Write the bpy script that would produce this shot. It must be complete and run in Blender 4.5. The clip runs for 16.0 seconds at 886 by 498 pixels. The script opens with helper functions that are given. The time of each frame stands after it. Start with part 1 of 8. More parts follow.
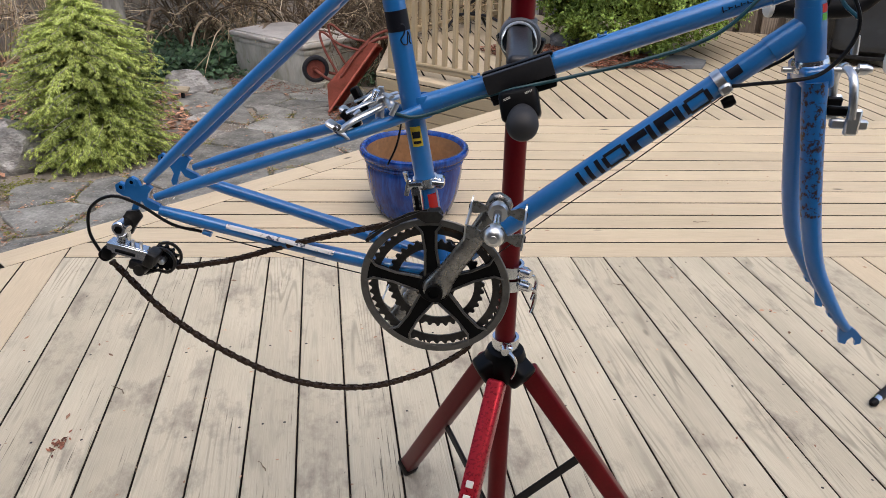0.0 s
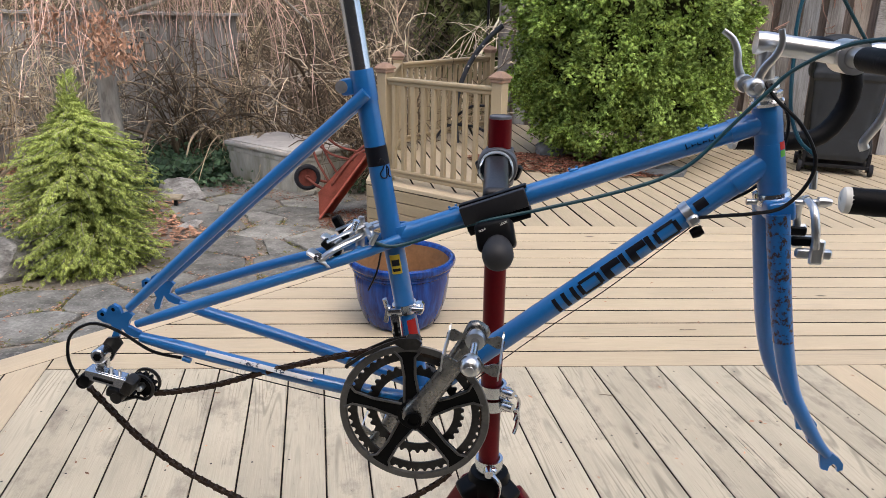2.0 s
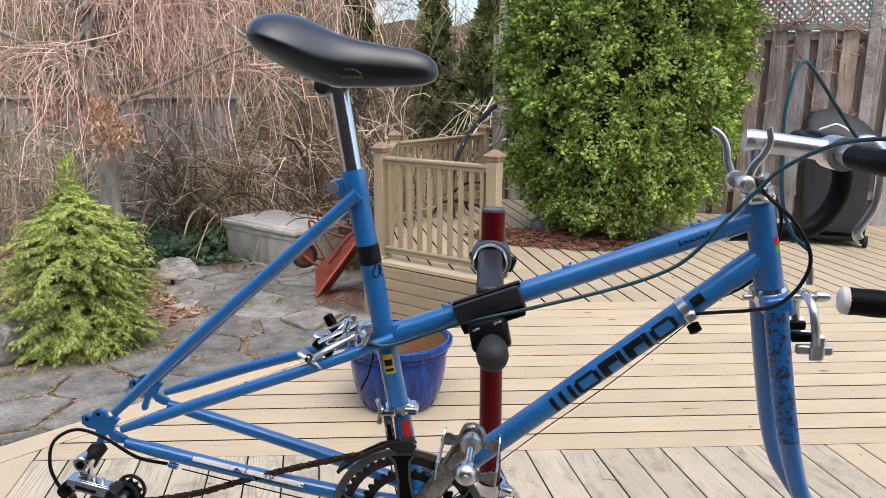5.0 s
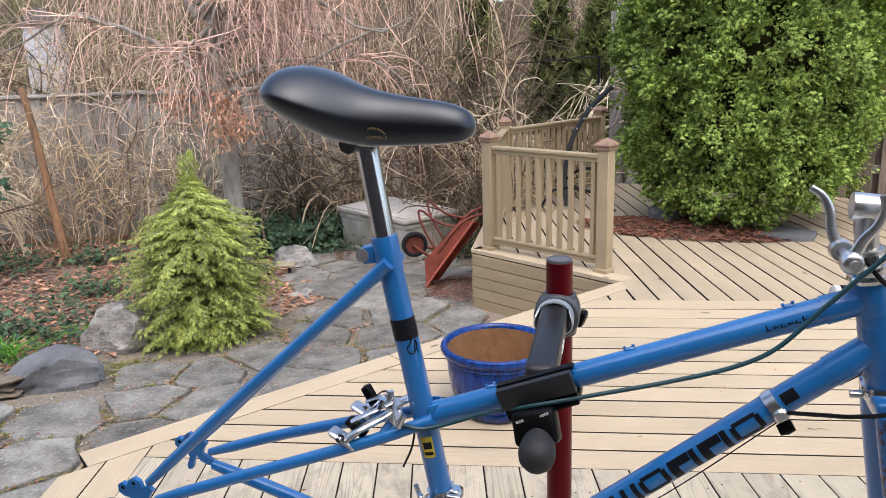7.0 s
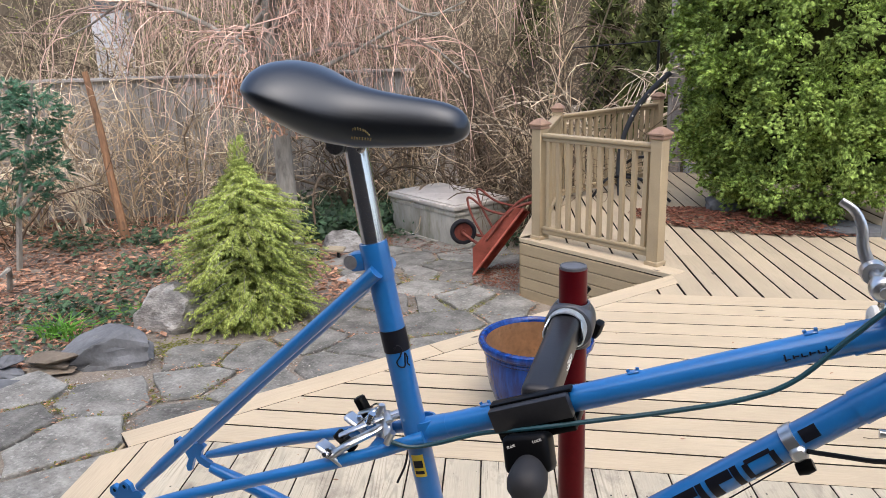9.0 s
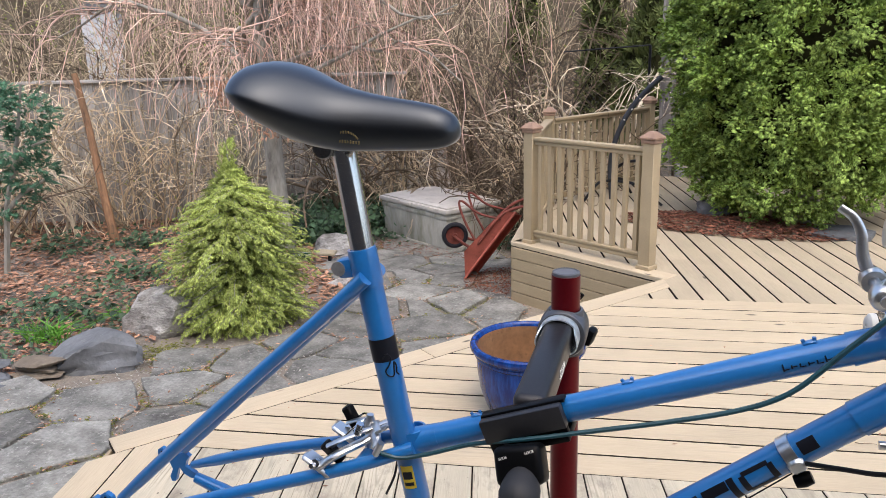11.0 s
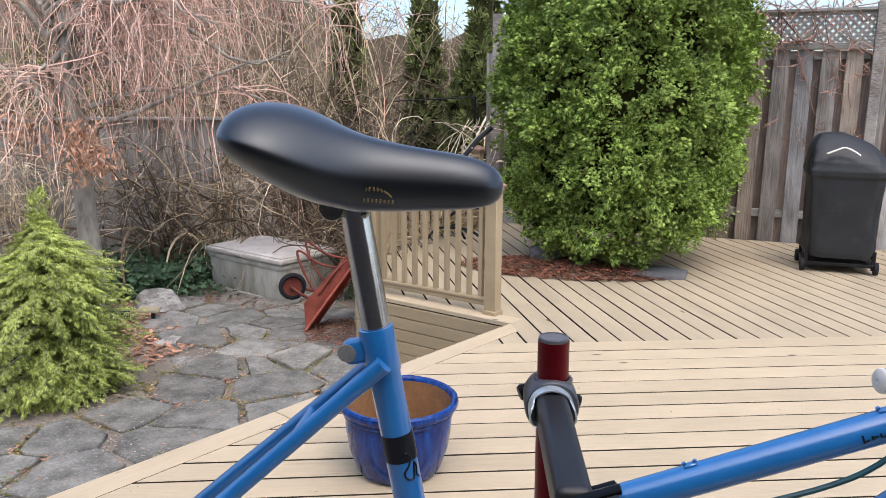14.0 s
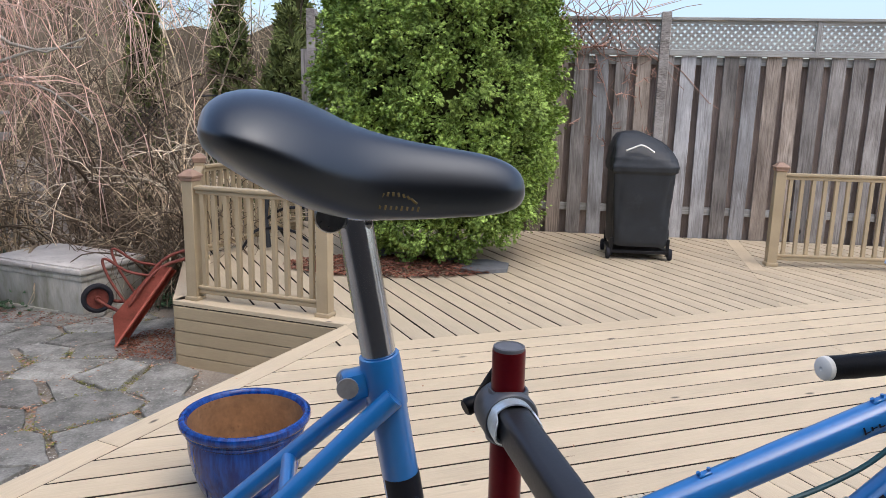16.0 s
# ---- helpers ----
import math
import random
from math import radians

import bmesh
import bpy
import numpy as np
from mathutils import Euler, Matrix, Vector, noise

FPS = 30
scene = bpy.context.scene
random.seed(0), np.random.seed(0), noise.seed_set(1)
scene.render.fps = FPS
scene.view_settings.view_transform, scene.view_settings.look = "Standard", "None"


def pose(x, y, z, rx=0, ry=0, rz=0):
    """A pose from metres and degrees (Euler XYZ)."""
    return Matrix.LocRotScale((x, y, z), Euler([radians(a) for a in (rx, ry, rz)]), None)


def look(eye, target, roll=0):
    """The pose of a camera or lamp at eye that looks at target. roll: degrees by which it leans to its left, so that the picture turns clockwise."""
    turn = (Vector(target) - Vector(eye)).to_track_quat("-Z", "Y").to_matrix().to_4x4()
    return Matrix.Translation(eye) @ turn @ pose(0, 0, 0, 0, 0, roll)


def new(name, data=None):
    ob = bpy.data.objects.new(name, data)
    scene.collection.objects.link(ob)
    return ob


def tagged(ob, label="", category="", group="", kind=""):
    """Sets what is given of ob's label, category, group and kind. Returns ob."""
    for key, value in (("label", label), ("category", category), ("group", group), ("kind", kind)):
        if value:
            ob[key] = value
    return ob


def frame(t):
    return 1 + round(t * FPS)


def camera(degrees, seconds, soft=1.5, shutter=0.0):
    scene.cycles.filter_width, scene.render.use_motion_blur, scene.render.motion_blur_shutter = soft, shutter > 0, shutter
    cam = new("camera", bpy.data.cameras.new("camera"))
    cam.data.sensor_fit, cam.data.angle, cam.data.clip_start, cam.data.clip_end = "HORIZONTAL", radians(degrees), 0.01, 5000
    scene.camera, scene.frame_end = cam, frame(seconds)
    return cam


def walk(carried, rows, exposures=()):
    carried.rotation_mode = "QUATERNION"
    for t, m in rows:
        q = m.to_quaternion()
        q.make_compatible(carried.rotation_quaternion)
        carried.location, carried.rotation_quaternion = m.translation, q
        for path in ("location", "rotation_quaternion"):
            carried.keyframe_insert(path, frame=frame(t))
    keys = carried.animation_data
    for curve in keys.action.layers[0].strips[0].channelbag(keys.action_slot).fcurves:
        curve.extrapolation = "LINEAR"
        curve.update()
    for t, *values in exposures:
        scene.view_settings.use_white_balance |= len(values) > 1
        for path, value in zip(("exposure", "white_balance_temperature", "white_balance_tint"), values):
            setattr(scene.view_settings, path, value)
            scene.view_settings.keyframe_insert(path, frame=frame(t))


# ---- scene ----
cam = camera(61.4, 16.0, soft=0.5)
PATH = [
    (0, (0.167, -0.982, 1.383), (-0.06, 0.8, 0.505), 1.2),
    (0.5, (0.171, -0.985, 1.393), (-0.05, 0.826, 0.573), 1.0),
    (1, (0.176, -0.983, 1.401), (-0.04, 0.856, 0.644), 1.2),
    (1.5, (0.18, -0.981, 1.412), (-0.032, 0.883, 0.72), 1.3),
    (2, (0.183, -0.98, 1.421), (-0.038, 0.906, 0.794), 1.2),
    (2.5, (0.185, -0.978, 1.426), (-0.043, 0.924, 0.849), 1.1),
    (3, (0.186, -0.973, 1.43), (-0.04, 0.939, 0.89), 1.0),
    (3.5, (0.187, -0.973, 1.434), (-0.033, 0.946, 0.918), 0.7),
    (4, (0.186, -0.969, 1.439), (-0.029, 0.959, 0.954), 0.5),
    (6.5, (0.191, -0.865, 1.505), (-0.145, 1.062, 1.088), -0.9),
    (7, (0.258, -0.802, 1.535), (-0.28, 1.059, 1.039), -1.7),
    (7.5, (0.301, -0.76, 1.545), (-0.341, 1.054, 0.997), -1.8),
    (8, (0.309, -0.744, 1.548), (-0.358, 1.059, 0.996), -1.7),
    (8.5, (0.308, -0.731, 1.546), (-0.371, 1.071, 1.007), -1.7),
    (11, (0.301, -0.702, 1.542), (-0.357, 1.113, 1.018), -1.4),
    (11.5, (0.305, -0.697, 1.541), (-0.348, 1.122, 1.024), -1.2),
    (12, (0.308, -0.69, 1.537), (-0.355, 1.129, 1.034), -1.1),
    (12.5, (0.305, -0.687, 1.535), (-0.345, 1.141, 1.048), -0.7),
    (13, (0.257, -0.678, 1.528), (-0.288, 1.193, 1.076), -0.0),
    (13.5, (0.16, -0.656, 1.537), (-0.206, 1.266, 1.123), 0.0),
    (14, (0.078, -0.632, 1.539), (-0.113, 1.317, 1.131), 0.3),
    (14.5, (0.016, -0.615, 1.537), (-0.01, 1.341, 1.12), 0.8),
    (15, (-0.038, -0.598, 1.533), (0.082, 1.354, 1.118), 0.7),
    (15.5, (-0.076, -0.576, 1.532), (0.159, 1.368, 1.122), 0.9),
    (16, (-0.084, -0.546, 1.531), (0.235, 1.386, 1.124), 1.3),
]
walk(cam, [(t, look(eye, aim, roll)) for t, eye, aim, roll in PATH], [(0, 0.94, 6800, 11), (4, 1.09, 6740, 11), (7, 1.19, 6640, 11), (13, 1.19, 6580, 11), (16, 0.97, 6380, 11)])

# ---- world and light: soft overcast daylight ----
world = bpy.data.worlds.new("sky")
scene.world = world
world.use_nodes = True
wn, wl = world.node_tree.nodes, world.node_tree.links
sky = wn.new("ShaderNodeTexSky")
sky.sky_type, sky.sun_disc = "NISHITA", False
sky.sun_elevation, sky.sun_rotation = radians(64), radians(152)
sky.air_density, sky.dust_density, sky.ozone_density = 0.9, 3.0, 1.6
wn["Background"].inputs["Strength"].default_value = 0.15
wl.new(sky.outputs["Color"], wn["Background"].inputs["Color"])

sun = new("sun", bpy.data.lights.new("sun", "SUN"))
sun.data.energy, sun.data.angle, sun.data.color = 0.66, radians(90), (1.0, 0.985, 0.96)
sun.matrix_world = look((0, 0, 0), (math.sin(radians(152)) * -math.cos(radians(64)), -math.cos(radians(152)) * math.cos(radians(64)), -math.sin(radians(64))))


# ---- materials ----
def nodes_of(name):
    m = bpy.data.materials.new(name)
    m.use_nodes = True
    return m, m.node_tree.nodes, m.node_tree.links, m.node_tree.nodes["Principled BSDF"]


def mix(n, l, kind, fac, a, b):
    k = n.new("ShaderNodeMix")
    k.data_type, k.blend_type = "RGBA", kind
    for sock, v in (("Factor", fac), ("A", a), ("B", b)):
        s = [i for i in k.inputs if i.name == sock and (i.type == ("VALUE" if sock == "Factor" else "RGBA"))][0]
        if isinstance(v, (int, float)):
            s.default_value = v
        elif isinstance(v, tuple):
            s.default_value = (*v, 1.0) if len(v) == 3 else v
        else:
            l.new(v, s)
    return [o for o in k.outputs if o.type == "RGBA"][0]


def ramp(n, l, src, lo, hi):
    k = n.new("ShaderNodeMapRange")
    k.inputs["From Min"].default_value, k.inputs["From Max"].default_value = lo, hi
    l.new(src, k.inputs["Value"])
    return k.outputs["Result"]


def tex(n, l, scale, stretch=(1, 1, 1), detail=4.0, shift=True, rough=0.55):
    c = n.new("ShaderNodeTexCoord")
    m = n.new("ShaderNodeMapping")
    m.inputs["Scale"].default_value = stretch
    l.new(c.outputs["Object"], m.inputs["Vector"])
    out = m.outputs["Vector"]
    if shift:
        o = n.new("ShaderNodeObjectInfo")
        a = n.new("ShaderNodeVectorMath")
        a.operation = "MULTIPLY_ADD"
        a.inputs[1].default_value = (37.0, 23.0, 11.0)
        l.new(o.outputs["Random"], a.inputs[0])
        l.new(out, a.inputs[2])
        out = a.outputs[0]
    t = n.new("ShaderNodeTexNoise")
    t.inputs["Scale"].default_value, t.inputs["Detail"].default_value = scale, detail
    t.inputs["Roughness"].default_value = rough
    l.new(out, t.inputs["Vector"])
    return t.outputs["Fac"]


def surface(name, base, rough=0.6, metal=0.0, var=0.25, coarse=6.0, fine=70.0, bump=0.1, dirt=None, dirt_at=(0.58, 0.72), dirt_scale=9.0, rnd=0.0, coat=0.0, stretch=(1, 1, 1), island=0.0, spec=0.25, depth=0.002):
    m, n, l, b = nodes_of(name)
    lo = tuple(c * (1 - var) for c in base)
    hi = tuple(min(1.0, c * (1 + var)) for c in base)
    big = tex(n, l, coarse, stretch)
    small = tex(n, l, fine, stretch, 6.0)
    col = mix(n, l, "MIX", ramp(n, l, big, 0.3, 0.7), lo, hi)
    col = mix(n, l, "OVERLAY", min(0.6, var * 1.3), col, small)
    if dirt:
        col = mix(n, l, "MIX", ramp(n, l, tex(n, l, dirt_scale, stretch, 8.0, rough=0.7), *dirt_at), col, dirt)
    for amount, node, sock in ((rnd, "ShaderNodeObjectInfo", "Random"), (island, "ShaderNodeNewGeometry", "Random Per Island")):
        if amount:
            o = n.new(node)
            h = n.new("ShaderNodeHueSaturation")
            k = n.new("ShaderNodeMapRange")
            k.inputs["To Min"].default_value, k.inputs["To Max"].default_value = 1 - amount, 1 + amount
            l.new(o.outputs[sock], k.inputs["Value"])
            l.new(k.outputs["Result"], h.inputs["Value"])
            l.new(col, h.inputs["Color"])
            col = h.outputs["Color"]
    l.new(col, b.inputs["Base Color"])
    r = n.new("ShaderNodeMapRange")
    r.inputs["To Min"].default_value, r.inputs["To Max"].default_value = max(0.02, rough * 0.8), min(1, rough * 1.2)
    l.new(small, r.inputs["Value"])
    l.new(r.outputs["Result"], b.inputs["Roughness"])
    b.inputs["Metallic"].default_value = metal
    b.inputs["Coat Weight"].default_value = coat
    b.inputs["Coat Roughness"].default_value = 0.12
    b.inputs["Specular IOR Level"].default_value = spec
    if bump:
        p = n.new("ShaderNodeBump")
        p.inputs["Strength"].default_value, p.inputs["Distance"].default_value = bump, depth
        l.new(small, p.inputs["Height"])
        l.new(p.outputs["Normal"], b.inputs["Normal"])
    return m


def timber(name, base, worn, wear=(0.5, 0.7), rough=0.65, var=0.12, rnd=0.1, bump=0.3, knots=True, grain=0.5, rings=0.0):
    """Boards whose grain runs along their own x: paint or weathered skin, worn streaks, dark knots and cracks."""
    m, n, l, b = nodes_of(name)
    fibre = tex(n, l, 3.0, (1.2, 26, 26), 6.0)
    hair = tex(n, l, 6.0, (1.6, 70, 70), 4.0, rough=0.7)
    blot = tex(n, l, 2.2, (1, 2.2, 2.2), 5.0)
    col = mix(n, l, "MIX", ramp(n, l, blot, 0.3, 0.7), tuple(c * (1 - var) for c in base), tuple(c * (1 + var) for c in base))
    k = n.new("ShaderNodeMath")
    k.operation = "MULTIPLY_ADD"
    k.inputs[1].default_value = 0.55
    l.new(fibre, k.inputs[0])
    k2 = n.new("ShaderNodeMath")
    k2.operation = "MULTIPLY"
    k2.inputs[1].default_value = 0.45
    l.new(tex(n, l, 1.7, (1, 3, 3), 4.0), k2.inputs[0])
    l.new(k2.outputs[0], k.inputs[2])
    col = mix(n, l, "MIX", ramp(n, l, k.outputs[0], *wear), col, worn)
    col = mix(n, l, "OVERLAY", grain, col, hair)
    if rings:
        q = n.new("ShaderNodeMath")
        q.operation = "MULTIPLY"
        q.inputs[1].default_value = 120.0
        l.new(tex(n, l, 1.0, (0.5, 9.0, 9.0), 1.0, rough=0.3), q.inputs[0])
        w = n.new("ShaderNodeMath")
        w.operation = "SINE"
        l.new(q.outputs[0], w.inputs[0])
        patch = ramp(n, l, tex(n, l, 1.6, (1, 2.5, 2.5), 3.0), 0.48, 0.66)
        g = n.new("ShaderNodeMath")
        g.operation = "MULTIPLY"
        l.new(ramp(n, l, w.outputs[0], 0.3, 1.0), g.inputs[0])
        l.new(patch, g.inputs[1])
        h = n.new("ShaderNodeMath")
        h.operation = "MULTIPLY"
        h.inputs[1].default_value = rings
        l.new(g.outputs[0], h.inputs[0])
        col = mix(n, l, "MIX", h.outputs[0], col, tuple(c * 0.4 for c in worn))
        stain = n.new("ShaderNodeMath")
        stain.operation = "MULTIPLY"
        stain.inputs[1].default_value = 0.72
        l.new(ramp(n, l, tex(n, l, 4.2, (1, 1.6, 1.6), 8.0, rough=0.72), 0.52, 0.68), stain.inputs[0])
        col = mix(n, l, "MIX", stain.outputs[0], col, (worn[0] * 0.5, worn[1] * 0.47, worn[2] * 0.5))
        crack = n.new("ShaderNodeMath")
        crack.operation = "MULTIPLY"
        l.new(ramp(n, l, tex(n, l, 3.2, (1.2, 55, 55), 4.0, rough=0.6), 0.60, 0.68), crack.inputs[0])
        l.new(ramp(n, l, tex(n, l, 3.0, (1, 2.2, 2.2), 4.0), 0.50, 0.62), crack.inputs[1])
        col = mix(n, l, "MIX", crack.outputs[0], col, tuple(c * 0.3 for c in worn))
        speck = ramp(n, l, tex(n, l, 26.0, (1, 1.5, 1.5), 6.0, rough=0.75), 0.66, 0.72)
        col = mix(n, l, "MIX", speck, col, tuple(c * 0.35 for c in worn))
    if knots:
        v = n.new("ShaderNodeTexVoronoi")
        v.inputs["Scale"].default_value = 2.6
        c = n.new("ShaderNodeTexCoord")
        mp = n.new("ShaderNodeMapping")
        mp.inputs["Scale"].default_value = (0.7, 1.9, 1.9)
        l.new(c.outputs["Object"], mp.inputs["Vector"])
        o = n.new("ShaderNodeObjectInfo")
        a = n.new("ShaderNodeVectorMath")
        a.operation = "MULTIPLY_ADD"
        a.inputs[1].default_value = (17.0, 43.0, 29.0)
        l.new(o.outputs["Random"], a.inputs[0])
        l.new(mp.outputs["Vector"], a.inputs[2])
        l.new(a.outputs[0], v.inputs["Vector"])
        col = mix(n, l, "MIX", ramp(n, l, v.outputs["Distance"], 0.07, 0.03), col, tuple(c * 0.25 for c in worn))
    o = n.new("ShaderNodeObjectInfo")
    h = n.new("ShaderNodeHueSaturation")
    q = n.new("ShaderNodeMapRange")
    q.inputs["To Min"].default_value, q.inputs["To Max"].default_value = 1 - rnd, 1 + rnd
    l.new(o.outputs["Random"], q.inputs["Value"])
    l.new(q.outputs["Result"], h.inputs["Value"])
    l.new(col, h.inputs["Color"])
    l.new(h.outputs["Color"], b.inputs["Base Color"])
    b.inputs["Roughness"].default_value = rough
    b.inputs["Specular IOR Level"].default_value = 0.2
    p = n.new("ShaderNodeBump")
    p.inputs["Strength"].default_value, p.inputs["Distance"].default_value = bump, 0.002
    l.new(hair, p.inputs["Height"])
    l.new(p.outputs["Normal"], b.inputs["Normal"])
    return m


M_DECK_WORN = timber("worn_deck_paint", (0.505, 0.445, 0.33), (0.42, 0.37, 0.28), (0.50, 0.72), 0.8, 0.12, 0.06, 0.4, True, 0.28, 0.55)
M_DECK = timber("tan_deck_paint", (0.545, 0.445, 0.305), (0.455, 0.375, 0.27), (0.55, 0.70), 0.55, 0.08, 0.05, 0.2, True, 0.3)
# back boards' tan paint, darkened with the cedar's shade in the colour
M_DECK_BACK = timber("tan_deck_paint_shaded", (0.46, 0.38, 0.265), (0.38, 0.315, 0.23), (0.55, 0.70), 0.6, 0.1, 0.06, 0.2, True, 0.3)
M_RAIL = timber("tan_rail_paint", (0.41, 0.325, 0.205), (0.33, 0.265, 0.175), (0.6, 0.75), 0.5, 0.08, 0.05, 0.15, False, 0.25)
M_CAP = surface("post_cap_paint", (0.31, 0.20, 0.14), 0.5, var=0.15, coarse=20)
M_FENCE = timber("weathered_fence_board", (0.31, 0.285, 0.26), (0.12, 0.105, 0.093), (0.45, 0.66), 0.85, 0.32, 0.32, 0.5)
M_FENCE_TAN = timber("tan_fence_board", (0.33, 0.275, 0.225), (0.14, 0.11, 0.088), (0.44, 0.64), 0.85, 0.33, 0.28, 0.5)
M_FENCE_BLUE = timber("bleached_grey_fence_board", (0.39, 0.385, 0.38), (0.17, 0.155, 0.145), (0.45, 0.66), 0.85, 0.33, 0.25, 0.5)
# planks set behind: browner and darker, with their shade put into the colour
M_FENCE_BACK = timber("shaded_fence_board", (0.31, 0.245, 0.205), (0.17, 0.13, 0.105), (0.45, 0.68), 0.85, 0.2, 0.3, 0.5)
M_FENCE_GREY = timber("silver_grey_fence_board", (0.42, 0.395, 0.36), (0.20, 0.175, 0.15), (0.42, 0.66), 0.9, 0.25, 0.25, 0.5)
M_LATTICE = timber("lattice_wood", (0.36, 0.355, 0.33), (0.22, 0.205, 0.185), (0.45, 0.68), 0.85, 0.15, 0.1, 0.3, False)
# dirty board edges, near-black because the gaps' shade is also in the colour
M_EDGE = surface("dirty_edge_gap_shade", (0.03, 0.024, 0.018), 0.9, var=0.3, spec=0.1)
M_UNDER = surface("under_deck_gap_shade", (0.035, 0.03, 0.025), 0.9)
M_BLUE = surface("blue_bike_enamel", (0.011, 0.152, 0.435), 0.32, var=0.06, coarse=14, fine=160, bump=0.006, dirt=(0.02, 0.03, 0.05), dirt_at=(0.76, 0.79), dirt_scale=55.0, coat=0.9, spec=0.5)
M_BLUE_RUST = surface("rust_pitted_blue_enamel", (0.010, 0.135, 0.39), 0.35, var=0.15, coarse=14, fine=160, bump=0.1, dirt=(0.035, 0.016, 0.010), dirt_at=(0.50, 0.57), dirt_scale=120.0, coat=0.2, spec=0.4)
M_BLACK = surface("matt_black_plastic", (0.002, 0.0021, 0.0025), 0.42, var=0.15, coarse=20, fine=200, bump=0.05, spec=0.13)
M_VINYL = surface("black_saddle_vinyl", (0.0012, 0.0016, 0.0030), 0.38, var=0.1, coarse=20, fine=420, bump=0.04, depth=0.0005, spec=0.5, coat=0.6)
vinyl = M_VINYL.node_tree.nodes["Principled BSDF"]
vinyl.inputs["Coat Roughness"].default_value, vinyl.inputs["Coat IOR"].default_value = 0.38, 1.62
vinyl.inputs["Sheen Weight"].default_value, vinyl.inputs["Sheen Roughness"].default_value = 0.5, 0.28
vinyl.inputs["Sheen Tint"].default_value = (0.80, 0.90, 1.0, 1.0)
vinyl.inputs["Specular Tint"].default_value = (0.72, 0.85, 1.0, 1.0)
M_TAPE = surface("black_bar_tape", (0.003, 0.0032, 0.004), 0.55, spec=0.12, var=0.2, coarse=60, fine=300, bump=0.2)
M_GREY_METAL = surface("dark_anodised_alloy", (0.05, 0.048, 0.046), 0.36, 0.75, var=0.3, coarse=30, fine=180, bump=0.04)
M_CRANK = surface("scuffed_grey_crank_alloy", (0.25, 0.245, 0.235), 0.28, 0.95, var=0.35, coarse=30, fine=180, bump=0.05)
M_NUT = surface("dull_zinc_bolt", (0.42, 0.42, 0.42), 0.45, 0.7, var=0.2, coarse=40, fine=200, bump=0.03)
M_ZINC = surface("bright_zinc_plate", (0.62, 0.70, 0.74), 0.32, 0.6, var=0.15, coarse=60, fine=240, bump=0.06)
M_GUARD = surface("grey_anodised_ring", (0.15, 0.147, 0.14), 0.40, 0.8, var=0.2, coarse=30, fine=180, bump=0.04)
M_CHROME = surface("chrome", (0.66, 0.67, 0.68), 0.19, 1.0, var=0.04, coarse=40, fine=200, bump=0.01)
M_ALLOY = surface("polished_alloy", (0.70, 0.70, 0.69), 0.33, 1.0, var=0.05, coarse=25, fine=220, bump=0.015, dirt=(0.42, 0.41, 0.39), dirt_at=(0.6, 0.8), dirt_scale=30.0)
M_CHAIN = surface("oily_brown_chain", (0.060, 0.040, 0.029), 0.42, 0.55, var=0.4, coarse=120, fine=300, bump=0.1)
M_CABLE = surface("black_cable_housing", (0.005, 0.0052, 0.006), 0.4, var=0.1, spec=0.25)
M_TEAL = surface("teal_cable_housing", (0.008, 0.06, 0.085), 0.32, var=0.15, coarse=20)
M_TEAL_DARK = surface("dark_teal_cable_housing", (0.014, 0.062, 0.078), 0.35, var=0.15, coarse=20, spec=0.4)
M_RED = surface("red_anodised_tube", (0.115, 0.003, 0.006), 0.32, 0.35, var=0.15, coarse=15, fine=200, bump=0.03)
M_RED_BRIGHT = surface("bright_red_leg", (0.32, 0.012, 0.022), 0.28, 0.5, var=0.12, coarse=15, fine=200, bump=0.03)
M_ARM = surface("charcoal_clamp_arm", (0.03, 0.03, 0.033), 0.4, 0.4, var=0.12, coarse=15, fine=240, bump=0.04, spec=0.4)
M_KNOB = surface("dark_grey_rubber", (0.022, 0.022, 0.024), 0.6, var=0.2, coarse=30, fine=240, bump=0.06, spec=0.4)
M_HEAD = surface("grey_cast_clamp_head", (0.10, 0.103, 0.11), 0.36, 0.5, var=0.12, coarse=15, fine=240, bump=0.04, spec=0.5)
M_PLUG = surface("grey_plastic_plug", (0.12, 0.125, 0.135), 0.5, var=0.15, coarse=30)
M_WHITE = surface("white_plastic", (0.72, 0.70, 0.64), 0.4, var=0.06)
M_DECAL_BLACK = surface("black_decal", (0.008, 0.009, 0.014), 0.35, var=0.1)
M_DECAL_WHITE = surface("chipped_white_decal", (0.6, 0.62, 0.62), 0.4, var=0.1, dirt=(0.03, 0.05, 0.09), dirt_at=(0.56, 0.60), dirt_scale=90.0)
M_GILT = surface("worn_gilt_print", (0.16, 0.12, 0.05), 0.5, var=0.2)
M_YELLOW = surface("yellow_decal", (0.6, 0.46, 0.05), 0.4, var=0.1)
M_RED_DECAL = surface("red_decal", (0.5, 0.03, 0.025), 0.4, var=0.1)
M_GREEN_DECAL = surface("green_decal", (0.1, 0.4, 0.06), 0.4, var=0.1)
M_GLAZE = surface("cobalt_glaze", (0.0008, 0.018, 0.125), 0.16, var=0.25, coarse=6, fine=60, bump=0.05, dirt=(0.003, 0.075, 0.37), dirt_at=(0.42, 0.72), dirt_scale=42.0, coat=0.15, spec=0.35, stretch=(1, 1, 0.10))
M_CLAY = surface("bare_terracotta", (0.25, 0.13, 0.06), 0.85, var=0.25, coarse=8, fine=60, bump=0.2, dirt=(0.09, 0.045, 0.025), dirt_at=(0.58, 0.7))
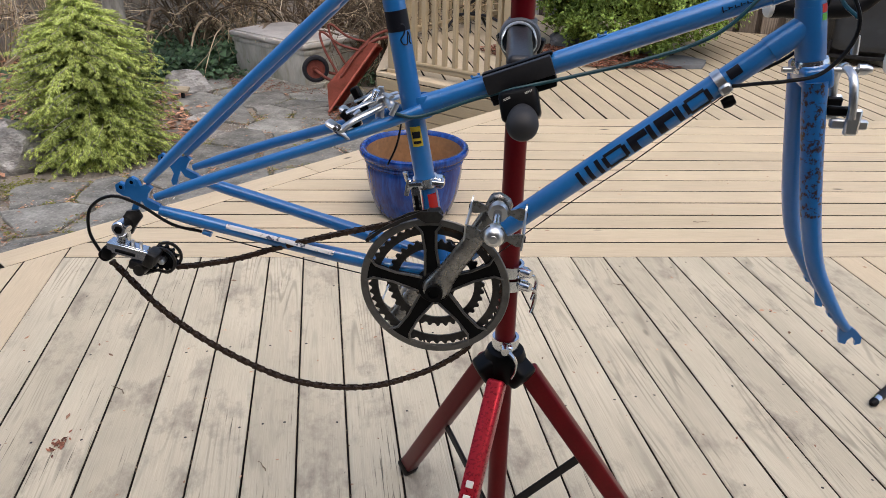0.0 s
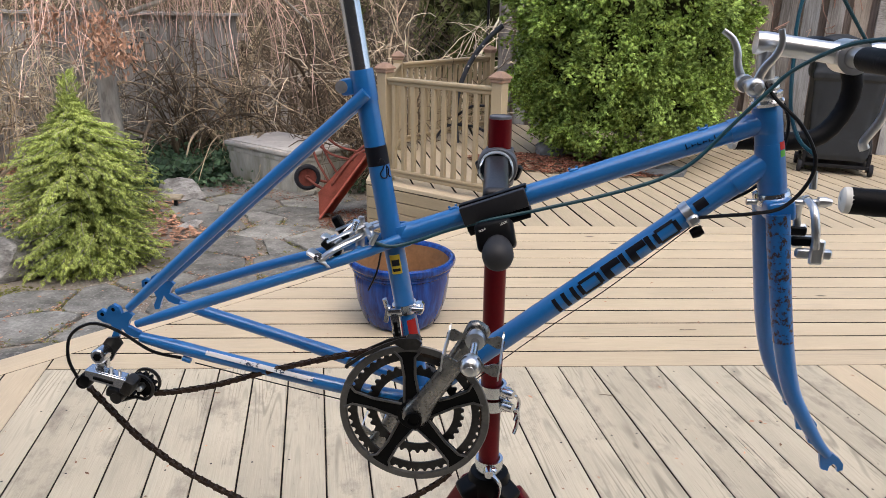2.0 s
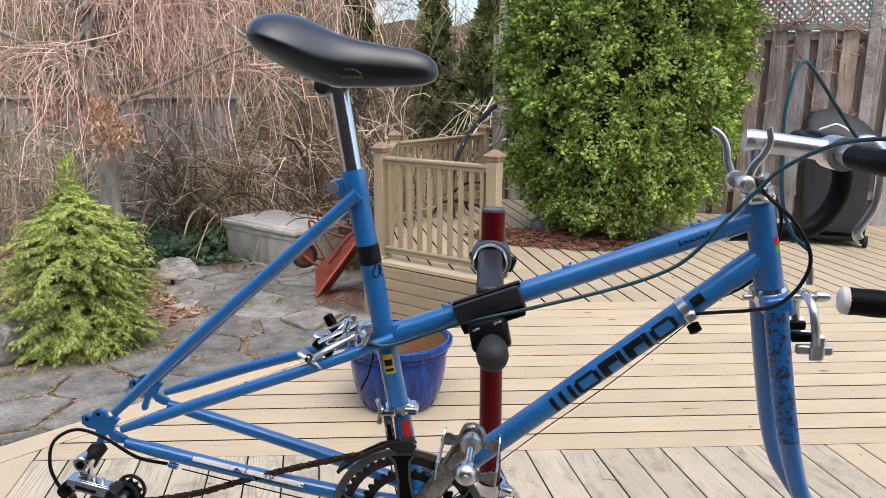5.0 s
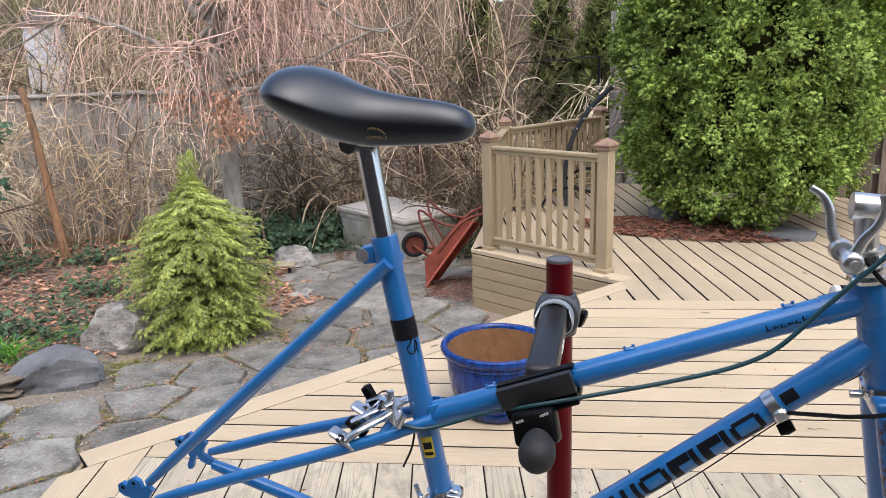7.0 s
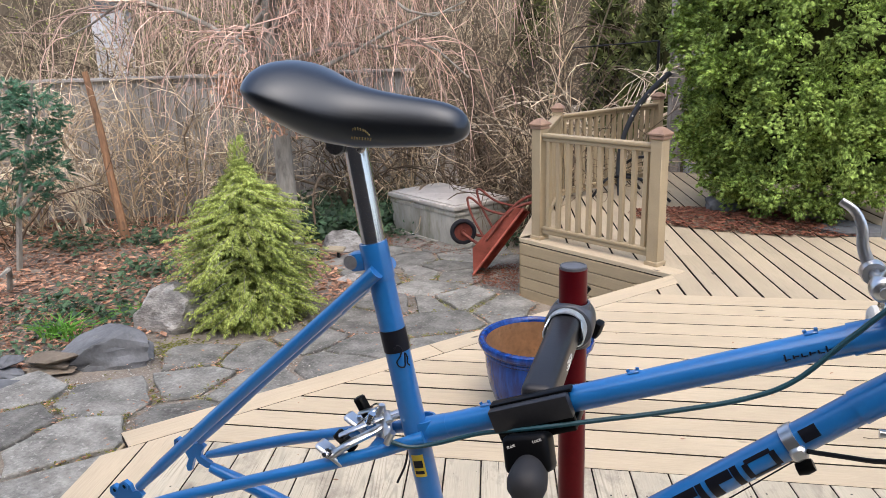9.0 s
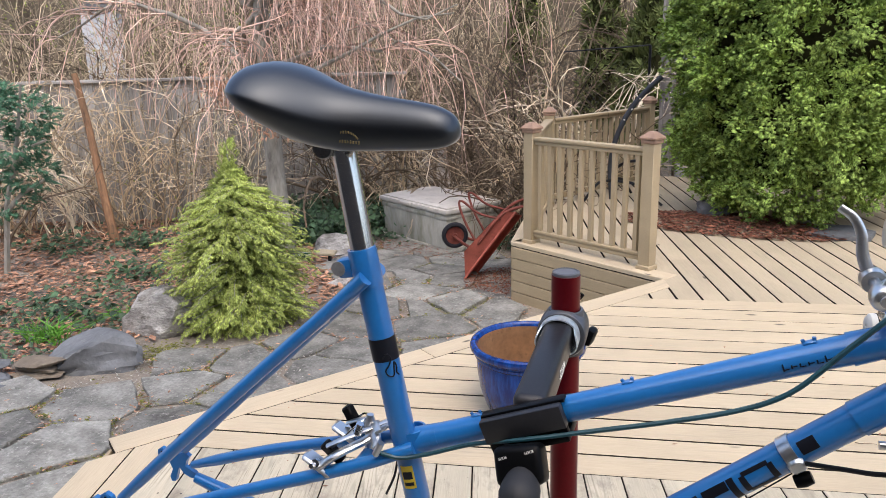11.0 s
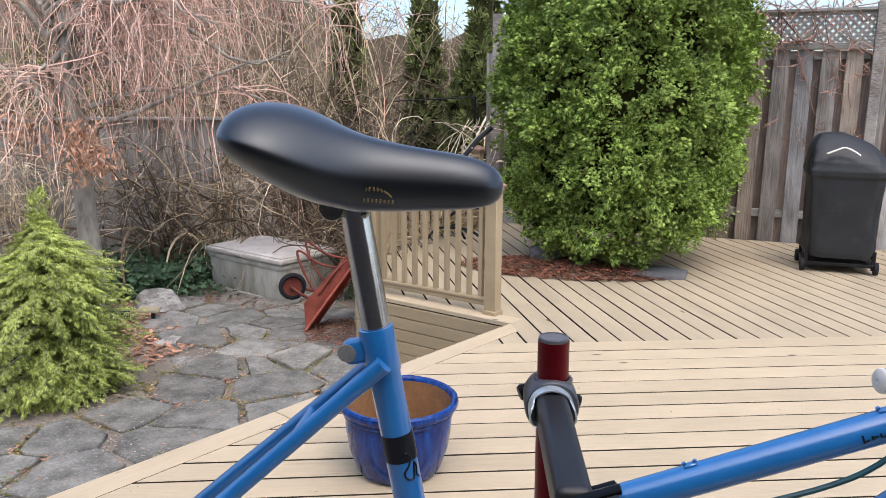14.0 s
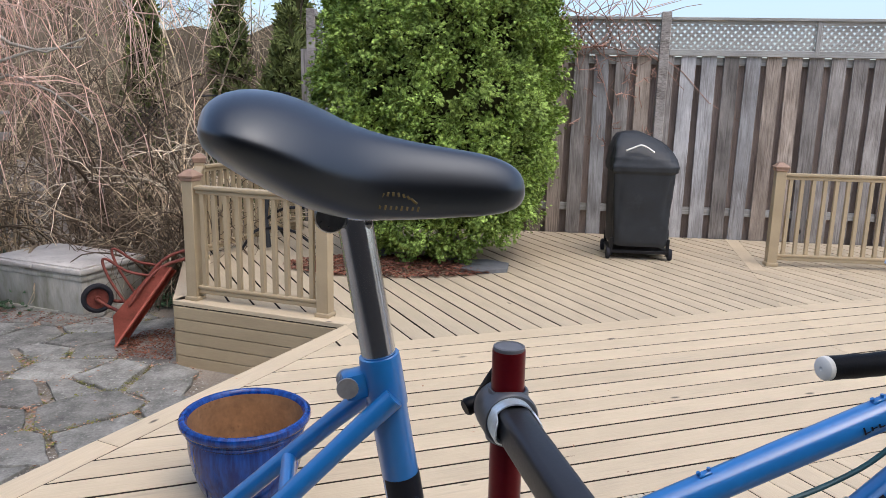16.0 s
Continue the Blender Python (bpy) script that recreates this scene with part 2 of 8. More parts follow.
M_STONE = surface("grey_flagstone", (0.21, 0.205, 0.182), 0.88, var=0.45, coarse=6.0, fine=60, bump=1.0, dirt=(0.34, 0.325, 0.295), dirt_at=(0.55, 0.66), dirt_scale=34.0, rnd=0.26, depth=0.008)
M_BOULDER = surface("pale_granite_boulder", (0.33, 0.315, 0.29), 0.9, var=0.45, coarse=5, fine=45, bump=1.0, dirt=(0.13, 0.12, 0.105), dirt_at=(0.5, 0.66), dirt_scale=9.0, depth=0.01, stretch=(1, 1, 2.2))
M_SLATE = surface("dark_slate_rock", (0.15, 0.155, 0.16), 0.8, var=0.3, coarse=4, fine=30, bump=0.7, dirt=(0.3, 0.3, 0.28), dirt_at=(0.62, 0.78), dirt_scale=9.0, depth=0.006)
M_SHALE = surface("brown_shale", (0.22, 0.18, 0.135), 0.9, var=0.3, coarse=6, fine=30, bump=0.6, rnd=0.2, depth=0.005)
M_SOIL = surface("gravelly_soil", (0.23, 0.195, 0.155), 0.95, var=0.4, coarse=1.5, fine=60, bump=0.8, dirt=(0.33, 0.31, 0.28), dirt_at=(0.55, 0.66), dirt_scale=55.0, depth=0.01)
M_LITTER = surface("dry_leaf_litter", (0.37, 0.205, 0.13), 0.9, var=0.45, coarse=9, fine=60, bump=0.6, island=0.6)
M_MULCH = surface("red_bark_mulch", (0.205, 0.082, 0.05), 0.9, var=0.4, coarse=9, fine=60, bump=0.6, island=0.6)
M_CEDAR = surface("cedar_scale_leaves", (0.25, 0.35, 0.080), 0.6, var=0.38, coarse=3.2, fine=40, bump=0.0, island=0.7, spec=0.12)
M_CEDAR_FAR = surface("far_conifer_leaves", (0.15, 0.175, 0.06), 0.7, var=0.4, coarse=3.0, fine=40, bump=0.0, island=0.5, spec=0.1)
# near-black for the conifer cores: shade between the sprays put into the colour
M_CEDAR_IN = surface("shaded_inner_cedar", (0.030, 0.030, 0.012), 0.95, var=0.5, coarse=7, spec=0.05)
M_GOLD = surface("golden_cypress_leaves", (0.37, 0.435, 0.115), 0.6, var=0.3, coarse=3.0, fine=40, bump=0.0, island=0.5, spec=0.12)
# darkened green for the cypress core: the crown's inner shade is in the colour
M_GOLD_IN = surface("golden_cypress_core_shade", (0.12, 0.145, 0.042), 0.95, var=0.3, spec=0.05)
M_YEW = surface("blue_green_needles", (0.075, 0.175, 0.10), 0.6, var=0.3, coarse=4, fine=40, bump=0.0, island=0.5, spec=0.15)
M_IVY = surface("dark_ivy_leaves", (0.058, 0.105, 0.05), 0.42, var=0.35, coarse=4, fine=40, bump=0.0, island=0.6)
M_GRASS = surface("spring_leaf_blades", (0.10, 0.26, 0.03), 0.5, var=0.25, coarse=4, fine=40, bump=0.0, island=0.35)
M_BARK = surface("grey_tree_bark", (0.34, 0.315, 0.265), 0.9, var=0.3, coarse=8, fine=40, bump=0.6, stretch=(1, 1, 0.25), dirt=(0.1, 0.085, 0.07), dirt_at=(0.55, 0.7), depth=0.006)
M_TWIG = surface("tan_shrub_stems", (0.52, 0.41, 0.275), 0.85, var=0.25, coarse=5, island=0.65, bump=0.0, spec=0.1)
M_TWIG_PINK = surface("pinkish_weeping_twigs", (0.66, 0.455, 0.37), 0.85, var=0.25, coarse=3, island=0.6, bump=0.0, spec=0.1)
M_TWIG_DARK = surface("dark_thicket_stems", (0.145, 0.108, 0.074), 0.9, var=0.3, coarse=5, island=0.6, bump=0.0, spec=0.1)
M_TWIG_LIGHT = surface("pale_bare_branches", (0.78, 0.67, 0.50), 0.85, var=0.25, coarse=5, island=0.6, bump=0.0, spec=0.1)
M_DRYLEAF = surface("dry_orange_leaves", (0.60, 0.37, 0.25), 0.8, var=0.3, coarse=5, island=0.4, bump=0.0)
M_BUDS = surface("fresh_yellow_green_buds", (0.26, 0.30, 0.06), 0.7, var=0.3, coarse=5, island=0.4, bump=0.0)
M_BOXWALL = surface("mossy_grey_resin", (0.40, 0.385, 0.335), 0.8, var=0.2, coarse=4, fine=40, bump=0.2, dirt=(0.17, 0.18, 0.10), dirt_at=(0.5, 0.72), dirt_scale=5.0, stretch=(1.6, 1.6, 0.5))
M_BOXLID = surface("weathered_pale_lid", (0.54, 0.505, 0.455), 0.75, var=0.15, coarse=4, fine=40, bump=0.2, dirt=(0.3, 0.27, 0.23), dirt_at=(0.55, 0.75), dirt_scale=6.0)
M_BARROW = surface("faded_red_barrow_paint", (0.42, 0.115, 0.08), 0.6, var=0.2, coarse=7, fine=60, bump=0.1, dirt=(0.2, 0.07, 0.04), dirt_at=(0.55, 0.72))
M_BARROW_TUBE = surface("rusty_red_tube", (0.19, 0.055, 0.04), 0.6, 0.2, var=0.3, coarse=20)
M_TYRE = surface("black_rubber", (0.018, 0.018, 0.022), 0.75, var=0.25, coarse=20, bump=0.2)
M_COVER = surface("charcoal_cover_fabric", (0.0135, 0.0165, 0.020), 0.55, var=0.25, coarse=5, fine=160, bump=0.25, dirt=(0.034, 0.037, 0.043), dirt_at=(0.55, 0.75), dirt_scale=4.0, spec=0.5)
M_STEEL = surface("black_painted_steel", (0.015, 0.015, 0.017), 0.4, 0.3, var=0.2)
M_STRAP = surface("blue_grey_steel_strip", (0.06, 0.065, 0.075), 0.4, 0.4, var=0.2)
M_SIGN = surface("dark_green_sign", (0.01, 0.05, 0.04), 0.45, var=0.1)
M_PLANKTOP = surface("weathered_plank", (0.34, 0.29, 0.2), 0.85, var=0.25, coarse=12)
M_ORANGE = surface("orange_brown_bark", (0.36, 0.20, 0.11), 0.85, var=0.4, coarse=10, fine=50, stretch=(1, 1, 0.2), bump=0.4, dirt=(0.14, 0.09, 0.06), dirt_at=(0.5, 0.65), dirt_scale=12.0)
M_WIRE = surface("dark_wire", (0.03, 0.03, 0.028), 0.6, 0.4, var=0.2)
M_PEBBLE = surface("pale_pebbles", (0.36, 0.34, 0.30), 0.9, var=0.3, coarse=20, island=0.5, bump=0.0)
M_NAIL = surface("dark_nail_heads", (0.05, 0.045, 0.04), 0.6, 0.4, var=0.2)
M_FAR = surface("far_bare_wood", (0.15, 0.12, 0.085), 1.0, var=0.6, coarse=0.9, fine=9.0, bump=0.0, dirt=(0.12, 0.13, 0.06), dirt_at=(0.5, 0.7), dirt_scale=0.6, stretch=(1, 1, 0.4), spec=0.0)
M_HOUSE = surface("pale_shed_siding", (0.66, 0.66, 0.67), 0.7, var=0.1)
M_UNSEEN_WALL = surface("dull_brown_unseen_wall", (0.08, 0.066, 0.056), 0.9, var=0.2, coarse=3, fine=40)
M_VINE = surface("reddish_brown_vine", (0.36, 0.215, 0.165), 0.85, var=0.25, coarse=5, island=0.5, bump=0.0, spec=0.1)
M_MOSS = surface("yellow_green_moss", (0.17, 0.17, 0.035), 0.95, var=0.4, coarse=12, island=0.4)


# ---- mesh helpers ----
def thing(name, at, label, category, group="", kind=""):
    ob = new(name)
    ob.empty_display_size = 0.1
    ob.matrix_basis = Matrix.Translation(at)
    return tagged(ob, label, category, group, kind)


def hang(ob, parent):
    """Puts ob under parent where it stands in the world."""
    ob.parent = parent
    if parent.parent is None:
        ob.matrix_parent_inverse = parent.matrix_basis.inverted()
    return ob


def mesh_of(name, bm, material, smooth=None):
    bmesh.ops.recalc_face_normals(bm, faces=bm.faces)
    me = bpy.data.meshes.new(name)
    bm.to_mesh(me)
    bm.free()
    me.materials.append(material)
    if smooth is not None:
        me.polygons.foreach_set("use_smooth", [True] * len(me.polygons))
        me.set_sharp_from_angle(angle=radians(smooth))
    return me


def part(name, bm, material, parent=None, label="", smooth=38):
    ob = new(name, mesh_of(name, bm, material, smooth))
    if parent:
        hang(ob, parent)
    return tagged(ob, label)


def piece(name, me, m, parent):
    ob = new(name, me)
    ob.matrix_basis = m
    return hang(ob, parent)


def raw(name, verts, faces, material, parent=None, label="", smooth=False):
    me = bpy.data.meshes.new(name)
    me.from_pydata(np.asarray(verts).tolist(), [], np.asarray(faces).tolist())
    me.materials.append(material)
    if smooth:
        me.polygons.foreach_set("use_smooth", [True] * len(me.polygons))
    ob = new(name, me)
    if parent:
        hang(ob, parent)
    return tagged(ob, label)


def B():
    return bmesh.new()


def ring_frames(pts):
    pts = [Vector(p) for p in pts]
    up = None
    out = []
    for i, p in enumerate(pts):
        d = (pts[min(i + 1, len(pts) - 1)] - pts[max(i - 1, 0)]).normalized()
        if up is None:
            up = Vector((0, 0, 1)) if abs(d.z) < 0.9 else Vector((0, 1, 0))
        s = d.cross(up).normalized()
        up = s.cross(d).normalized()
        out.append((p, s, up))
    return out


def tube(bm, pts, r, n=12, flat=1.0, caps=True):
    """A round tube along pts; r: a radius or one for each point; flat: its height over its width."""
    rows = []
    for i, (p, s, u) in enumerate(ring_frames(pts)):
        q = r[i] if isinstance(r, (list, tuple)) else r
        rows.append([bm.verts.new(p + s * q * math.cos(a) + u * q * flat * math.sin(a)) for a in (2 * math.pi * k / n for k in range(n))])
    for a, b in zip(rows, rows[1:]):
        for k in range(n):
            bm.faces.new((a[k], a[(k + 1) % n], b[(k + 1) % n], b[k]))
    if caps:
        bm.faces.new(rows[0][::-1])
        bm.faces.new(rows[-1])
    return bm


def smoothed(pts, n=8):
    """A Catmull-Rom curve through pts."""
    pts = [Vector(p) for p in pts]
    ext = [pts[0] * 2 - pts[1]] + pts + [pts[-1] * 2 - pts[-2]]
    out = []
    for a, b, c, d in zip(ext, ext[1:], ext[2:], ext[3:]):
        for k in range(n):
            t = k / n
            out.append(0.5 * (2 * b + (c - a) * t + (2 * a - 5 * b + 4 * c - d) * t * t + (3 * b - a - 3 * c + d) * t ** 3))
    return out + [pts[-1]]


def block(bm, size, m=None, bevel=0.0, seg=1):
    """A box of that size about the origin of m, with bevelled edges."""
    made = bmesh.ops.create_cube(bm, size=1.0, matrix=Matrix.Diagonal((*size, 1)))
    vs = made["verts"]
    if bevel:
        es = list({e for v in vs for e in v.link_edges})
        vs = list({v for f in bmesh.ops.bevel(bm, geom=es, offset=bevel, segments=seg, affect="EDGES", profile=0.5)["faces"] for v in f.verts} | {v for v in vs if v.is_valid})
    if m is not None:
        bmesh.ops.transform(bm, matrix=m, verts=vs)
    return vs


def lathe(bm, profile, m=None, n=32, closed=False):
    """Turns (radius, height) rows about z."""
    rows = []
    for r, z in profile:
        rows.append([bm.verts.new((r * math.cos(a), r * math.sin(a), z)) for a in (2 * math.pi * k / n for k in range(n))])
    pairs = list(zip(rows, rows[1:])) + ([(rows[-1], rows[0])] if closed else [])
    for a, b in pairs:
        for k in range(n):
            bm.faces.new((a[k], a[(k + 1) % n], b[(k + 1) % n], b[k]))
    if not closed:
        for row, flip in ((rows[0], True), (rows[-1], False)):
            if (row[0].co - row[n // 2].co).length > 1e-5:
                bm.faces.new(row[::-1] if flip else row)
    if m is not None:
        bmesh.ops.transform(bm, matrix=m, verts=[v for row in rows for v in row])
    return bm


def prism(bm, poly, m, depth):
    """A flat outline, in the x-y plane of m, given thickness about that plane."""
    a = [bm.verts.new(m @ Vector((x, y, depth / 2))) for x, y in poly]
    b = [bm.verts.new(m @ Vector((x, y, -depth / 2))) for x, y in poly]
    bm.faces.new(a)
    bm.faces.new(b[::-1])
    for i in range(len(a)):
        j = (i + 1) % len(a)
        bm.faces.new((a[i], b[i], b[j], a[j]))
    return bm


def axis(p, q, roll=0.0):
    """A pose at p whose z runs to q."""
    d = Vector(q) - Vector(p)
    return Matrix.Translation(p) @ d.to_track_quat("Z", "Y").to_matrix().to_4x4() @ Matrix.Rotation(radians(roll), 4, "Z")


def lettering(text, size, m, material, parent, name="lettering"):
    cu = bpy.data.curves.new(name, "FONT")
    cu.body, cu.size, cu.extrude = text, size, 0.0003
    cu.align_x, cu.align_y = "CENTER", "CENTER"
    tmp = bpy.data.objects.new(name, cu)
    me = bpy.data.meshes.new_from_object(tmp)
    me.transform(m)
    me.materials.clear()
    me.materials.append(material)
    bpy.data.objects.remove(tmp)
    return hang(new(name, me), parent)


def strands(polylines, radii, sides=3):
    """Many thin tapering stems as arrays of points and faces."""
    verts, faces = [], []
    for pts, (r0, r1) in zip(polylines, radii):
        pts = np.asarray(pts, float)
        d = np.gradient(pts, axis=0)
        d /= np.linalg.norm(d, axis=1, keepdims=True) + 1e-9
        ref = np.array([0.31, 0.87, 0.38])
        s = np.cross(d, ref)
        s /= np.linalg.norm(s, axis=1, keepdims=True) + 1e-9
        u = np.cross(s, d)
        r = np.linspace(r0, r1, len(pts))[:, None]
        base = len(verts)
        ang = [2 * math.pi * k / sides for k in range(sides)]
        rings = np.stack([pts + r * (math.cos(a) * s + math.sin(a) * u) for a in ang], 1)
        verts.extend(rings.reshape(-1, 3).tolist())
        for i in range(len(pts) - 1):
            for k in range(sides):
                a, b = base + i * sides + k, base + i * sides + (k + 1) % sides
                faces.append((a, b, b + sides, a + sides))
    return verts, faces


def stuff_mesh(name, verts, faces, material, parent=None, label="", category="", kind=""):
    ob = raw(name, verts, faces, material, parent)
    return tagged(ob, label, category, "", kind)


def scatter_fans(places, outs, ups, sizes, template, jitter, rng):
    """Copies of a small leaf template (points, faces), each turned to its own out and up directions."""
    tp, tf = np.asarray(template[0], float), template[1]
    places, outs, ups = (np.asarray(a, float) for a in (places, outs, ups))
    outs = outs + rng.normal(0, jitter, outs.shape)
    outs /= np.linalg.norm(outs, axis=1, keepdims=True)
    side = np.cross(outs, ups + rng.normal(0, jitter, ups.shape))
    side /= np.linalg.norm(side, axis=1, keepdims=True) + 1e-9
    nor = np.cross(side, outs)
    s = np.asarray(sizes)[:, None, None]
    v = places[:, None] + s * (tp[None, :, 0:1] * side[:, None] + tp[None, :, 1:2] * outs[:, None] + tp[None, :, 2:3] * nor[:, None])
    k = len(tp)
    faces = [tuple(i * k + a for a in f) for i in range(len(places)) for f in tf]
    return v.reshape(-1, 3), faces


def fan_template(fingers, spread, width, droop=0.15, pair=0):
    """A flat spray: narrow leaflets fanned out from one base; pair: leaflets set along a midrib instead."""
    pts, faces = [], []
    rows = [((0, 0), spread * (k / (fingers - 1) - 0.5) * 2, 1.0 - 0.35 * abs(2 * k / (fingers - 1) - 1)) for k in range(fingers)] if not pair else \
        [((0, 0.12 + 0.8 * k / pair), sgn * spread, 0.42 * (1 - 0.6 * k / pair)) for k in range(pair) for sgn in (-1, 1)] + [((0, 0), 0.0, 1.0)]
    for (x0, y0), a, ln in rows:
        dx, dy = math.sin(a), math.cos(a)
        b = len(pts)
        pts += [(x0, y0, -droop * y0 * y0), (x0 + dx * ln * .5 - dy * width, y0 + dy * ln * .5 + dx * width, 0.06), (x0 + dx * ln, y0 + dy * ln, -droop), (x0 + dx * ln * .5 + dy * width, y0 + dy * ln * .5 - dx * width, 0.06)]
        faces.append((b, b + 1, b + 2, b + 3))
    return pts, faces


def clip(poly, n, c):
    """The part of a convex outline where n . p <= c."""
    out = []
    for i, p in enumerate(poly):
        q = poly[(i + 1) % len(poly)]
        a, b = n[0] * p[0] + n[1] * p[1] - c, n[0] * q[0] + n[1] * q[1] - c
        if a <= 0:
            out.append(p)
        if (a < 0 < b) or (b < 0 < a):
            t = a / (a - b)
            out.append((p[0] + t * (q[0] - p[0]), p[1] + t * (q[1] - p[1])))
    return out


def half(p, q, left=True):
    """The half-plane on the left (or right) of p to q, for clip()."""
    dx, dy = q[0] - p[0], q[1] - p[1]
    ln = math.hypot(dx, dy)
    n = (dy / ln, -dx / ln) if left else (-dy / ln, dx / ln)
    return n, n[0] * p[0] + n[1] * p[1]


# ---- ground ----
def ground_z(x, y):
    return -0.40 - 0.04 * (min(max(y, 0.0), 9.0) - 2.5) + 0.015 * noise.noise((x * 0.7, y * 0.7, 0))


bm = B()
gx = [-60, -30, -16] + [-10 + 0.35 * i for i in range(46)] + [8, 14, 30, 60]
gy = [-60, -30, -12, -6, -2] + [0.35 * i for i in range(30)] + [12, 16, 24, 40, 60]
grid = [[bm.verts.new((x, y, ground_z(x, y))) for x in gx] for y in gy]
for a, b in zip(grid, grid[1:]):
    for i in range(len(gx) - 1):
        bm.faces.new((a[i], a[i + 1], b[i + 1], b[i]))
ground = tagged(part("ground", bm, M_SOIL), "gravelly brown garden soil between the flagstones", "ground", "", "structure")

# ---- deck: three fields of boards and their border boards ----
TILT = radians(10.0)
WAY = radians(16.4)
U = (math.cos(TILT), math.sin(TILT))
V = (-math.sin(TILT), math.cos(TILT))
W = (math.sin(WAY), -math.cos(WAY))
WN = (math.cos(WAY), math.sin(WAY))
CORNER, BEND, PLAT = (-1.981, 1.449), (0.055, 4.285), (-1.173, 4.983)
BACK, FAR_END = (-1.34, 6.45), (-0.42, 8.52)
FENCE_AT, FENCE_DIR = (3.8, 7.25), (math.cos(WAY), -math.sin(WAY))
deck = tagged(new("floor"), "tan painted wooden deck, worn and weathered near the stand", "deck", "", "structure")


def deck_board(poly, way, material, z=0.0, thick=0.032, name="board"):
    if len(poly) < 3:
        return
    cx, cy = sum(p[0] for p in poly) / len(poly), sum(p[1] for p in poly) / len(poly)
    ang = math.atan2(way[1], way[0])
    ca, sa = math.cos(-ang), math.sin(-ang)
    loc = [((x - cx) * ca - (y - cy) * sa, (x - cx) * sa + (y - cy) * ca) for x, y in poly]
    area = sum(a[0] * b[1] - a[1] * b[0] for a, b in zip(loc, loc[1:] + loc[:1]))
    if abs(area) < 0.004:
        return
    if area < 0:
        loc = loc[::-1]
    inner = loc
    for i, p in enumerate(loc):
        q = loc[(i + 1) % len(loc)]
        if math.hypot(q[0] - p[0], q[1] - p[1]) < 1e-4:
            continue
        n, c = half(p, q)
        inner = clip(inner, n, c - 0.003)
    bm = B()
    low = [bm.verts.new((x, y, -thick)) for x, y in loc]
    mid = [bm.verts.new((x, y, -0.003)) for x, y in loc]
    for i in range(len(loc)):
        j = (i + 1) % len(loc)
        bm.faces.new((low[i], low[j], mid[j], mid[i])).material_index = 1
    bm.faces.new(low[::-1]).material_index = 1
    if len(inner) == len(loc):
        top = [bm.verts.new((x, y, 0)) for x, y in inner]
        for i in range(len(loc)):
            j = (i + 1) % len(loc)
            bm.faces.new((mid[i], mid[j], top[j], top[i]))
        bm.faces.new(top)
    else:
        bm.faces.new(mid)
    me = mesh_of("board", bm, material)
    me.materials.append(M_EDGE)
    piece(name, me, pose(cx, cy, z + random.uniform(-0.0012, 0.0012), 0, 0, math.degrees(ang)), deck)


def strip(n, lo, hi, way, reach=12.0):
    """The outline of a long strip lo <= n . p <= hi that runs along way."""
    return [(n[0] * c + way[0] * r, n[1] * c + way[1] * r) for c, r in ((lo, -reach), (lo, reach), (hi, reach), (hi, -reach))]


def inset(p, q, d):
    """The line p to q moved d to its right."""
    ln = math.hypot(q[0] - p[0], q[1] - p[1])
    o = ((q[1] - p[1]) / ln * d, -(q[0] - p[0]) / ln * d)
    return (p[0] + o[0], p[1] + o[1]), (q[0] + o[0], q[1] + o[1])


def cut(poly, lines):
    for p, q, left in lines:
        if len(poly) < 3:
            return []
        poly = clip(poly, *half(p, q, left))
    return poly


GAP = 0.0055
edge_in = inset(CORNER, BEND, 0.142)
left_in = inset((CORNER[0] + W[0] * 6, CORNER[1] + W[1] * 6), CORNER, 0.29)
FRONT_V, REAR_V = 1.755, 3.795
front = ((V[0] * FRONT_V - U[0] * 9, V[1] * FRONT_V - U[1] * 9), (V[0] * FRONT_V + U[0] * 9, V[1] * FRONT_V + U[1] * 9))
rear = ((V[0] * REAR_V - U[0] * 9, V[1] * REAR_V - U[1] * 9), (V[0] * REAR_V + U[0] * 9, V[1] * REAR_V + U[1] * 9))
fence_foot = ((FENCE_AT[0] - FENCE_DIR[0] * 9, FENCE_AT[1] - FENCE_DIR[1] * 9), (FENCE_AT[0] + FENCE_DIR[0] * 9, FENCE_AT[1] + FENCE_DIR[1] * 9))
right_a, right_b = (3.82, 5.63), (4.36, 7.02)
near_frame = [(-8, -2.92), (7.0, -2.92), (7.0, 9.5), (-8, 9.5)]


def in_bounds(poly):
    for p, q in zip(near_frame, near_frame[1:] + near_frame[:1]):
        if len(poly) < 3:
            return []
        poly = clip(poly, *half(p, q))
    return poly


def split(poly, way, at):
    """Cuts a board across its length at the given places."""
    outs, rest = [], poly
    for c in sorted(at):
        a = clip(rest, way, c - 0.0015)
        rest = clip(rest, (-way[0], -way[1]), -c - 0.0015)
        outs.append(a)
    return [o for o in outs + [rest] if len(o) > 2]


# border along the slanted edge, and the two boards along the garden side
d = (BEND[0] - CORNER[0], BEND[1] - CORNER[1])
ln = math.hypot(*d)
d = (d[0] / ln, d[1] / ln)
inn, inn2 = inset(CORNER, BEND, 0.138)
mid_a = (CORNER[0] + d[0] * 1.55, CORNER[1] + d[1] * 1.55)
mid_b = (inn[0] + d[0] * 1.55, inn[1] + d[1] * 1.55)
deck_board([CORNER, mid_a, mid_b, inn], d, M_DECK)
deck_board([(mid_a[0] + d[0] * .004, mid_a[1] + d[1] * .004), BEND, inn2, (mid_b[0] + d[0] * .004, mid_b[1] + d[1] * .004)], d, M_DECK)
base_n = WN[0] * CORNER[0] + WN[1] * CORNER[1]
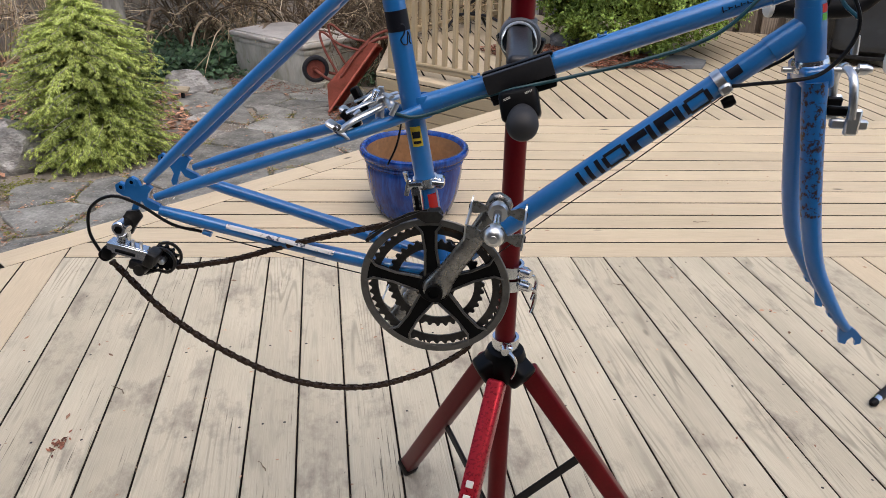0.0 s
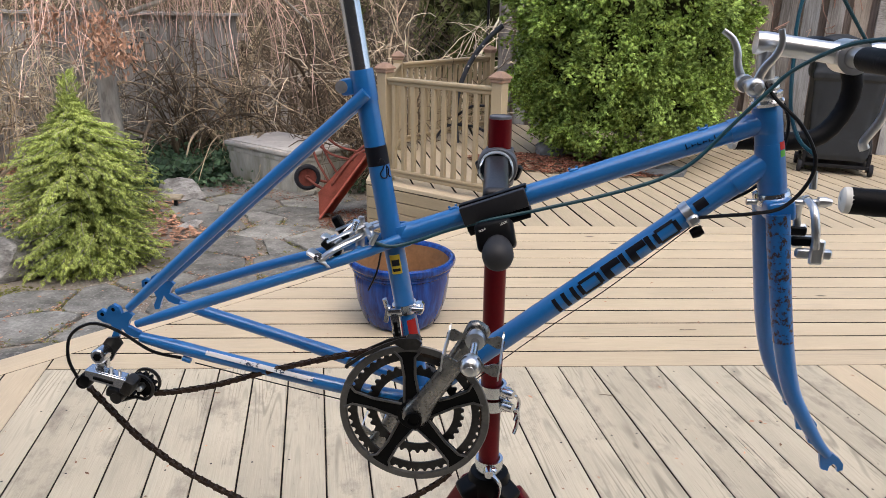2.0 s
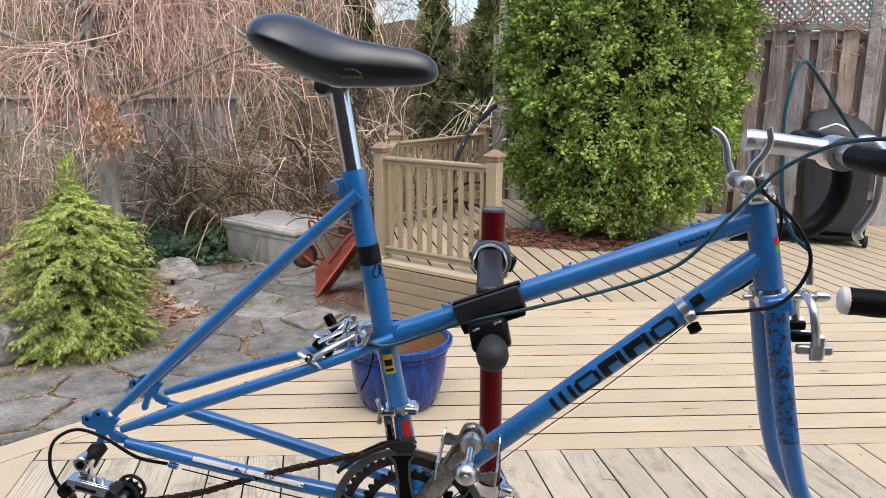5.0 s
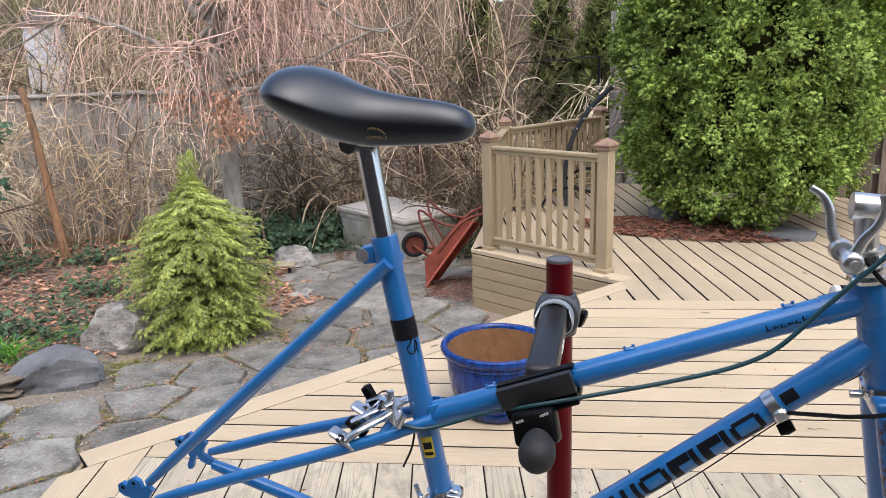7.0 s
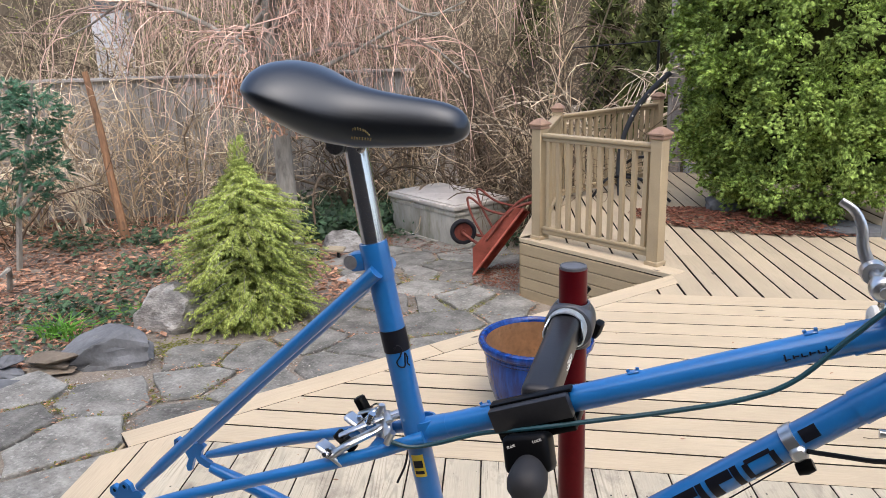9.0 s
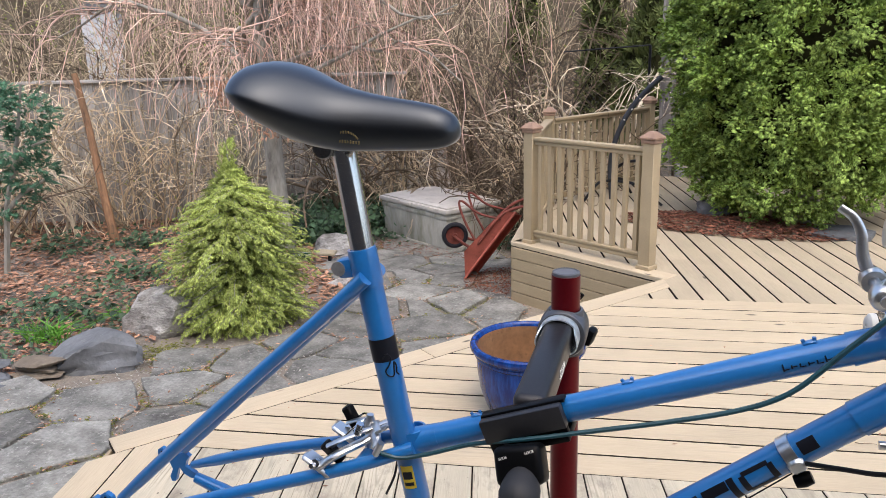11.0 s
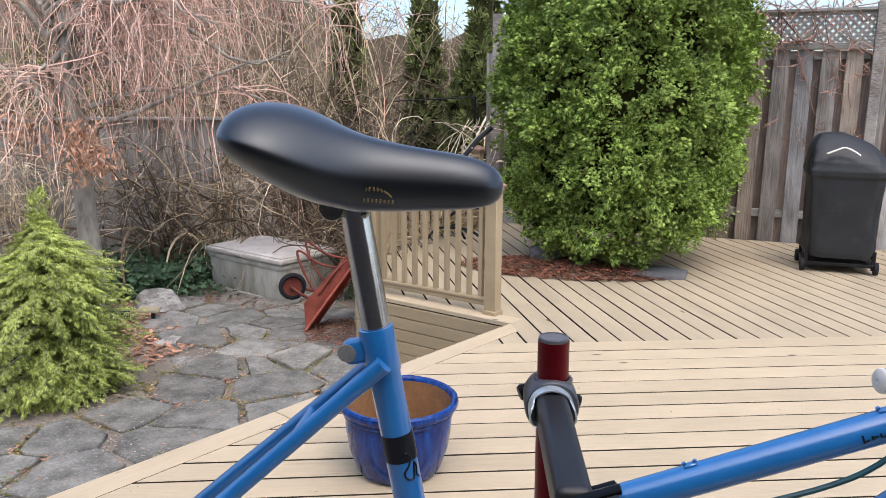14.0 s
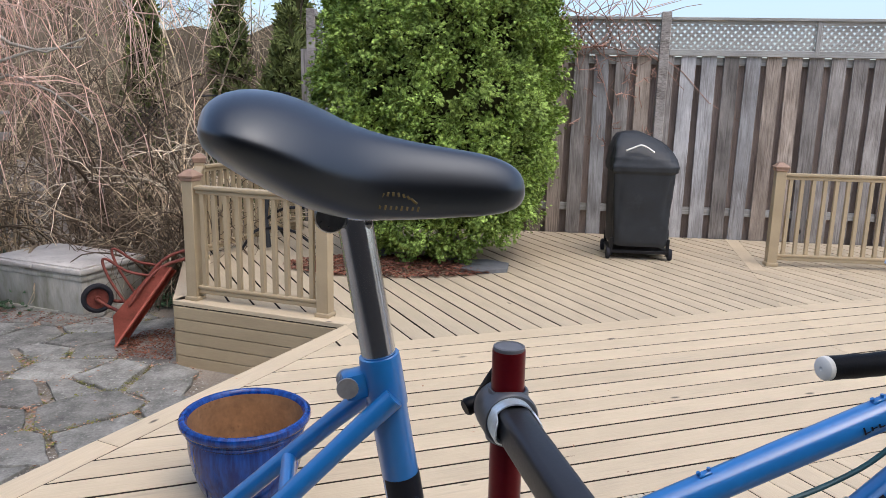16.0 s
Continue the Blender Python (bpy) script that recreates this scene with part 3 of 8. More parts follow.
for k in range(2):
    p = strip(WN, base_n + 0.145 * k, base_n + 0.145 * k + 0.139, W)
    deck_board(in_bounds(cut(p, [(*edge_in, False)])), W, M_DECK)

# near field
first = -1.205
for k in range(62):
    lo = first + 0.1372 * k
    p = cut(strip(WN, lo, lo + 0.1372 - GAP, W), [(*front, False), (*edge_in, False)])
    p = in_bounds(p)
    if len(p) > 2:
        far = max(W[0] * x + W[1] * y for x, y in p)
        nearest = min(W[0] * x + W[1] * y for x, y in p)
        at = [nearest + random.uniform(0.9, 3.0)] if random.random() < 0.45 else []
        for q in split(p, W, at):
            deck_board(q, W, M_DECK_WORN if k < 23 else M_DECK)
# middle field
row_at = [FRONT_V + (0.1449 * k + 0.001 * k * k) for k in range(14)]
for k in range(13):
    p = cut(strip(V, row_at[k] + 0.006, row_at[k + 1] - 0.0075, U), [(*edge_in, False), (*left_in, False)])
    p = in_bounds(p)
    if len(p) > 2:
        at = [random.uniform(2.8, 5.5)]
        for q in split(p, U, at):
            deck_board(q, U, M_DECK)
# back field, with a border board near the steps
r_dir = (right_b[0] - right_a[0], right_b[1] - right_a[1])
ra2 = inset(right_a, right_b, 0.14)
stair_line = (right_a, (right_a[0] + 1.775, right_a[1] - 0.5))
bound = [(PLAT, BACK, False), (BACK, FAR_END, False), (*fence_foot, False)]
bend_n = WN[0] * BEND[0] + WN[1] * BEND[1]
for k in range(66):
    lo = -2.065 + 0.1515 * k
    whole = strip(WN, lo, lo + 0.1515 - 0.014, W)
    if lo < bend_n:
        parts = [cut(whole, [(PLAT, BEND, True)] + bound), cut(whole, [(*rear, True), (*edge_in, False), (PLAT, BEND, False)])]
    else:
        parts = [cut(whole, [(*rear, True)] + bound)]
    for p in parts:
        p = in_bounds(p) if len(p) > 2 else p
        if len(p) > 2:
            for q in (cut(p, [(right_a, right_b, True)]), cut(p, [(right_a, right_b, False), (*stair_line, False)]), cut(p, [(*ra2, False), (*stair_line, True)])):
                if len(q) > 2:
                    for s in split(q, W, [random.uniform(-7.5, -4.5)] if random.random() < 0.35 else []):
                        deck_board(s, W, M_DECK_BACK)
p = cut([right_a, (right_b[0] + r_dir[0], right_b[1] + r_dir[1]), (ra2[1][0] + r_dir[0], ra2[1][1] + r_dir[1]), ra2[0]], [(*stair_line, True), (*fence_foot, False)])
deck_board(p, r_dir, M_DECK)

# one dark sheet added under the boards to stand for the gaps' shade
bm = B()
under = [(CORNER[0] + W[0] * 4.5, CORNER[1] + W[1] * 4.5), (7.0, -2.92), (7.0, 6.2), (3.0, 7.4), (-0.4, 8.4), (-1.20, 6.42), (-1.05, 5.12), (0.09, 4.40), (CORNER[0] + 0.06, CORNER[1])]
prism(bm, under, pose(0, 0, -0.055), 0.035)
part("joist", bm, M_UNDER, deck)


def skirt_boards(p, q, rows, height, z0, proud):
    dx, dy = q[0] - p[0], q[1] - p[1]
    L = math.hypot(dx, dy)
    for r in range(rows):
        bm = B()
        block(bm, (L, 0.02, height - 0.006), None, 0.003)
        me = mesh_of("skirt_board", bm, M_RAIL)
        piece("skirt_board", me, pose((p[0] + q[0]) / 2, (p[1] + q[1]) / 2, z0 - height * (r + 0.5), 0, 0, math.degrees(math.atan2(dy, dx))), deck)


skirt_boards((PLAT[0] + 0.02, PLAT[1] - 0.012), (BEND[0] + 0.14, BEND[1] - 0.07), 5, 0.094, -0.034, 0)
skirt_boards((BACK[0] + 0.01, BACK[1]), (PLAT[0] + 0.012, PLAT[1]), 5, 0.094, -0.034, 0)
skirt_boards((CORNER[0] + 0.02, CORNER[1]), (BEND[0], BEND[1] - 0.02), 3, 0.13, -0.034, 0)
skirt_boards((CORNER[0] + W[0] * 4.5 + 0.02, CORNER[1] + W[1] * 4.5), (CORNER[0] + 0.02, CORNER[1]), 3, 0.13, -0.034, 0)
# facing board round the platform
for p, q in ((PLAT, (BEND[0] + 0.02, BEND[1] - 0.01)), (BACK, PLAT)):
    L = math.hypot(q[0] - p[0], q[1] - p[1])
    bm = B()
    block(bm, (L, 0.14, 0.034), None, 0.004)
    s = 1 if p == PLAT else -1
    ang = math.atan2(q[1] - p[1], q[0] - p[0])
    off = (math.sin(ang) * -0.068, math.cos(ang) * 0.068)
    me = mesh_of("border_board", bm, M_DECK)
    piece("border_board", me, pose((p[0] + q[0]) / 2 + off[0], (p[1] + q[1]) / 2 + off[1], -0.012, 0, 0, math.degrees(ang)), deck)


# ---- railings ----
def railing(name, posts, label, z_cap=0.955, spacing=0.1, lift=0.0):
    ob = thing(name, (*posts[0], 0), label, "railing")
    for i, (x, y) in enumerate(posts):
        nx, ny = posts[min(i + 1, len(posts) - 1)]
        px, py = posts[max(i - 1, 0)]
        ang = math.degrees(math.atan2(ny - py, nx - px)) if i == 0 or i == len(posts) - 1 else math.degrees(math.atan2(y - py, x - px))
        bm = B()
        block(bm, (0.09, 0.09, z_cap - 0.085), pose(x, y, (z_cap - 0.085) / 2, 0, 0, ang), 0.004)
        post = part("post", bm, M_RAIL, ob)
        bm = B()
        block(bm, (0.112, 0.112, 0.035), pose(x, y, 0.0175, 0, 0, ang), 0.006)
        part("base_trim", bm, M_RAIL, post)
        bm = B()
        block(bm, (0.112, 0.112, 0.028), pose(x, y, z_cap - 0.071, 0, 0, ang), 0.006)
        lathe(bm, [(0.088, 0.0), (0.09, 0.012), (0.082, 0.018), (0.03, 0.05), (0.004, 0.056)], pose(x, y, z_cap - 0.057, 0, 0, ang + 45), 4)
        part("cap", bm, M_CAP, post, "brown pyramid post cap", 20)
    for (x0, y0), (x1, y1) in zip(posts, posts[1:]):
        L = math.hypot(x1 - x0, y1 - y0)
        ang = math.degrees(math.atan2(y1 - y0, x1 - x0))
        cx, cy = (x0 + x1) / 2, (y0 + y1) / 2
        for nm, w, h, z in (("top_rail", 0.075, 0.028, 0.838 + lift), ("top_rail", 0.045, 0.032, 0.808 + lift), ("bottom_rail", 0.06, 0.026, 0.105), ("bottom_rail", 0.045, 0.035, 0.075)):
            bm = B()
            block(bm, (L - 0.092, w, h), None, 0.007, 2)
            piece(nm, mesh_of(nm, bm, M_RAIL, 30), pose(cx, cy, z, 0, 0, ang), ob)
        count = max(1, round(L / spacing) - 1)
        bm = B()
        block(bm, (0.69 + lift, 0.034, 0.034), None, 0.003)
        me = mesh_of("baluster", bm, M_RAIL)
        for k in range(count):
            t = (k + 1) / (count + 1)
            piece("baluster", me, pose(x0 + t * (x1 - x0), y0 + t * (y1 - y0), 0.455 + lift / 2, 0, -90, 0) @ pose(0, 0, 0, ang, 0, 0), ob)
    return ob


railing("deck_railing", [(-0.070, 4.495), (-1.013, 5.005), (-1.166, 6.428), (-0.36, 7.9)], "tan painted wooden railing with square balusters and brown caps", 0.967)
railing("stair_railing", [(4.125, 5.80), (5.9, 5.30)], "tan painted wooden railing by the steps with a brown cap", 0.985, 0.1, 0.03)


# ---- fences ----
def fence_pose(s, off=0.0, z=0.0):
    """A place s metres along the fence from its marked post, off metres behind it."""
    return (FENCE_AT[0] + FENCE_DIR[0] * s + math.sin(WAY) * off, FENCE_AT[1] + FENCE_DIR[1] * s + math.cos(WAY) * off, z)


fence = thing("board_fence", fence_pose(0), "weathered board-on-board wooden fence with a lattice top", "fence", "", "structure")
deg = -math.degrees(WAY)
S0, S1 = -4.2, 5.4
bm = B()
block(bm, (2.36, 0.155, 0.018), None, 0.002)
front_board = mesh_of("plank", bm, M_FENCE)
front_kinds = [front_board, front_board]
for kind in (M_FENCE_TAN, M_FENCE_BLUE):
    other = front_board.copy()
    other.materials.clear()
    other.materials.append(kind)
    front_kinds.append(other)
bm = B()
block(bm, (2.36, 0.135, 0.018), None, 0.002)
back_board = mesh_of("plank", bm, M_FENCE_BACK)
k, s = 0, S0
while s < S1:
    lean = random.uniform(-0.5, 0.5)
    x, y, _ = fence_pose(s, 0.03)
    piece("plank", random.choice(front_kinds), pose(x, y, 0.83, 0, 0, deg) @ pose(0, 0, random.uniform(-0.012, 0.012), 0, -90 + lean, 0) @ pose(0, 0, 0, 90, 0, 0) @ pose(0, 0, 0, 0 if k % 2 else 180, 0, 0), fence)
    x, y, _ = fence_pose(s + 0.112, 0.105)
    piece("plank", back_board, pose(x, y, 0.79, 0, 0, deg) @ pose(0, 0, 0, 0, -90, 0) @ pose(0, 0, 0, 90, 0, 0), fence)
    s += 0.222 + random.uniform(-0.008, 0.008)
    k += 1
posts = [-4.15, -2.05, -0.22, 2.3, 4.8]
for s in posts:
    bm = B()
    x, y, _ = fence_pose(s, 0.015)
    block(bm, (3.05, 0.1, 0.1), pose(x, y, 0.92, 0, 0, deg) @ pose(0, 0, 0, 0, -90, 0), 0.005)
    part("post", bm, M_FENCE, fence)
for s0, s1 in zip(posts, posts[1:]):
    L = s1 - s0 - 0.11
    x, y, _ = fence_pose((s0 + s1) / 2, 0.02)
    for z, h, w, o in ((2.375, 0.03, 0.10, 0), (2.345, 0.045, 0.035, 0), (2.025, 0.065, 0.06, 0), (1.94, 0.085, 0.03, 0.045), (0.30, 0.085, 0.03, 0.045)):
        bm = B()
        xx, yy, _ = fence_pose((s0 + s1) / 2, 0.02 + o)
        block(bm, (L, w, h), None, 0.003)
        piece("fence_rail", mesh_of("fence_rail", bm, M_LATTICE), pose(xx, yy, z, 0, 0, deg), fence)
    bm = B()
    for sgn, oy in ((1, -0.004), (-1, 0.005)):
        c = -0.3
        while c < L + 0.3:
            a, b = (c, 0.0), (c + sgn * 0.28, 0.28)
            t0, t1 = 0.0, 1.0
            lo, hi = sorted((a[0], b[0]))
            if hi > 0 and lo < L:
                def at(t):
                    return a[0] + t * (b[0] - a[0]), t * 0.28
                if b[0] != a[0]:
                    q0, q1 = sorted(((0 - a[0]) / (b[0] - a[0]), (L - a[0]) / (b[0] - a[0])))
                    t0, t1 = max(0, q0), min(1, q1)
                if t1 > t0:
                    p0, p1 = at(t0), at(t1)
                    ln = math.hypot(p1[0] - p0[0], p1[1] - p0[1])
                    if ln > 0.02:
                        block(bm, (ln, 0.008, 0.029), pose((p0[0] + p1[0]) / 2 - L / 2, oy, (p0[1] + p1[1]) / 2, 0, -math.degrees(math.atan2(p1[1] - p0[1], p1[0] - p0[0])), 0))
            c += 0.075
    piece("lattice", mesh_of("lattice", bm, M_LATTICE), pose(x, y, 2.058, 0, 0, deg), fence)

bm = B()
block(bm, (0.36, 0.045, 0.03), None, 0.003)
x, y, _ = fence_pose(1.35, 0.0)
piece("batten", mesh_of("batten", bm, M_LATTICE), pose(x, y, 2.19, 0, 0, deg) @ pose(0, 0, 0, 0, -90, 0) @ pose(0, 0, 0, 90, 0, 0), fence)

GARDEN_A, GARDEN_B = (-11.5, 4.6), (-3.55, 8.65)
gd = (GARDEN_B[0] - GARDEN_A[0], GARDEN_B[1] - GARDEN_A[1])
gl = math.hypot(*gd)
gdeg = math.degrees(math.atan2(gd[1], gd[0]))
garden_fence = thing("garden_fence", (*GARDEN_A, -0.6), "silver-grey weathered close-board fence behind the shrubs", "fence", "", "structure")
bm = B()
block(bm, (1.95, 0.129, 0.02), None, 0.002)
grey_board = mesh_of("plank", bm, M_FENCE_GREY)
for k in range(int(gl / 0.142)):
    t = (k + 0.5) * 0.142 / gl
    piece("plank", grey_board, pose(GARDEN_A[0] + gd[0] * t, GARDEN_A[1] + gd[1] * t, 0.27 + random.uniform(-0.012, 0.012), 0, 0, gdeg) @ pose(0, 0, 0, 0, -90 + random.uniform(-0.4, 0.4), 0) @ pose(0, 0, 0, 90, 0, 0), garden_fence)
for z, h in ((1.22, 0.035), (0.95, 0.09), (-0.2, 0.09)):
    bm = B()
    block(bm, (gl, 0.05 if z < 1.2 else 0.12, h), None, 0.004)
    ox, oy = (math.sin(radians(gdeg)) * 0.05, -math.cos(radians(gdeg)) * 0.05) if z > 1.2 else (math.sin(radians(gdeg)) * -0.09, math.cos(radians(gdeg)) * 0.09)
    piece("fence_rail", mesh_of("fence_rail", bm, M_FENCE_GREY), pose(GARDEN_A[0] + gd[0] / 2 + ox * .5, GARDEN_A[1] + gd[1] / 2 + oy * .5, z, 0, 0, gdeg), garden_fence)

wire_fence = thing("wire_fence", (-3.5, 8.7, -0.6), "dark chain-link wire fence with a black top rail", "fence", "", "structure")
wa, wb = Vector((-3.55, 8.7, 0)), Vector((-0.45, 8.75, 0))
bm = B()
tube(bm, [wa.lerp(wb, 0.66) + Vector((0, 0, 1.44)), wb + Vector((0, 0, 1.5))], 0.008, 8)
part("top_rail", bm, M_STEEL, wire_fence)
for t in (1.0,):
    bm = B()
    p = wa.lerp(wb, t)
    tube(bm, [p + Vector((0, 0, -0.7)), p + Vector((0, 0, 1.3 + 0.2 * t))], 0.016, 8)
    part("post", bm, M_STEEL, wire_fence)
lines = []
c = -1.9
while c < 3.1:
    for sg in (1, -1):
        x0, x1 = (c, c + 1.9) if sg > 0 else (c + 1.9, c)
        pts = [(wa.x + x, 8.70 + 0.016 * x, z) for x, z in ((x0, -0.6), ((x0 + x1) / 2, 0.36), (x1, 1.32)) if 0 <= x <= 3.1]
        if len(pts) > 1:
            lines.append(pts)
    c += 0.085
vs, fs = strands(lines, [(0.003, 0.003)] * len(lines))
raw("wire_mesh", vs, fs, M_WIRE, wire_fence)

# nail heads along the joists of the near boards
nv, nf = [], []
rnd = random.Random(4)
for k in range(23):
    mid = first + 0.1372 * (k + 0.5)
    for j in range(9):
        along_w = -1.55 + 0.41 * j + rnd.uniform(-0.022, 0.022)
        for e in (-1, 1):
            c = mid + e * 0.036 + rnd.uniform(-0.016, 0.016)
            x, y = WN[0] * c + W[0] * along_w, WN[1] * c + W[1] * along_w
            if V[0] * x + V[1] * y < FRONT_V - 0.03 and rnd.random() < 0.34:
                b = len(nv)
                nv += [(x + 0.0040 * math.cos(a), y + 0.0040 * math.sin(a), 0.0016) for a in (2 * math.pi * q / 7 for q in range(7))]
                nf.append(tuple(range(b, b + 7)))
me = bpy.data.meshes.new("nail_heads")
me.from_pydata(nv, [], nf)
me.materials.append(M_NAIL)
tagged(new("nail_heads", me), "small dark nail heads in the deck boards", "nails", "", "stuff")

# unseen dark wall behind the camera, added to block sky light and darken reflections
bm = B()
block(bm, (13.0, 0.25, 5.6), pose(-0.5, -3.05, 2.0), 0.01)
tagged(part("wall_south", bm, M_UNSEEN_WALL), "unseen dull brown wall added behind the deck to block light", "wall", "", "structure")


# ---- repair stand ----
stand = thing("repair_stand", (0.135, 0.256, 0), "dark red tripod repair stand gripping the bicycle frame", "repair stand")
POLE = Vector((0.133, 0.256, 0))
bm = B()
tube(bm, [POLE + Vector((0.006, 0, 0.06)), POLE + Vector((-0.004, 0, 1.242))], 0.0195, 24)
pole = part("pole", bm, M_RED, stand)
bm = B()
lathe(bm, [(0.0, 0.0), (0.0185, 0.0), (0.0185, 0.004), (0.0165, 0.005), (0.0155, 0.0035), (0.0, 0.0035)], Matrix.Translation(POLE + Vector((-0.004, 0, 1.242))), 20)
part("end_plug", bm, M_PLUG, pole, "grey plastic end plug")


def cam_collar(z, turn):
    c = B()
    lathe(c, [(0.0205, -0.011), (0.026, -0.011), (0.0265, 0.0), (0.026, 0.011), (0.0205, 0.011)], Matrix.Translation(POLE + Vector((0.003, 0, z))), 24, True)
    block(c, (0.022, 0.016, 0.016), Matrix.Translation(POLE + Vector((0.003, 0, z))) @ pose(0, 0, 0, 0, 0, turn) @ pose(0, -0.03, 0), 0.003)
    ob = part("collar", c, M_CHROME, stand, "chromed quick-release collar")
    c = B()
    m = Matrix.Translation(POLE + Vector((0.003, 0, z))) @ pose(0, 0, 0, 0, 0, turn)
    tube(c, [m @ Vector(p) for p in smoothed([(-0.008, -0.038, 0.004), (0.006, -0.046, -0.004), (0.016, -0.048, -0.02), (0.016, -0.046, -0.042), (0.010, -0.044, -0.058)], 5)], [0.006 - 0.0001 * k for k in range(21)], 8, 0.6)
    part("lever", c, M_CHROME, ob)
    c = B()
    lathe(c, [(0.0, -0.01), (0.008, -0.01), (0.009, 0.0), (0.008, 0.01), (0.0, 0.01)], m @ pose(-0.006, -0.038, 0.004, 90, 0, 0), 14)
    part("nut", c, M_CHROME, ob)
    return ob


cam_collar(0.745, 62)
cam_collar(0.717, 62)
cam_collar(0.585, 10)
# tripod hub
bm = B()
lathe(bm, [(0.0, 0.0), (0.037, 0.0), (0.042, 0.01), (0.042, 0.045), (0.036, 0.062), (0.026, 0.066), (0.0, 0.066)], Matrix.Translation(POLE + Vector((0.004, 0, 0.505))), 30)
for a in (205, 325, 85):
    block(bm, (0.045, 0.050, 0.05), Matrix.Translation(POLE + Vector((0.004, 0, 0.528))) @ pose(0, 0, 0, 0, 0, a) @ pose(0.034, 0, 0, 0, 30, 0), 0.01, 3)
hub = part("hub", bm, M_BLACK, stand, "black moulded tripod hub")
# legs: feet on the deck
FEET = ((-0.105, 0.50, 0.012), (0.522, 0.279, 0.012), (0.02, -0.24, 0.012))
for i, f in enumerate(FEET):
    top = POLE + Vector((0.004, 0, 0.52))
    foot = Vector(f)
    dirn = (foot - top)
    out = Vector((dirn.x, dirn.y, 0)).normalized()
    start = top + out * 0.045 + Vector((0, 0, 0.0))
    bm = B()
    m = axis(start, foot)
    ang = m.to_3x3()
    L = (foot - start).length
    z = (foot - start).normalized()
    side = z.cross(Vector((0, 0, 1))).normalized()
    up = side.cross(z)
    R = Matrix((side, up, z)).transposed().to_4x4()
    block(bm, (0.034, 0.04, L), Matrix.Translation((start + foot) / 2) @ R, 0.007, 3)
    leg = part("leg", bm, M_RED_BRIGHT if i == 2 else M_RED, stand, "bright red anodised leg with pale letter marks" if i == 2 else "")
    bm = B()
    block(bm, (0.04, 0.046, 0.03), Matrix.Translation(foot - z * 0.01) @ R, 0.008, 2)
    part("rubber_foot", bm, M_BLACK, leg)
    a = start.lerp(foot, 0.40 if i == 1 else 0.5)
    b = POLE + Vector((0.0, 0, 0.12))
    bm = B()
    zz = (b - a).normalized()
    ss = zz.cross(Vector((0, 0, 1))).normalized()
    uu = ss.cross(zz)
    block(bm, (0.006, 0.02, (b - a).length), Matrix.Translation((a + b) / 2) @ Matrix((ss, uu, zz)).transposed().to_4x4(), 0.002)
    part("brace", bm, M_STEEL, stand, "black flat steel brace")
    if i == 2:
        for k in range(5):
            bm = B()
            block(bm, (0.014, 0.003, 0.013), Matrix.Translation(start.lerp(foot, 0.29 + 0.038 * k) + up * 0.0205 * (1 if up.z > 0 else -1)) @ R, 0.001)
            part("pale_mark", bm, M_WHITE, leg)

# clamp head, arm and jaws
head_at = POLE + Vector((-0.003, 0, 1.182))
A0, A1 = Vector((0.126, 0.240, 1.167)), Vector((0.1385, -0.002, 1.165))
arm_dir = (A1 - A0).normalized()
arm_side = arm_dir.cross(Vector((0, 0, 1))).normalized()
arm_up = arm_side.cross(arm_dir)
AR = Matrix((arm_side, arm_up, arm_dir)).transposed().to_4x4()
ARM_L = (A1 - A0).length
bm = B()
lathe(bm, [(0.0202, -0.050), (0.0250, -0.050), (0.0262, -0.040), (0.0262, -0.006), (0.0240, 0.0), (0.0240, 0.010), (0.0228, 0.012), (0.0202, 0.012)], Matrix.Translation(head_at), 28, True)
lathe(bm, [(0.0, -0.050), (0.020, -0.050), (0.028, -0.046), (0.0325, -0.038), (0.0335, -0.026), (0.0335, 0.008), (0.0315, 0.0105), (0.0, 0.0105)], Matrix.Translation(A0 + Vector((0.002, 0, -0.003))) @ AR, 32)
clamp = part("clamp_head", bm, M_HEAD, stand, "grey cast clamp head on the pole", 50)
# cam lever behind the head
bm = B()
tube(bm, smoothed([(0.137, 0.338, 1.190), (0.126, 0.334, 1.176), (0.112, 0.324, 1.160), (0.104, 0.316, 1.152)], 3), 0.0042, 10, 1.5)
lever = part("cam_lever", bm, M_BLACK, clamp, "black cam lever of the clamp head")
bm = B()
tube(bm, [(0.106, 0.313, 1.154), (0.101, 0.311, 1.152), (0.092, 0.309, 1.149), (0.089, 0.308, 1.148)], [0.0085, 0.0105, 0.0112, 0.0092], 18)
part("knob", bm, M_BLACK, lever)
bm = B()
block(bm, (0.013, 0.022, 0.026), pose(0.1600, 0.281, 1.147, 0, 20, -10), 0.005, 2)
part("cam_cap", bm, M_BLACK, clamp, "black plastic cam cap")
bm = B()
vs = block(bm, (0.0385, 0.041, ARM_L), None, 0.0095, 4)
for v in vs:
    v.co.x *= 1.0 - 0.06 * (v.co.z / ARM_L + 0.5)
bmesh.ops.transform(bm, matrix=Matrix.Translation((A0 + A1) / 2) @ AR, verts=bm.verts)
arm_ob = part("arm", bm, M_ARM, stand, "charcoal aluminium clamp arm")
FACE = Matrix.Translation(A0) @ AR @ Matrix.Translation(((-1 if arm_side.x < 0 else 1) * 0.0189, 0, 0))
for k in range(6):
    for u in (-0.004, 0.0015):
        bm = B()
        block(bm, (0.0006, 0.0036, 0.0026), FACE @ pose(0, u + 0.0004 * k, 0.106 + 0.0062 * k, 25, 0, 0), 0.0002)
        part("pale_mark", bm, M_WHITE, arm_ob)
bm = B()
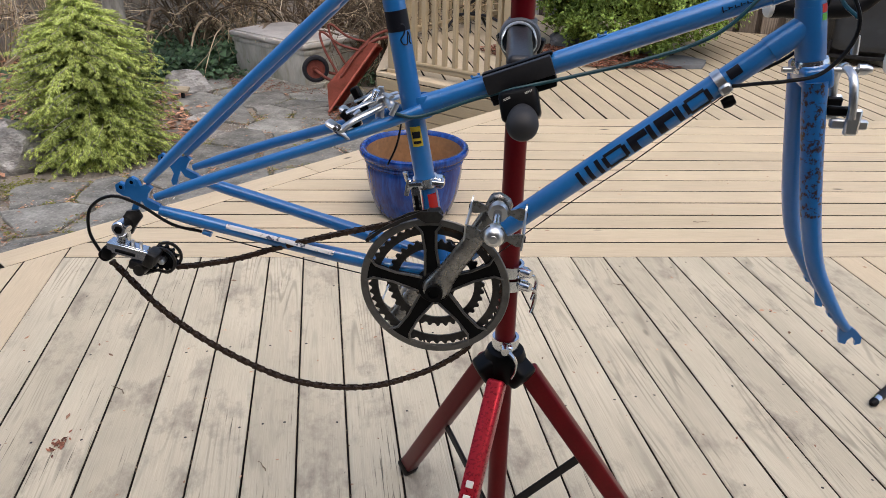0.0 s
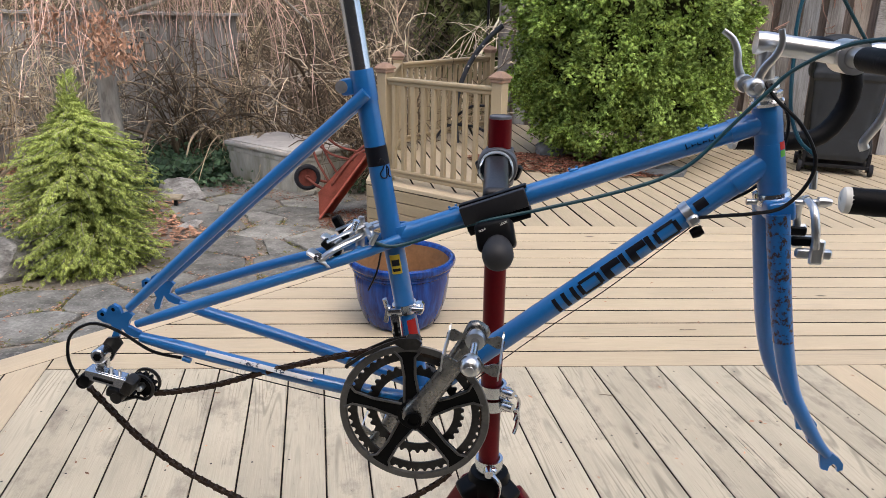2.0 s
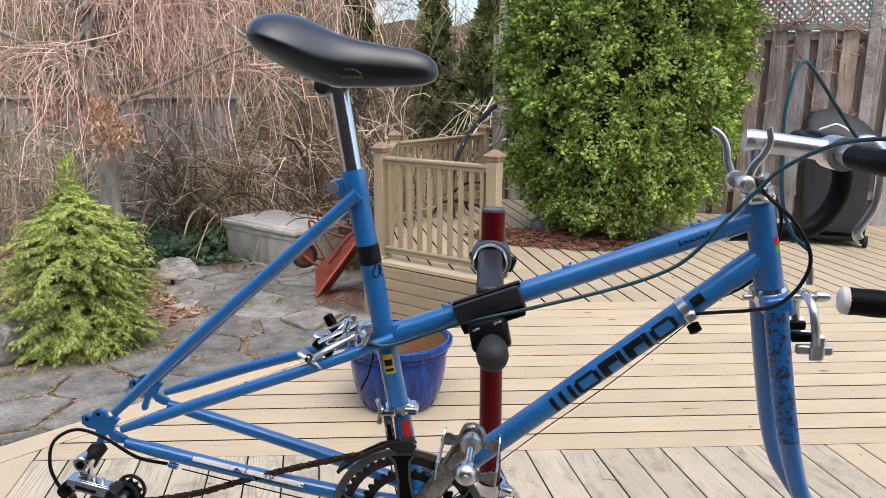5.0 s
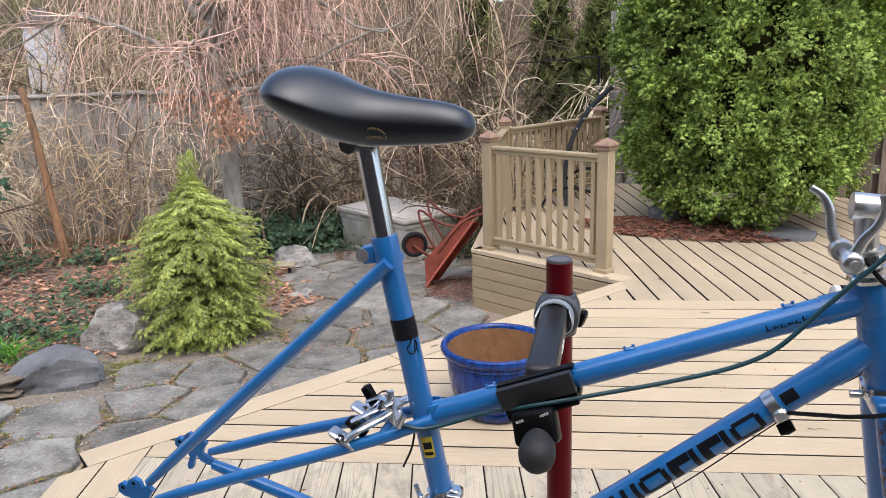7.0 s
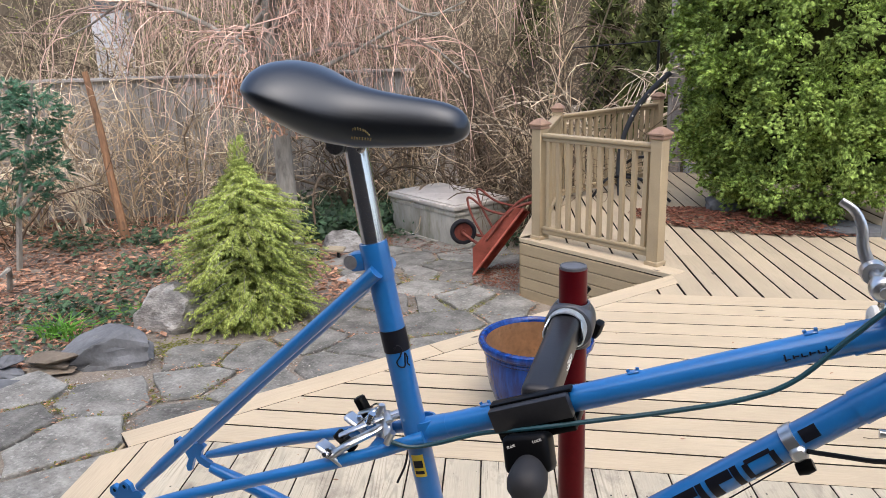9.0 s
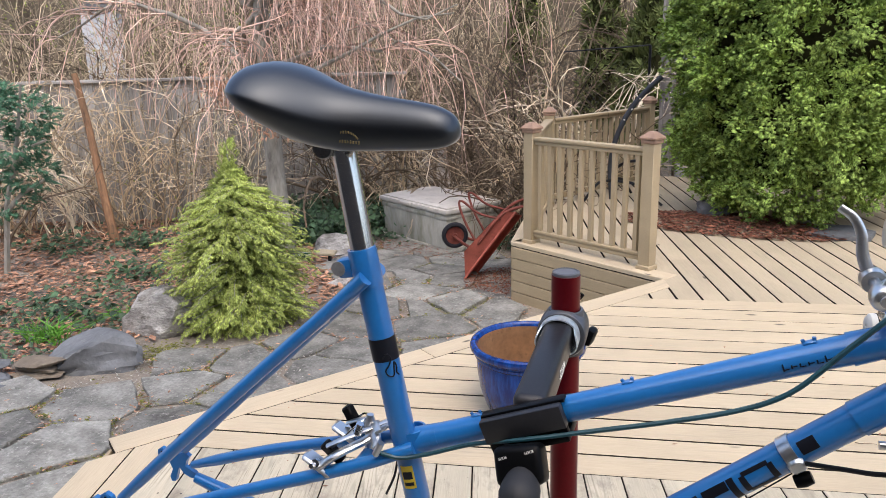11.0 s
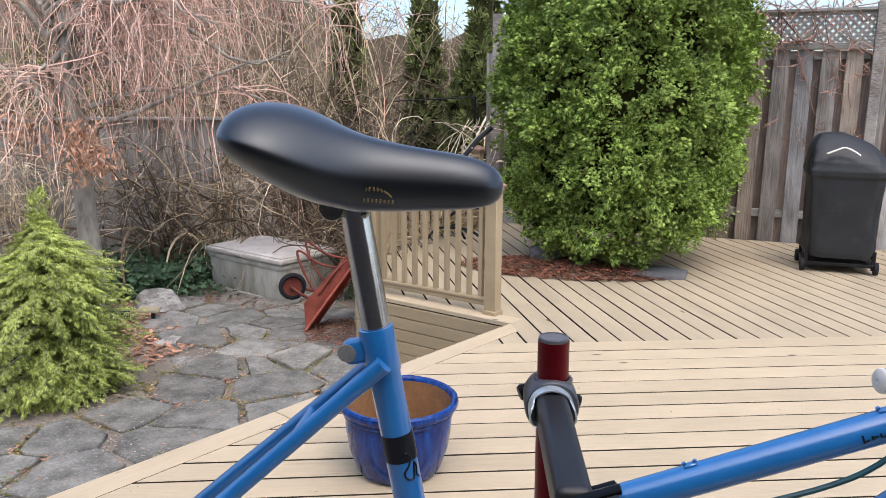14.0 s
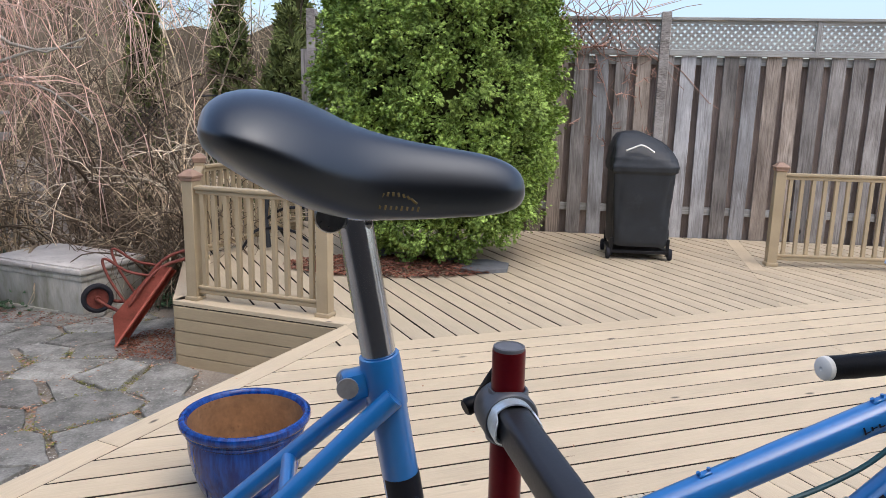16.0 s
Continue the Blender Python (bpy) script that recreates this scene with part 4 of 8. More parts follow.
tube(bm, [FACE @ Vector((0, 0.0025 - 0.0095 * math.cos(a), 0.124 + 0.024 * math.sin(a))) for a in (radians(-70 + 14 * k) for k in range(11))], 0.0008, 6)
part("pale_mark", bm, M_WHITE, arm_ob)
# bright zinc bail: a flat strap over the arm, its ends widened into tongues
bm = B()
rows = []
for k in range(31):
    a = radians(-62 + 304 * k / 30)
    side = abs(math.cos(a)) ** 3 if math.sin(a) < 0.55 else 0.0
    low = max(0.0, -math.sin(a))
    wide = 0.0085 + 0.0075 * side * (1 - low ** 1.5) - 0.004 * low
    ring = []
    for r, z in ((0.0292, -wide), (0.0292, wide), (0.0272, wide), (0.0272, -wide)):
        ring.append(bm.verts.new(Matrix.Translation(A0 + arm_dir * 0.0185) @ AR @ Vector((r * math.cos(a) * 0.96, r * math.sin(a) * 0.93 - 0.001, z + 0.011 * side))))
    rows.append(ring)
for a, b in zip(rows, rows[1:]):
    for k in range(4):
        bm.faces.new((a[k], a[(k + 1) % 4], b[(k + 1) % 4], b[k]))
bm.faces.new(rows[0][::-1])
bm.faces.new(rows[-1])
bmesh.ops.recalc_face_normals(bm, faces=bm.faces)
part("bail", bm, M_ZINC, clamp, "bright zinc strap round the clamp head")
TT_DIR = Vector((0.934, 0, 0.357))
JC = Vector((0.1395, 0.0, 1.1612))
TU = Vector((-0.357, 0, 0.934))


def along(p, s=0.0, u=0.0, y=0.0):
    return p + TT_DIR * s + TU * u + Vector((0, y, 0))


JM = Matrix((TT_DIR, Vector((0, 1, 0)), TU)).transposed().to_4x4()
bm = B()
block(bm, (0.094, 0.014, 0.0045), Matrix.Translation(along(JC, 0.001, 0.0172, -0.0105)) @ JM, 0.0015, 2)
block(bm, (0.088, 0.014, 0.02), Matrix.Translation(along(JC, 0, -0.004, 0.023)) @ JM, 0.003, 2)
part("upper_jaw", bm, M_BLACK, stand, "black rubber-lined upper jaw")
bm = B()
block(bm, (0.090, 0.012, 0.025), Matrix.Translation(along(JC, 0, 0.0050, -0.0235)) @ JM, 0.0016, 2)
part("front_jaw", bm, M_ARM, stand, "charcoal front jaw block")
bm = B()
block(bm, (0.086, 0.042, 0.008), Matrix.Translation(along(JC, 0, -0.0195, -0.006)) @ JM, 0.002, 2)
block(bm, (0.088, 0.008, 0.014), Matrix.Translation(along(JC, 0, -0.012, -0.0215)) @ JM, 0.002, 2)
part("lower_jaw", bm, M_BLACK, stand, "black rubber-lined lower jaw")
bm = B()
SL = Matrix.Translation((0.1425, -0.048, 1.1335)) @ pose(0, 0, 0, -22, -14, 0)
block(bm, (0.050, 0.030, 0.040), SL, 0.007, 3)
slider = part("slider", bm, M_BLACK, stand, "black clamp slider with small white words")
bm = B()
lathe(bm, [(0.0, -0.026), (0.011, -0.026), (0.0165, -0.018), (0.0195, -0.005), (0.0205, 0.006), (0.0185, 0.015), (0.0125, 0.0225), (0.005, 0.0255), (0.0, 0.026)], axis((0.1475, -0.074, 1.119), (0.151, -0.17, 1.092)), 30)
part("clamp_knob", bm, M_KNOB, stand, "round black clamp knob")
for word, dx, dz in (("SLIDE", -0.0140, 0.0085), ("LOCK", 0.0145, 0.0125)):
    lettering(word, 0.0038, SL @ pose(dx, -0.0152, dz, 90, 0, 0) @ pose(0, 0, 0, 0, 0, 12), M_WHITE, slider)

# ---- bicycle frame ----
bike = thing("bicycle", (0.04, 0, 0.86), "blue step-through road bicycle without wheels clamped in a stand", "bicycle")
BB = Vector((0.040, 0, 0.866))
ST = Vector((-0.0425, -0.009, 1.336))
SEAT_DIR = (ST - BB).normalized()
HT, HB = Vector((0.4695, 0, 1.308)), Vector((0.4935, 0, 1.197))
HEAD_DIR = (HB - HT).normalized()
TT0, TT1 = Vector((0.005, 0, 1.1105)), Vector((0.4715, 0, 1.289))
DT0, DT1 = BB + Vector((0.012, 0, 0.010)), Vector((0.4845, 0, 1.242))


def rod(name, p, q, r, label="", material=None, n=18, mid=None):
    bm = B()
    tube(bm, [p, q] if mid is None else mid, r, n)
    return part(name, bm, material or M_BLUE, bike, label)


rod("seat_tube", BB, ST, 0.0145)
rod("top_tube", TT0, TT1, 0.0142)
rod("down_tube", DT0, DT1, 0.0155)
rod("head_tube", HT, HB, 0.0175)
bm = B()
lathe(bm, [(0.012, -0.036), (0.0205, -0.036), (0.0205, 0.036), (0.012, 0.036)], Matrix.Translation(BB) @ pose(0, 0, 0, 90, 0, 0), 26, True)
shell = part("bottom_bracket_shell", bm, M_BLUE, bike)
bm = B()
lathe(bm, [(0.0, -0.06), (0.009, -0.06), (0.009, -0.04), (0.0155, -0.04), (0.0155, 0.04), (0.009, 0.04), (0.009, 0.06), (0.0, 0.06)], Matrix.Translation(BB) @ pose(0, 0, 0, 90, 0, 0), 20)
part("axle", bm, M_CHROME, shell)
# lug collars
for name, at, d, r, ln in (("seat_lug", ST - SEAT_DIR * 0.020, SEAT_DIR, 0.0158, 0.042), ("top_tube_lug", TT0 + Vector((0.002, 0, 0.002)), SEAT_DIR, 0.0162, 0.030), ("head_lug", HT + HEAD_DIR * 0.016, HEAD_DIR, 0.0181, 0.036), ("head_lug", HB - HEAD_DIR * 0.035, HEAD_DIR, 0.0181, 0.062)):
    bm = B()
    lathe(bm, [(r - 0.003, -ln / 2), (r - 0.0005, -ln / 2), (r, -ln / 2 + 0.003), (r, ln / 2 - 0.003), (r - 0.0005, ln / 2), (r - 0.003, ln / 2)], axis(at, at + d), 24, True)
    part(name, bm, M_BLUE, bike)
for p, q, r in ((TT1 - TT_DIR * 0.045, TT1 - TT_DIR * 0.01, 0.0150), (DT1 - (DT1 - DT0).normalized() * 0.055, DT1 - (DT1 - DT0).normalized() * 0.01, 0.0163), (TT0 + TT_DIR * 0.008, TT0 + TT_DIR * 0.036, 0.0150), (DT0, DT0 + (DT1 - DT0).normalized() * 0.05, 0.0163)):
    rod("lug_sleeve", p, q, [r + 0.0006, r - 0.0006])
# seat binder
bm = B()
block(bm, (0.02, 0.022, 0.022), axis(ST - SEAT_DIR * 0.022 + Vector((-0.021, 0, 0)), ST + Vector((-0.021, 0, 0))), 0.005, 2)
binder = part("seat_binder", bm, M_BLUE, bike)
bm = B()
for s in (-1, 1):
    lathe(bm, [(0.0, 0.0), (0.0082, 0.0), (0.0082, 0.002), (0.0072, 0.003), (0.0066, 0.006), (0.0045, 0.0072), (0.004, 0.0062), (0.0, 0.006)], Matrix.Translation(ST - SEAT_DIR * 0.022 + Vector((-0.028, s * 0.011, 0))) @ pose(0, 0, 0, 90 * s, 0, 0), 16)
part("binder_bolt", bm, M_NUT, binder, "dull zinc binder bolt")
# rear stays and dropouts
for s in (-1, 1):
    y = 0.063 * s
    rod("seat_stay", None, None, [0.0085] * 3 + [0.0078] * 6 + [0.006], mid=smoothed([ST - SEAT_DIR * 0.036 + Vector((0.004, 0.017 * s, 0.008)), Vector((-0.075, 0.028 * s, 1.270)), Vector((-0.25, 0.052 * s, 1.113)), Vector((-0.372, y * 0.98, 1.000))], 3), n=16)
    rod("middle_stay", None, None, [0.0078] * 9 + [0.0055], mid=smoothed([Vector((0.012, 0.017 * s, 1.112)), Vector((-0.06, 0.034 * s, 1.085)), Vector((-0.22, 0.055 * s, 1.030)), Vector((-0.362, y, 0.977))], 3), n=14)
    rod("chain_stay", None, None, [0.0105] * 5 + [0.0095] * 4 + [0.0075], mid=smoothed([Vector((0.03, 0.024 * s, 0.870)), Vector((-0.06, 0.040 * s, 0.889)), Vector((-0.22, 0.055 * s, 0.925)), Vector((-0.358, y, 0.957))], 3), n=16)
    bm = B()
    outline = [(-0.419, 0.983), (-0.4185, 0.993), (-0.4115, 0.9975), (-0.404, 0.994), (-0.4005, 1.002), (-0.3925, 1.0065), (-0.384, 1.002), (-0.381, 0.993), (-0.372, 0.997), (-0.364, 0.991), (-0.3705, 0.983), (-0.374, 0.974), (-0.366, 0.970), (-0.357, 0.966), (-0.355, 0.957), (-0.366, 0.957), (-0.378, 0.962), (-0.3835, 0.971), (-0.388, 0.962), (-0.3935, 0.947), (-0.4005, 0.9455), (-0.402, 0.953), (-0.396, 0.966), (-0.400, 0.9755), (-0.411, 0.9775)]
    prism(bm, [(x, -z) for x, z in outline], pose(0, y, 0, -90, 0, 0), 0.006)
    dro = part("dropout", bm, M_BLUE, bike)
    bm = B()
    for ex, ez in ((-0.4105, 0.990), (-0.3930, 0.9985)):
        lathe(bm, [(0.0030, -0.004), (0.0060, -0.004), (0.0060, 0.004), (0.0030, 0.004)], pose(ex, y, ez, 90, 0, 0), 14, True)
    part("eyelet", bm, M_BLUE, dro)
    # black discs fill the eyelets, standing for the darkness of open holes
    bm = B()
    for ex, ez in ((-0.4105, 0.990), (-0.3930, 0.9985)):
        lathe(bm, [(0.0, -0.0034), (0.0031, -0.0034), (0.0031, 0.0034), (0.0, 0.0034)], pose(ex, y, ez, 90, 0, 0), 12)
    part("thread", bm, M_BLACK, dro)
rod("bridge", Vector((-0.113, -0.033, 1.236)), Vector((-0.113, 0.033, 1.236)), 0.006)
rod("bridge", Vector((-0.050, -0.032, 1.090)), Vector((-0.050, 0.032, 1.090)), 0.006)
# fork
FC = HB + HEAD_DIR * 0.016
bm = B()
block(bm, (0.034, 0.078, 0.026), Matrix.Translation(FC) @ Matrix((Vector((-HEAD_DIR.z, 0, HEAD_DIR.x)), Vector((0, 1, 0)), -HEAD_DIR)).transposed().to_4x4(), 0.005, 3)
part("fork_crown", bm, M_BLUE, bike)
for s in (-1, 1):
    pts = smoothed([(0.494, 0.032 * s, 1.178), (0.504, 0.036 * s, 1.115), (0.523, 0.044 * s, 1.010), (0.541, 0.049 * s, 0.945), (0.563, 0.051 * s, 0.905), (0.587, 0.051 * s, 0.869), (0.603, 0.051 * s, 0.851)], 4)
    rs = [0.0145 - 0.0084 * (k / (len(pts) - 1)) ** 1.4 for k in range(len(pts))]
    bm = B()
    tube(bm, pts[:9], rs[:9], 18, 1.15)
    blade = part("fork_blade", bm, M_BLUE_RUST if s < 0 else M_BLUE, bike, "rust-pitted upper fork blade" if s < 0 else "")
    bm = B()
    tube(bm, pts[8:], rs[8:], 18, 1.1)
    part("lower_blade", bm, M_BLUE, blade)
    bm = B()
    prism(bm, [(0.592, -0.853), (0.604, -0.848), (0.612, -0.842), (0.6185, -0.834), (0.619, -0.825), (0.612, -0.822), (0.611, -0.829), (0.606, -0.834), (0.601, -0.829), (0.600, -0.822), (0.591, -0.824), (0.588, -0.835), (0.586, -0.845)], pose(0.006, 0.051 * s, 0.006, -90, 0, 0), 0.006)
    lathe(bm, [(0.0022, -0.0045), (0.006, -0.0045), (0.006, 0.0045), (0.0022, 0.0045)], pose(0.578, 0.051 * s, 0.874, 90, 0, 0), 12, True)
    part("fork_end", bm, M_BLUE, blade)
# headset
for at, rows in ((HT, [(0.012, 0.0), (0.0205, 0.0), (0.0215, 0.004), (0.0195, 0.008), (0.0205, 0.011), (0.0205, 0.016), (0.017, 0.018), (0.0175, 0.022), (0.016, 0.03), (0.0115, 0.031)]), (HB, [(0.012, 0.002), (0.0205, 0.002), (0.022, -0.002), (0.0225, -0.008), (0.0205, -0.013), (0.013, -0.013)])):
    bm = B()
    lathe(bm, rows, axis(at, at - HEAD_DIR), 26, True)
    part("headset_cup", bm, M_CHROME, bike, "chromed headset cup")
# stem and bars
SQ = HT - HEAD_DIR * 0.028
bm = B()
tube(bm, [SQ, Vector((0.4585, 0, 1.380))], 0.0112, 20)
tube(bm, smoothed([Vector((0.4455, 0, 1.3825)), Vector((0.466, 0, 1.381)), Vector((0.51, 0, 1.376)), Vector((0.548, 0, 1.371))], 4), [0.0135, 0.0142, 0.0142, 0.014, 0.0138, 0.0135, 0.013, 0.0128, 0.0126, 0.0126, 0.0128, 0.0132, 0.0135], 20)
lathe(bm, [(0.013, -0.021), (0.0205, -0.021), (0.0205, 0.021), (0.013, 0.021)], pose(0.556, 0, 1.369, 90, 0, 0), 24, True)
part("stem", bm, M_ALLOY, bike, "polished alloy quill stem")
for s in (-1, 1):
    pts = smoothed([(0.556, 0.0, 1.369), (0.556, 0.05 * s, 1.369), (0.557, 0.125 * s, 1.370), (0.566, 0.172 * s, 1.372), (0.595, 0.193 * s, 1.370), (0.628, 0.199 * s, 1.352), (0.645, 0.203 * s, 1.318), (0.640, 0.206 * s, 1.278), (0.612, 0.200 * s, 1.243), (0.570, 0.190 * s, 1.234), (0.499 - 0.015 * s, 0.180 * s, 1.234)], 5)
    bm = B()
    tube(bm, pts[:6], 0.0125, 16)
    part("handlebar", bm, M_ALLOY, bike, "polished alloy drop handlebar")
    bm = B()
    rs = [0.0138 + 0.0006 * (k % 2) for k in range(len(pts) - 5)]
    tube(bm, pts[5:], rs, 18)
    grip = part("bar_tape", bm, M_TAPE, bike, "black wrapped bar tape")
    bm = B()
    lathe(bm, [(0.0, 0.004), (0.0138, 0.004), (0.0142, 0.0), (0.0135, -0.004), (0.0105, -0.0065), (0.0025, -0.0068), (0.0015, -0.005), (0.0, -0.005)], axis((0.497 - 0.015 * s, 0.180 * s, 1.234), (0.562 - 0.008 * s, 0.189 * s, 1.234)), 20)
    part("bar_plug", bm, M_WHITE, grip, "white bar end plug")
    # brake hood and lever
    bm = B()
    tube(bm, smoothed([(0.633, 0.200 * s, 1.345), (0.655, 0.201 * s, 1.358), (0.676, 0.202 * s, 1.364), (0.688, 0.202 * s, 1.350)], 4), [0.011] * 6 + [0.012] * 4 + [0.013] * 3, 14, 1.3)
    hood = part("brake_hood", bm, M_ALLOY, bike, "alloy brake lever body")
    bm = B()
    tube(bm, smoothed([(0.690, 0.203 * s, 1.352), (0.700, 0.205 * s, 1.315), (0.697, 0.208 * s, 1.270), (0.680, 0.211 * s, 1.235), (0.684, 0.213 * s, 1.222)], 5), [0.006] * 10 + [0.0075] * 11, 12, 0.5)
    part("brake_lever", bm, M_ALLOY, hood, "polished alloy brake lever")
# stem-mounted shifters
SC = SQ + HEAD_DIR * 0.004
bm = B()
lathe(bm, [(0.0112, -0.008), (0.0165, -0.008), (0.0165, 0.008), (0.0112, 0.008)], axis(SC, SC - HEAD_DIR), 20, True)
tube(bm, [SC + Vector((-0.019, -0.036, 0.0)), SC + Vector((-0.019, 0.036, 0.0))], 0.0055, 12)
shifter = part("shifter_clamp", bm, M_ALLOY, bike, "alloy stem shifter clamp")
for s, lean in ((-1, 8), (1, -34)):
    c = SC + Vector((-0.019, 0.026 * s, 0))
    bm = B()
    lathe(bm, [(0.0, -0.010), (0.0105, -0.010), (0.0115, -0.004), (0.0115, 0.003), (0.0100, 0.007), (0.0085, 0.008), (0.006, 0.0095), (0.0, 0.0095)], Matrix.Translation(c) @ pose(0, 0, 0, 90 if s > 0 else -90, 0, 0) @ Matrix.Scale(-1, 4, (0, 0, 1)), 20)
    m = Matrix.Translation(c) @ pose(0, 0, 0, 0, lean, 0)
    tube(bm, [m @ Vector(p) for p in smoothed([(0.0, 0.0, 0.006), (0.004, 0.002 * s, 0.024), (0.012, 0.004 * s, 0.040), (0.014, 0.006 * s, 0.056), (0.009, 0.007 * s, 0.070)], 5)], [0.0058 - 0.00011 * k for k in range(21)], 10, 0.5)
    part("shift_lever", bm, M_ALLOY, shifter, "polished shift lever")
    bm = B()
    lathe(bm, [(0.0, 0.0), (0.005, 0.0), (0.005, 0.003), (0.0, 0.0035)], Matrix.Translation(c + Vector((0, 0.011 * s, 0))) @ pose(0, 0, 0, -90 * s, 0, 0), 12)
    part("screw", bm, M_NUT, shifter)

# seatpost and saddle
SAD = ST + SEAT_DIR * 0.098 + Vector((0, 0.008, 0))
bm = B()
tube(bm, [ST - SEAT_DIR * 0.03, SAD + (SAD - ST) * 0.1], 0.0132, 24)
post = part("seatpost", bm, M_CHROME, bike, "chromed seatpost")
bm = B()
lathe(bm, [(0.0, -0.014), (0.0105, -0.014), (0.0118, -0.0115), (0.0104, -0.010), (0.0104, 0.010), (0.0118, 0.0115), (0.0105, 0.014), (0.0, 0.014)], Matrix.Translation(SAD + Vector((-0.0185, 0, 0.0105))) @ pose(0, 0, 0, 90, 0, 0), 20)
block(bm, (0.036, 0.022, 0.010), Matrix.Translation(SAD + Vector((-0.006, 0, 0.006))) @ pose(0, 0, 0, 0, 3, 0), 0.004, 2)
part("seat_clamp", bm, M_CRANK, bike, "dull grey seat clamp")
for s in (-1, 1):
    rod("saddle_rail", None, None, 0.0035, "", M_CHROME, 10, smoothed([(0.05, 0.008 * s, 1.462), (0.02, 0.014 * s, 1.454), (-0.03, 0.016 * s, 1.446), (-0.065, 0.016 * s, 1.445), (-0.09, 0.018 * s, 1.462), (-0.12, 0.022 * s, 1.488)], 4))
bm = B()
SECT = [(-0.163, 0.028, 1.513, 1.497), (-0.161, 0.043, 1.520, 1.491), (-0.1535, 0.059, 1.527, 1.485), (-0.140, 0.070, 1.532, 1.476), (-0.120, 0.073, 1.532, 1.464), (-0.100, 0.068, 1.527, 1.453), (-0.080, 0.056, 1.518, 1.446), (-0.061, 0.043, 1.508, 1.442), (-0.038, 0.0325, 1.501, 1.4405), (-0.008, 0.0275, 1.495, 1.441), (0.02, 0.025, 1.491, 1.442), (0.042, 0.0235, 1.487, 1.443), (0.056, 0.0195, 1.481, 1.446), (0.0635, 0.013, 1.475, 1.450), (0.0675, 0.005, 1.466, 1.456)]
N = 28
rows = []
for x, w, zt, zb in SECT:
    row = []
    askew = -0.013 * (0.0675 - x) / 0.2315
    for k in range(N):
        a = 2 * math.pi * k / N
        c, s = math.cos(a), math.sin(a)
        hh = zt - zb
        if s >= 0:
            yy, zz = w * math.copysign(abs(c) ** 0.85, c), zb + hh * (0.46 + 0.54 * s ** 1.45)
        else:
            tuck = min(1.0, max(0.0, (-0.05 - x) / 0.05))
            yy, zz = w * math.copysign(abs(c) ** (0.5 + 0.1 * tuck), c) * (1 + (0.05 + 0.16 * tuck) * s), zb + hh * 0.46 * (1 - abs(s) ** 0.75)
        row.append(bm.verts.new((x, yy + askew, zz)))
    rows.append(row)
for a, b in zip(rows, rows[1:]):
    for k in range(N):
        bm.faces.new((a[k], a[(k + 1) % N], b[(k + 1) % N], b[k]))
bm.faces.new(rows[0][::-1])
bm.faces.new(rows[-1])
sad = part("saddle", bm, M_VINYL, bike, "black padded vinyl saddle", 60)
mod = sad.modifiers.new("smooth", "SUBSURF")
mod.levels = mod.render_levels = 1
for k in range(11):
    an = radians(28 + 12.4 * k)
    bm = B()
    block(bm, (0.0014, 0.0008, 0.0028), pose(-0.036 - 0.0165 * math.cos(an), -0.0432 + 0.006 * math.cos(an), 1.4540 + 0.0095 * math.sin(an), 0, 90 - math.degrees(an), -22))
    part("gold_mark", bm, M_GILT, sad, "gold printed mark")
for k in range(10):
    bm = B()
    block(bm, (0.0013, 0.0008, 0.0024 + 0.0008 * (k % 3 == 0)), pose(-0.0520 + 0.0036 * k, -0.0432 + 0.0013 * (4.5 - k), 1.4540, 0, 14, -22))
    part("gold_mark", bm, M_GILT, sad, "gold printed mark")
bm = B()
lathe(bm, [(0.0, 0.0), (0.0060, 0.0), (0.0060, 0.0006), (0.0050, 0.0010), (0.0034, 0.0009), (0.0, 0.0009)], axis((-0.131, -0.0768, 1.498), (-0.156, -0.172, 1.513)), 20)
part("rear_badge", bm, M_VINYL, sad, "small embossed badge")

# ---- drivetrain ----
RC = BB + Vector((-0.002, -0.054, 0.0))
RP = Matrix.Translation(RC) @ pose(0, 0, 0, 90, 0, 0)


def toothed(bm, r_in, r_root, r_tip, teeth, depth, m):
    n = teeth * 4
    ring_o = []
    for k in range(n):
        a = 2 * math.pi * k / n
        r = (r_root, r_tip, r_tip, r_root)[k % 4]
        ring_o.append((r * math.cos(a), r * math.sin(a)))
    inner = [(r_in * math.cos(2 * math.pi * k / n), r_in * math.sin(2 * math.pi * k / n)) for k in range(n)]
    f = [[bm.verts.new(m @ Vector((x, y, z))) for x, y in ring] for z in (-depth / 2, depth / 2) for ring in (ring_o, inner)]
    for k in range(n):
        j = (k + 1) % n
        bm.faces.new((f[0][k], f[0][j], f[1][j], f[1][k]))
        bm.faces.new((f[2][k], f[2][j], f[3][j], f[3][k]))
        bm.faces.new((f[0][k], f[2][k], f[2][j], f[0][j]))
        bm.faces.new((f[1][k], f[3][k], f[3][j], f[1][j]))


bm = B()
lathe(bm, [(0.0965, -0.002), (0.1065, -0.002), (0.1078, 0.0), (0.1065, 0.0022), (0.0975, 0.0024), (0.0965, 0.0)], RP @ pose(0, 0, 0.004), 96, True)
crankset = part("chain_guard", bm, M_GUARD, bike, "dark grey outer chain guard ring")
bm = B()
toothed(bm, 0.0825, 0.0925, 0.0965, 48, 0.003, RP @ pose(0, 0, 0))
part("chainring", bm, M_GREY_METAL, crankset, "dark outer chainring with worn teeth")
bm = B()
toothed(bm, 0.056, 0.0665, 0.071, 36, 0.003, RP @ pose(0, 0, -0.008))
part("chainring", bm, M_GREY_METAL, crankset, "dark inner chainring")
CRANK_DIR = Vector((0.086, 0, 0.146)).normalized()
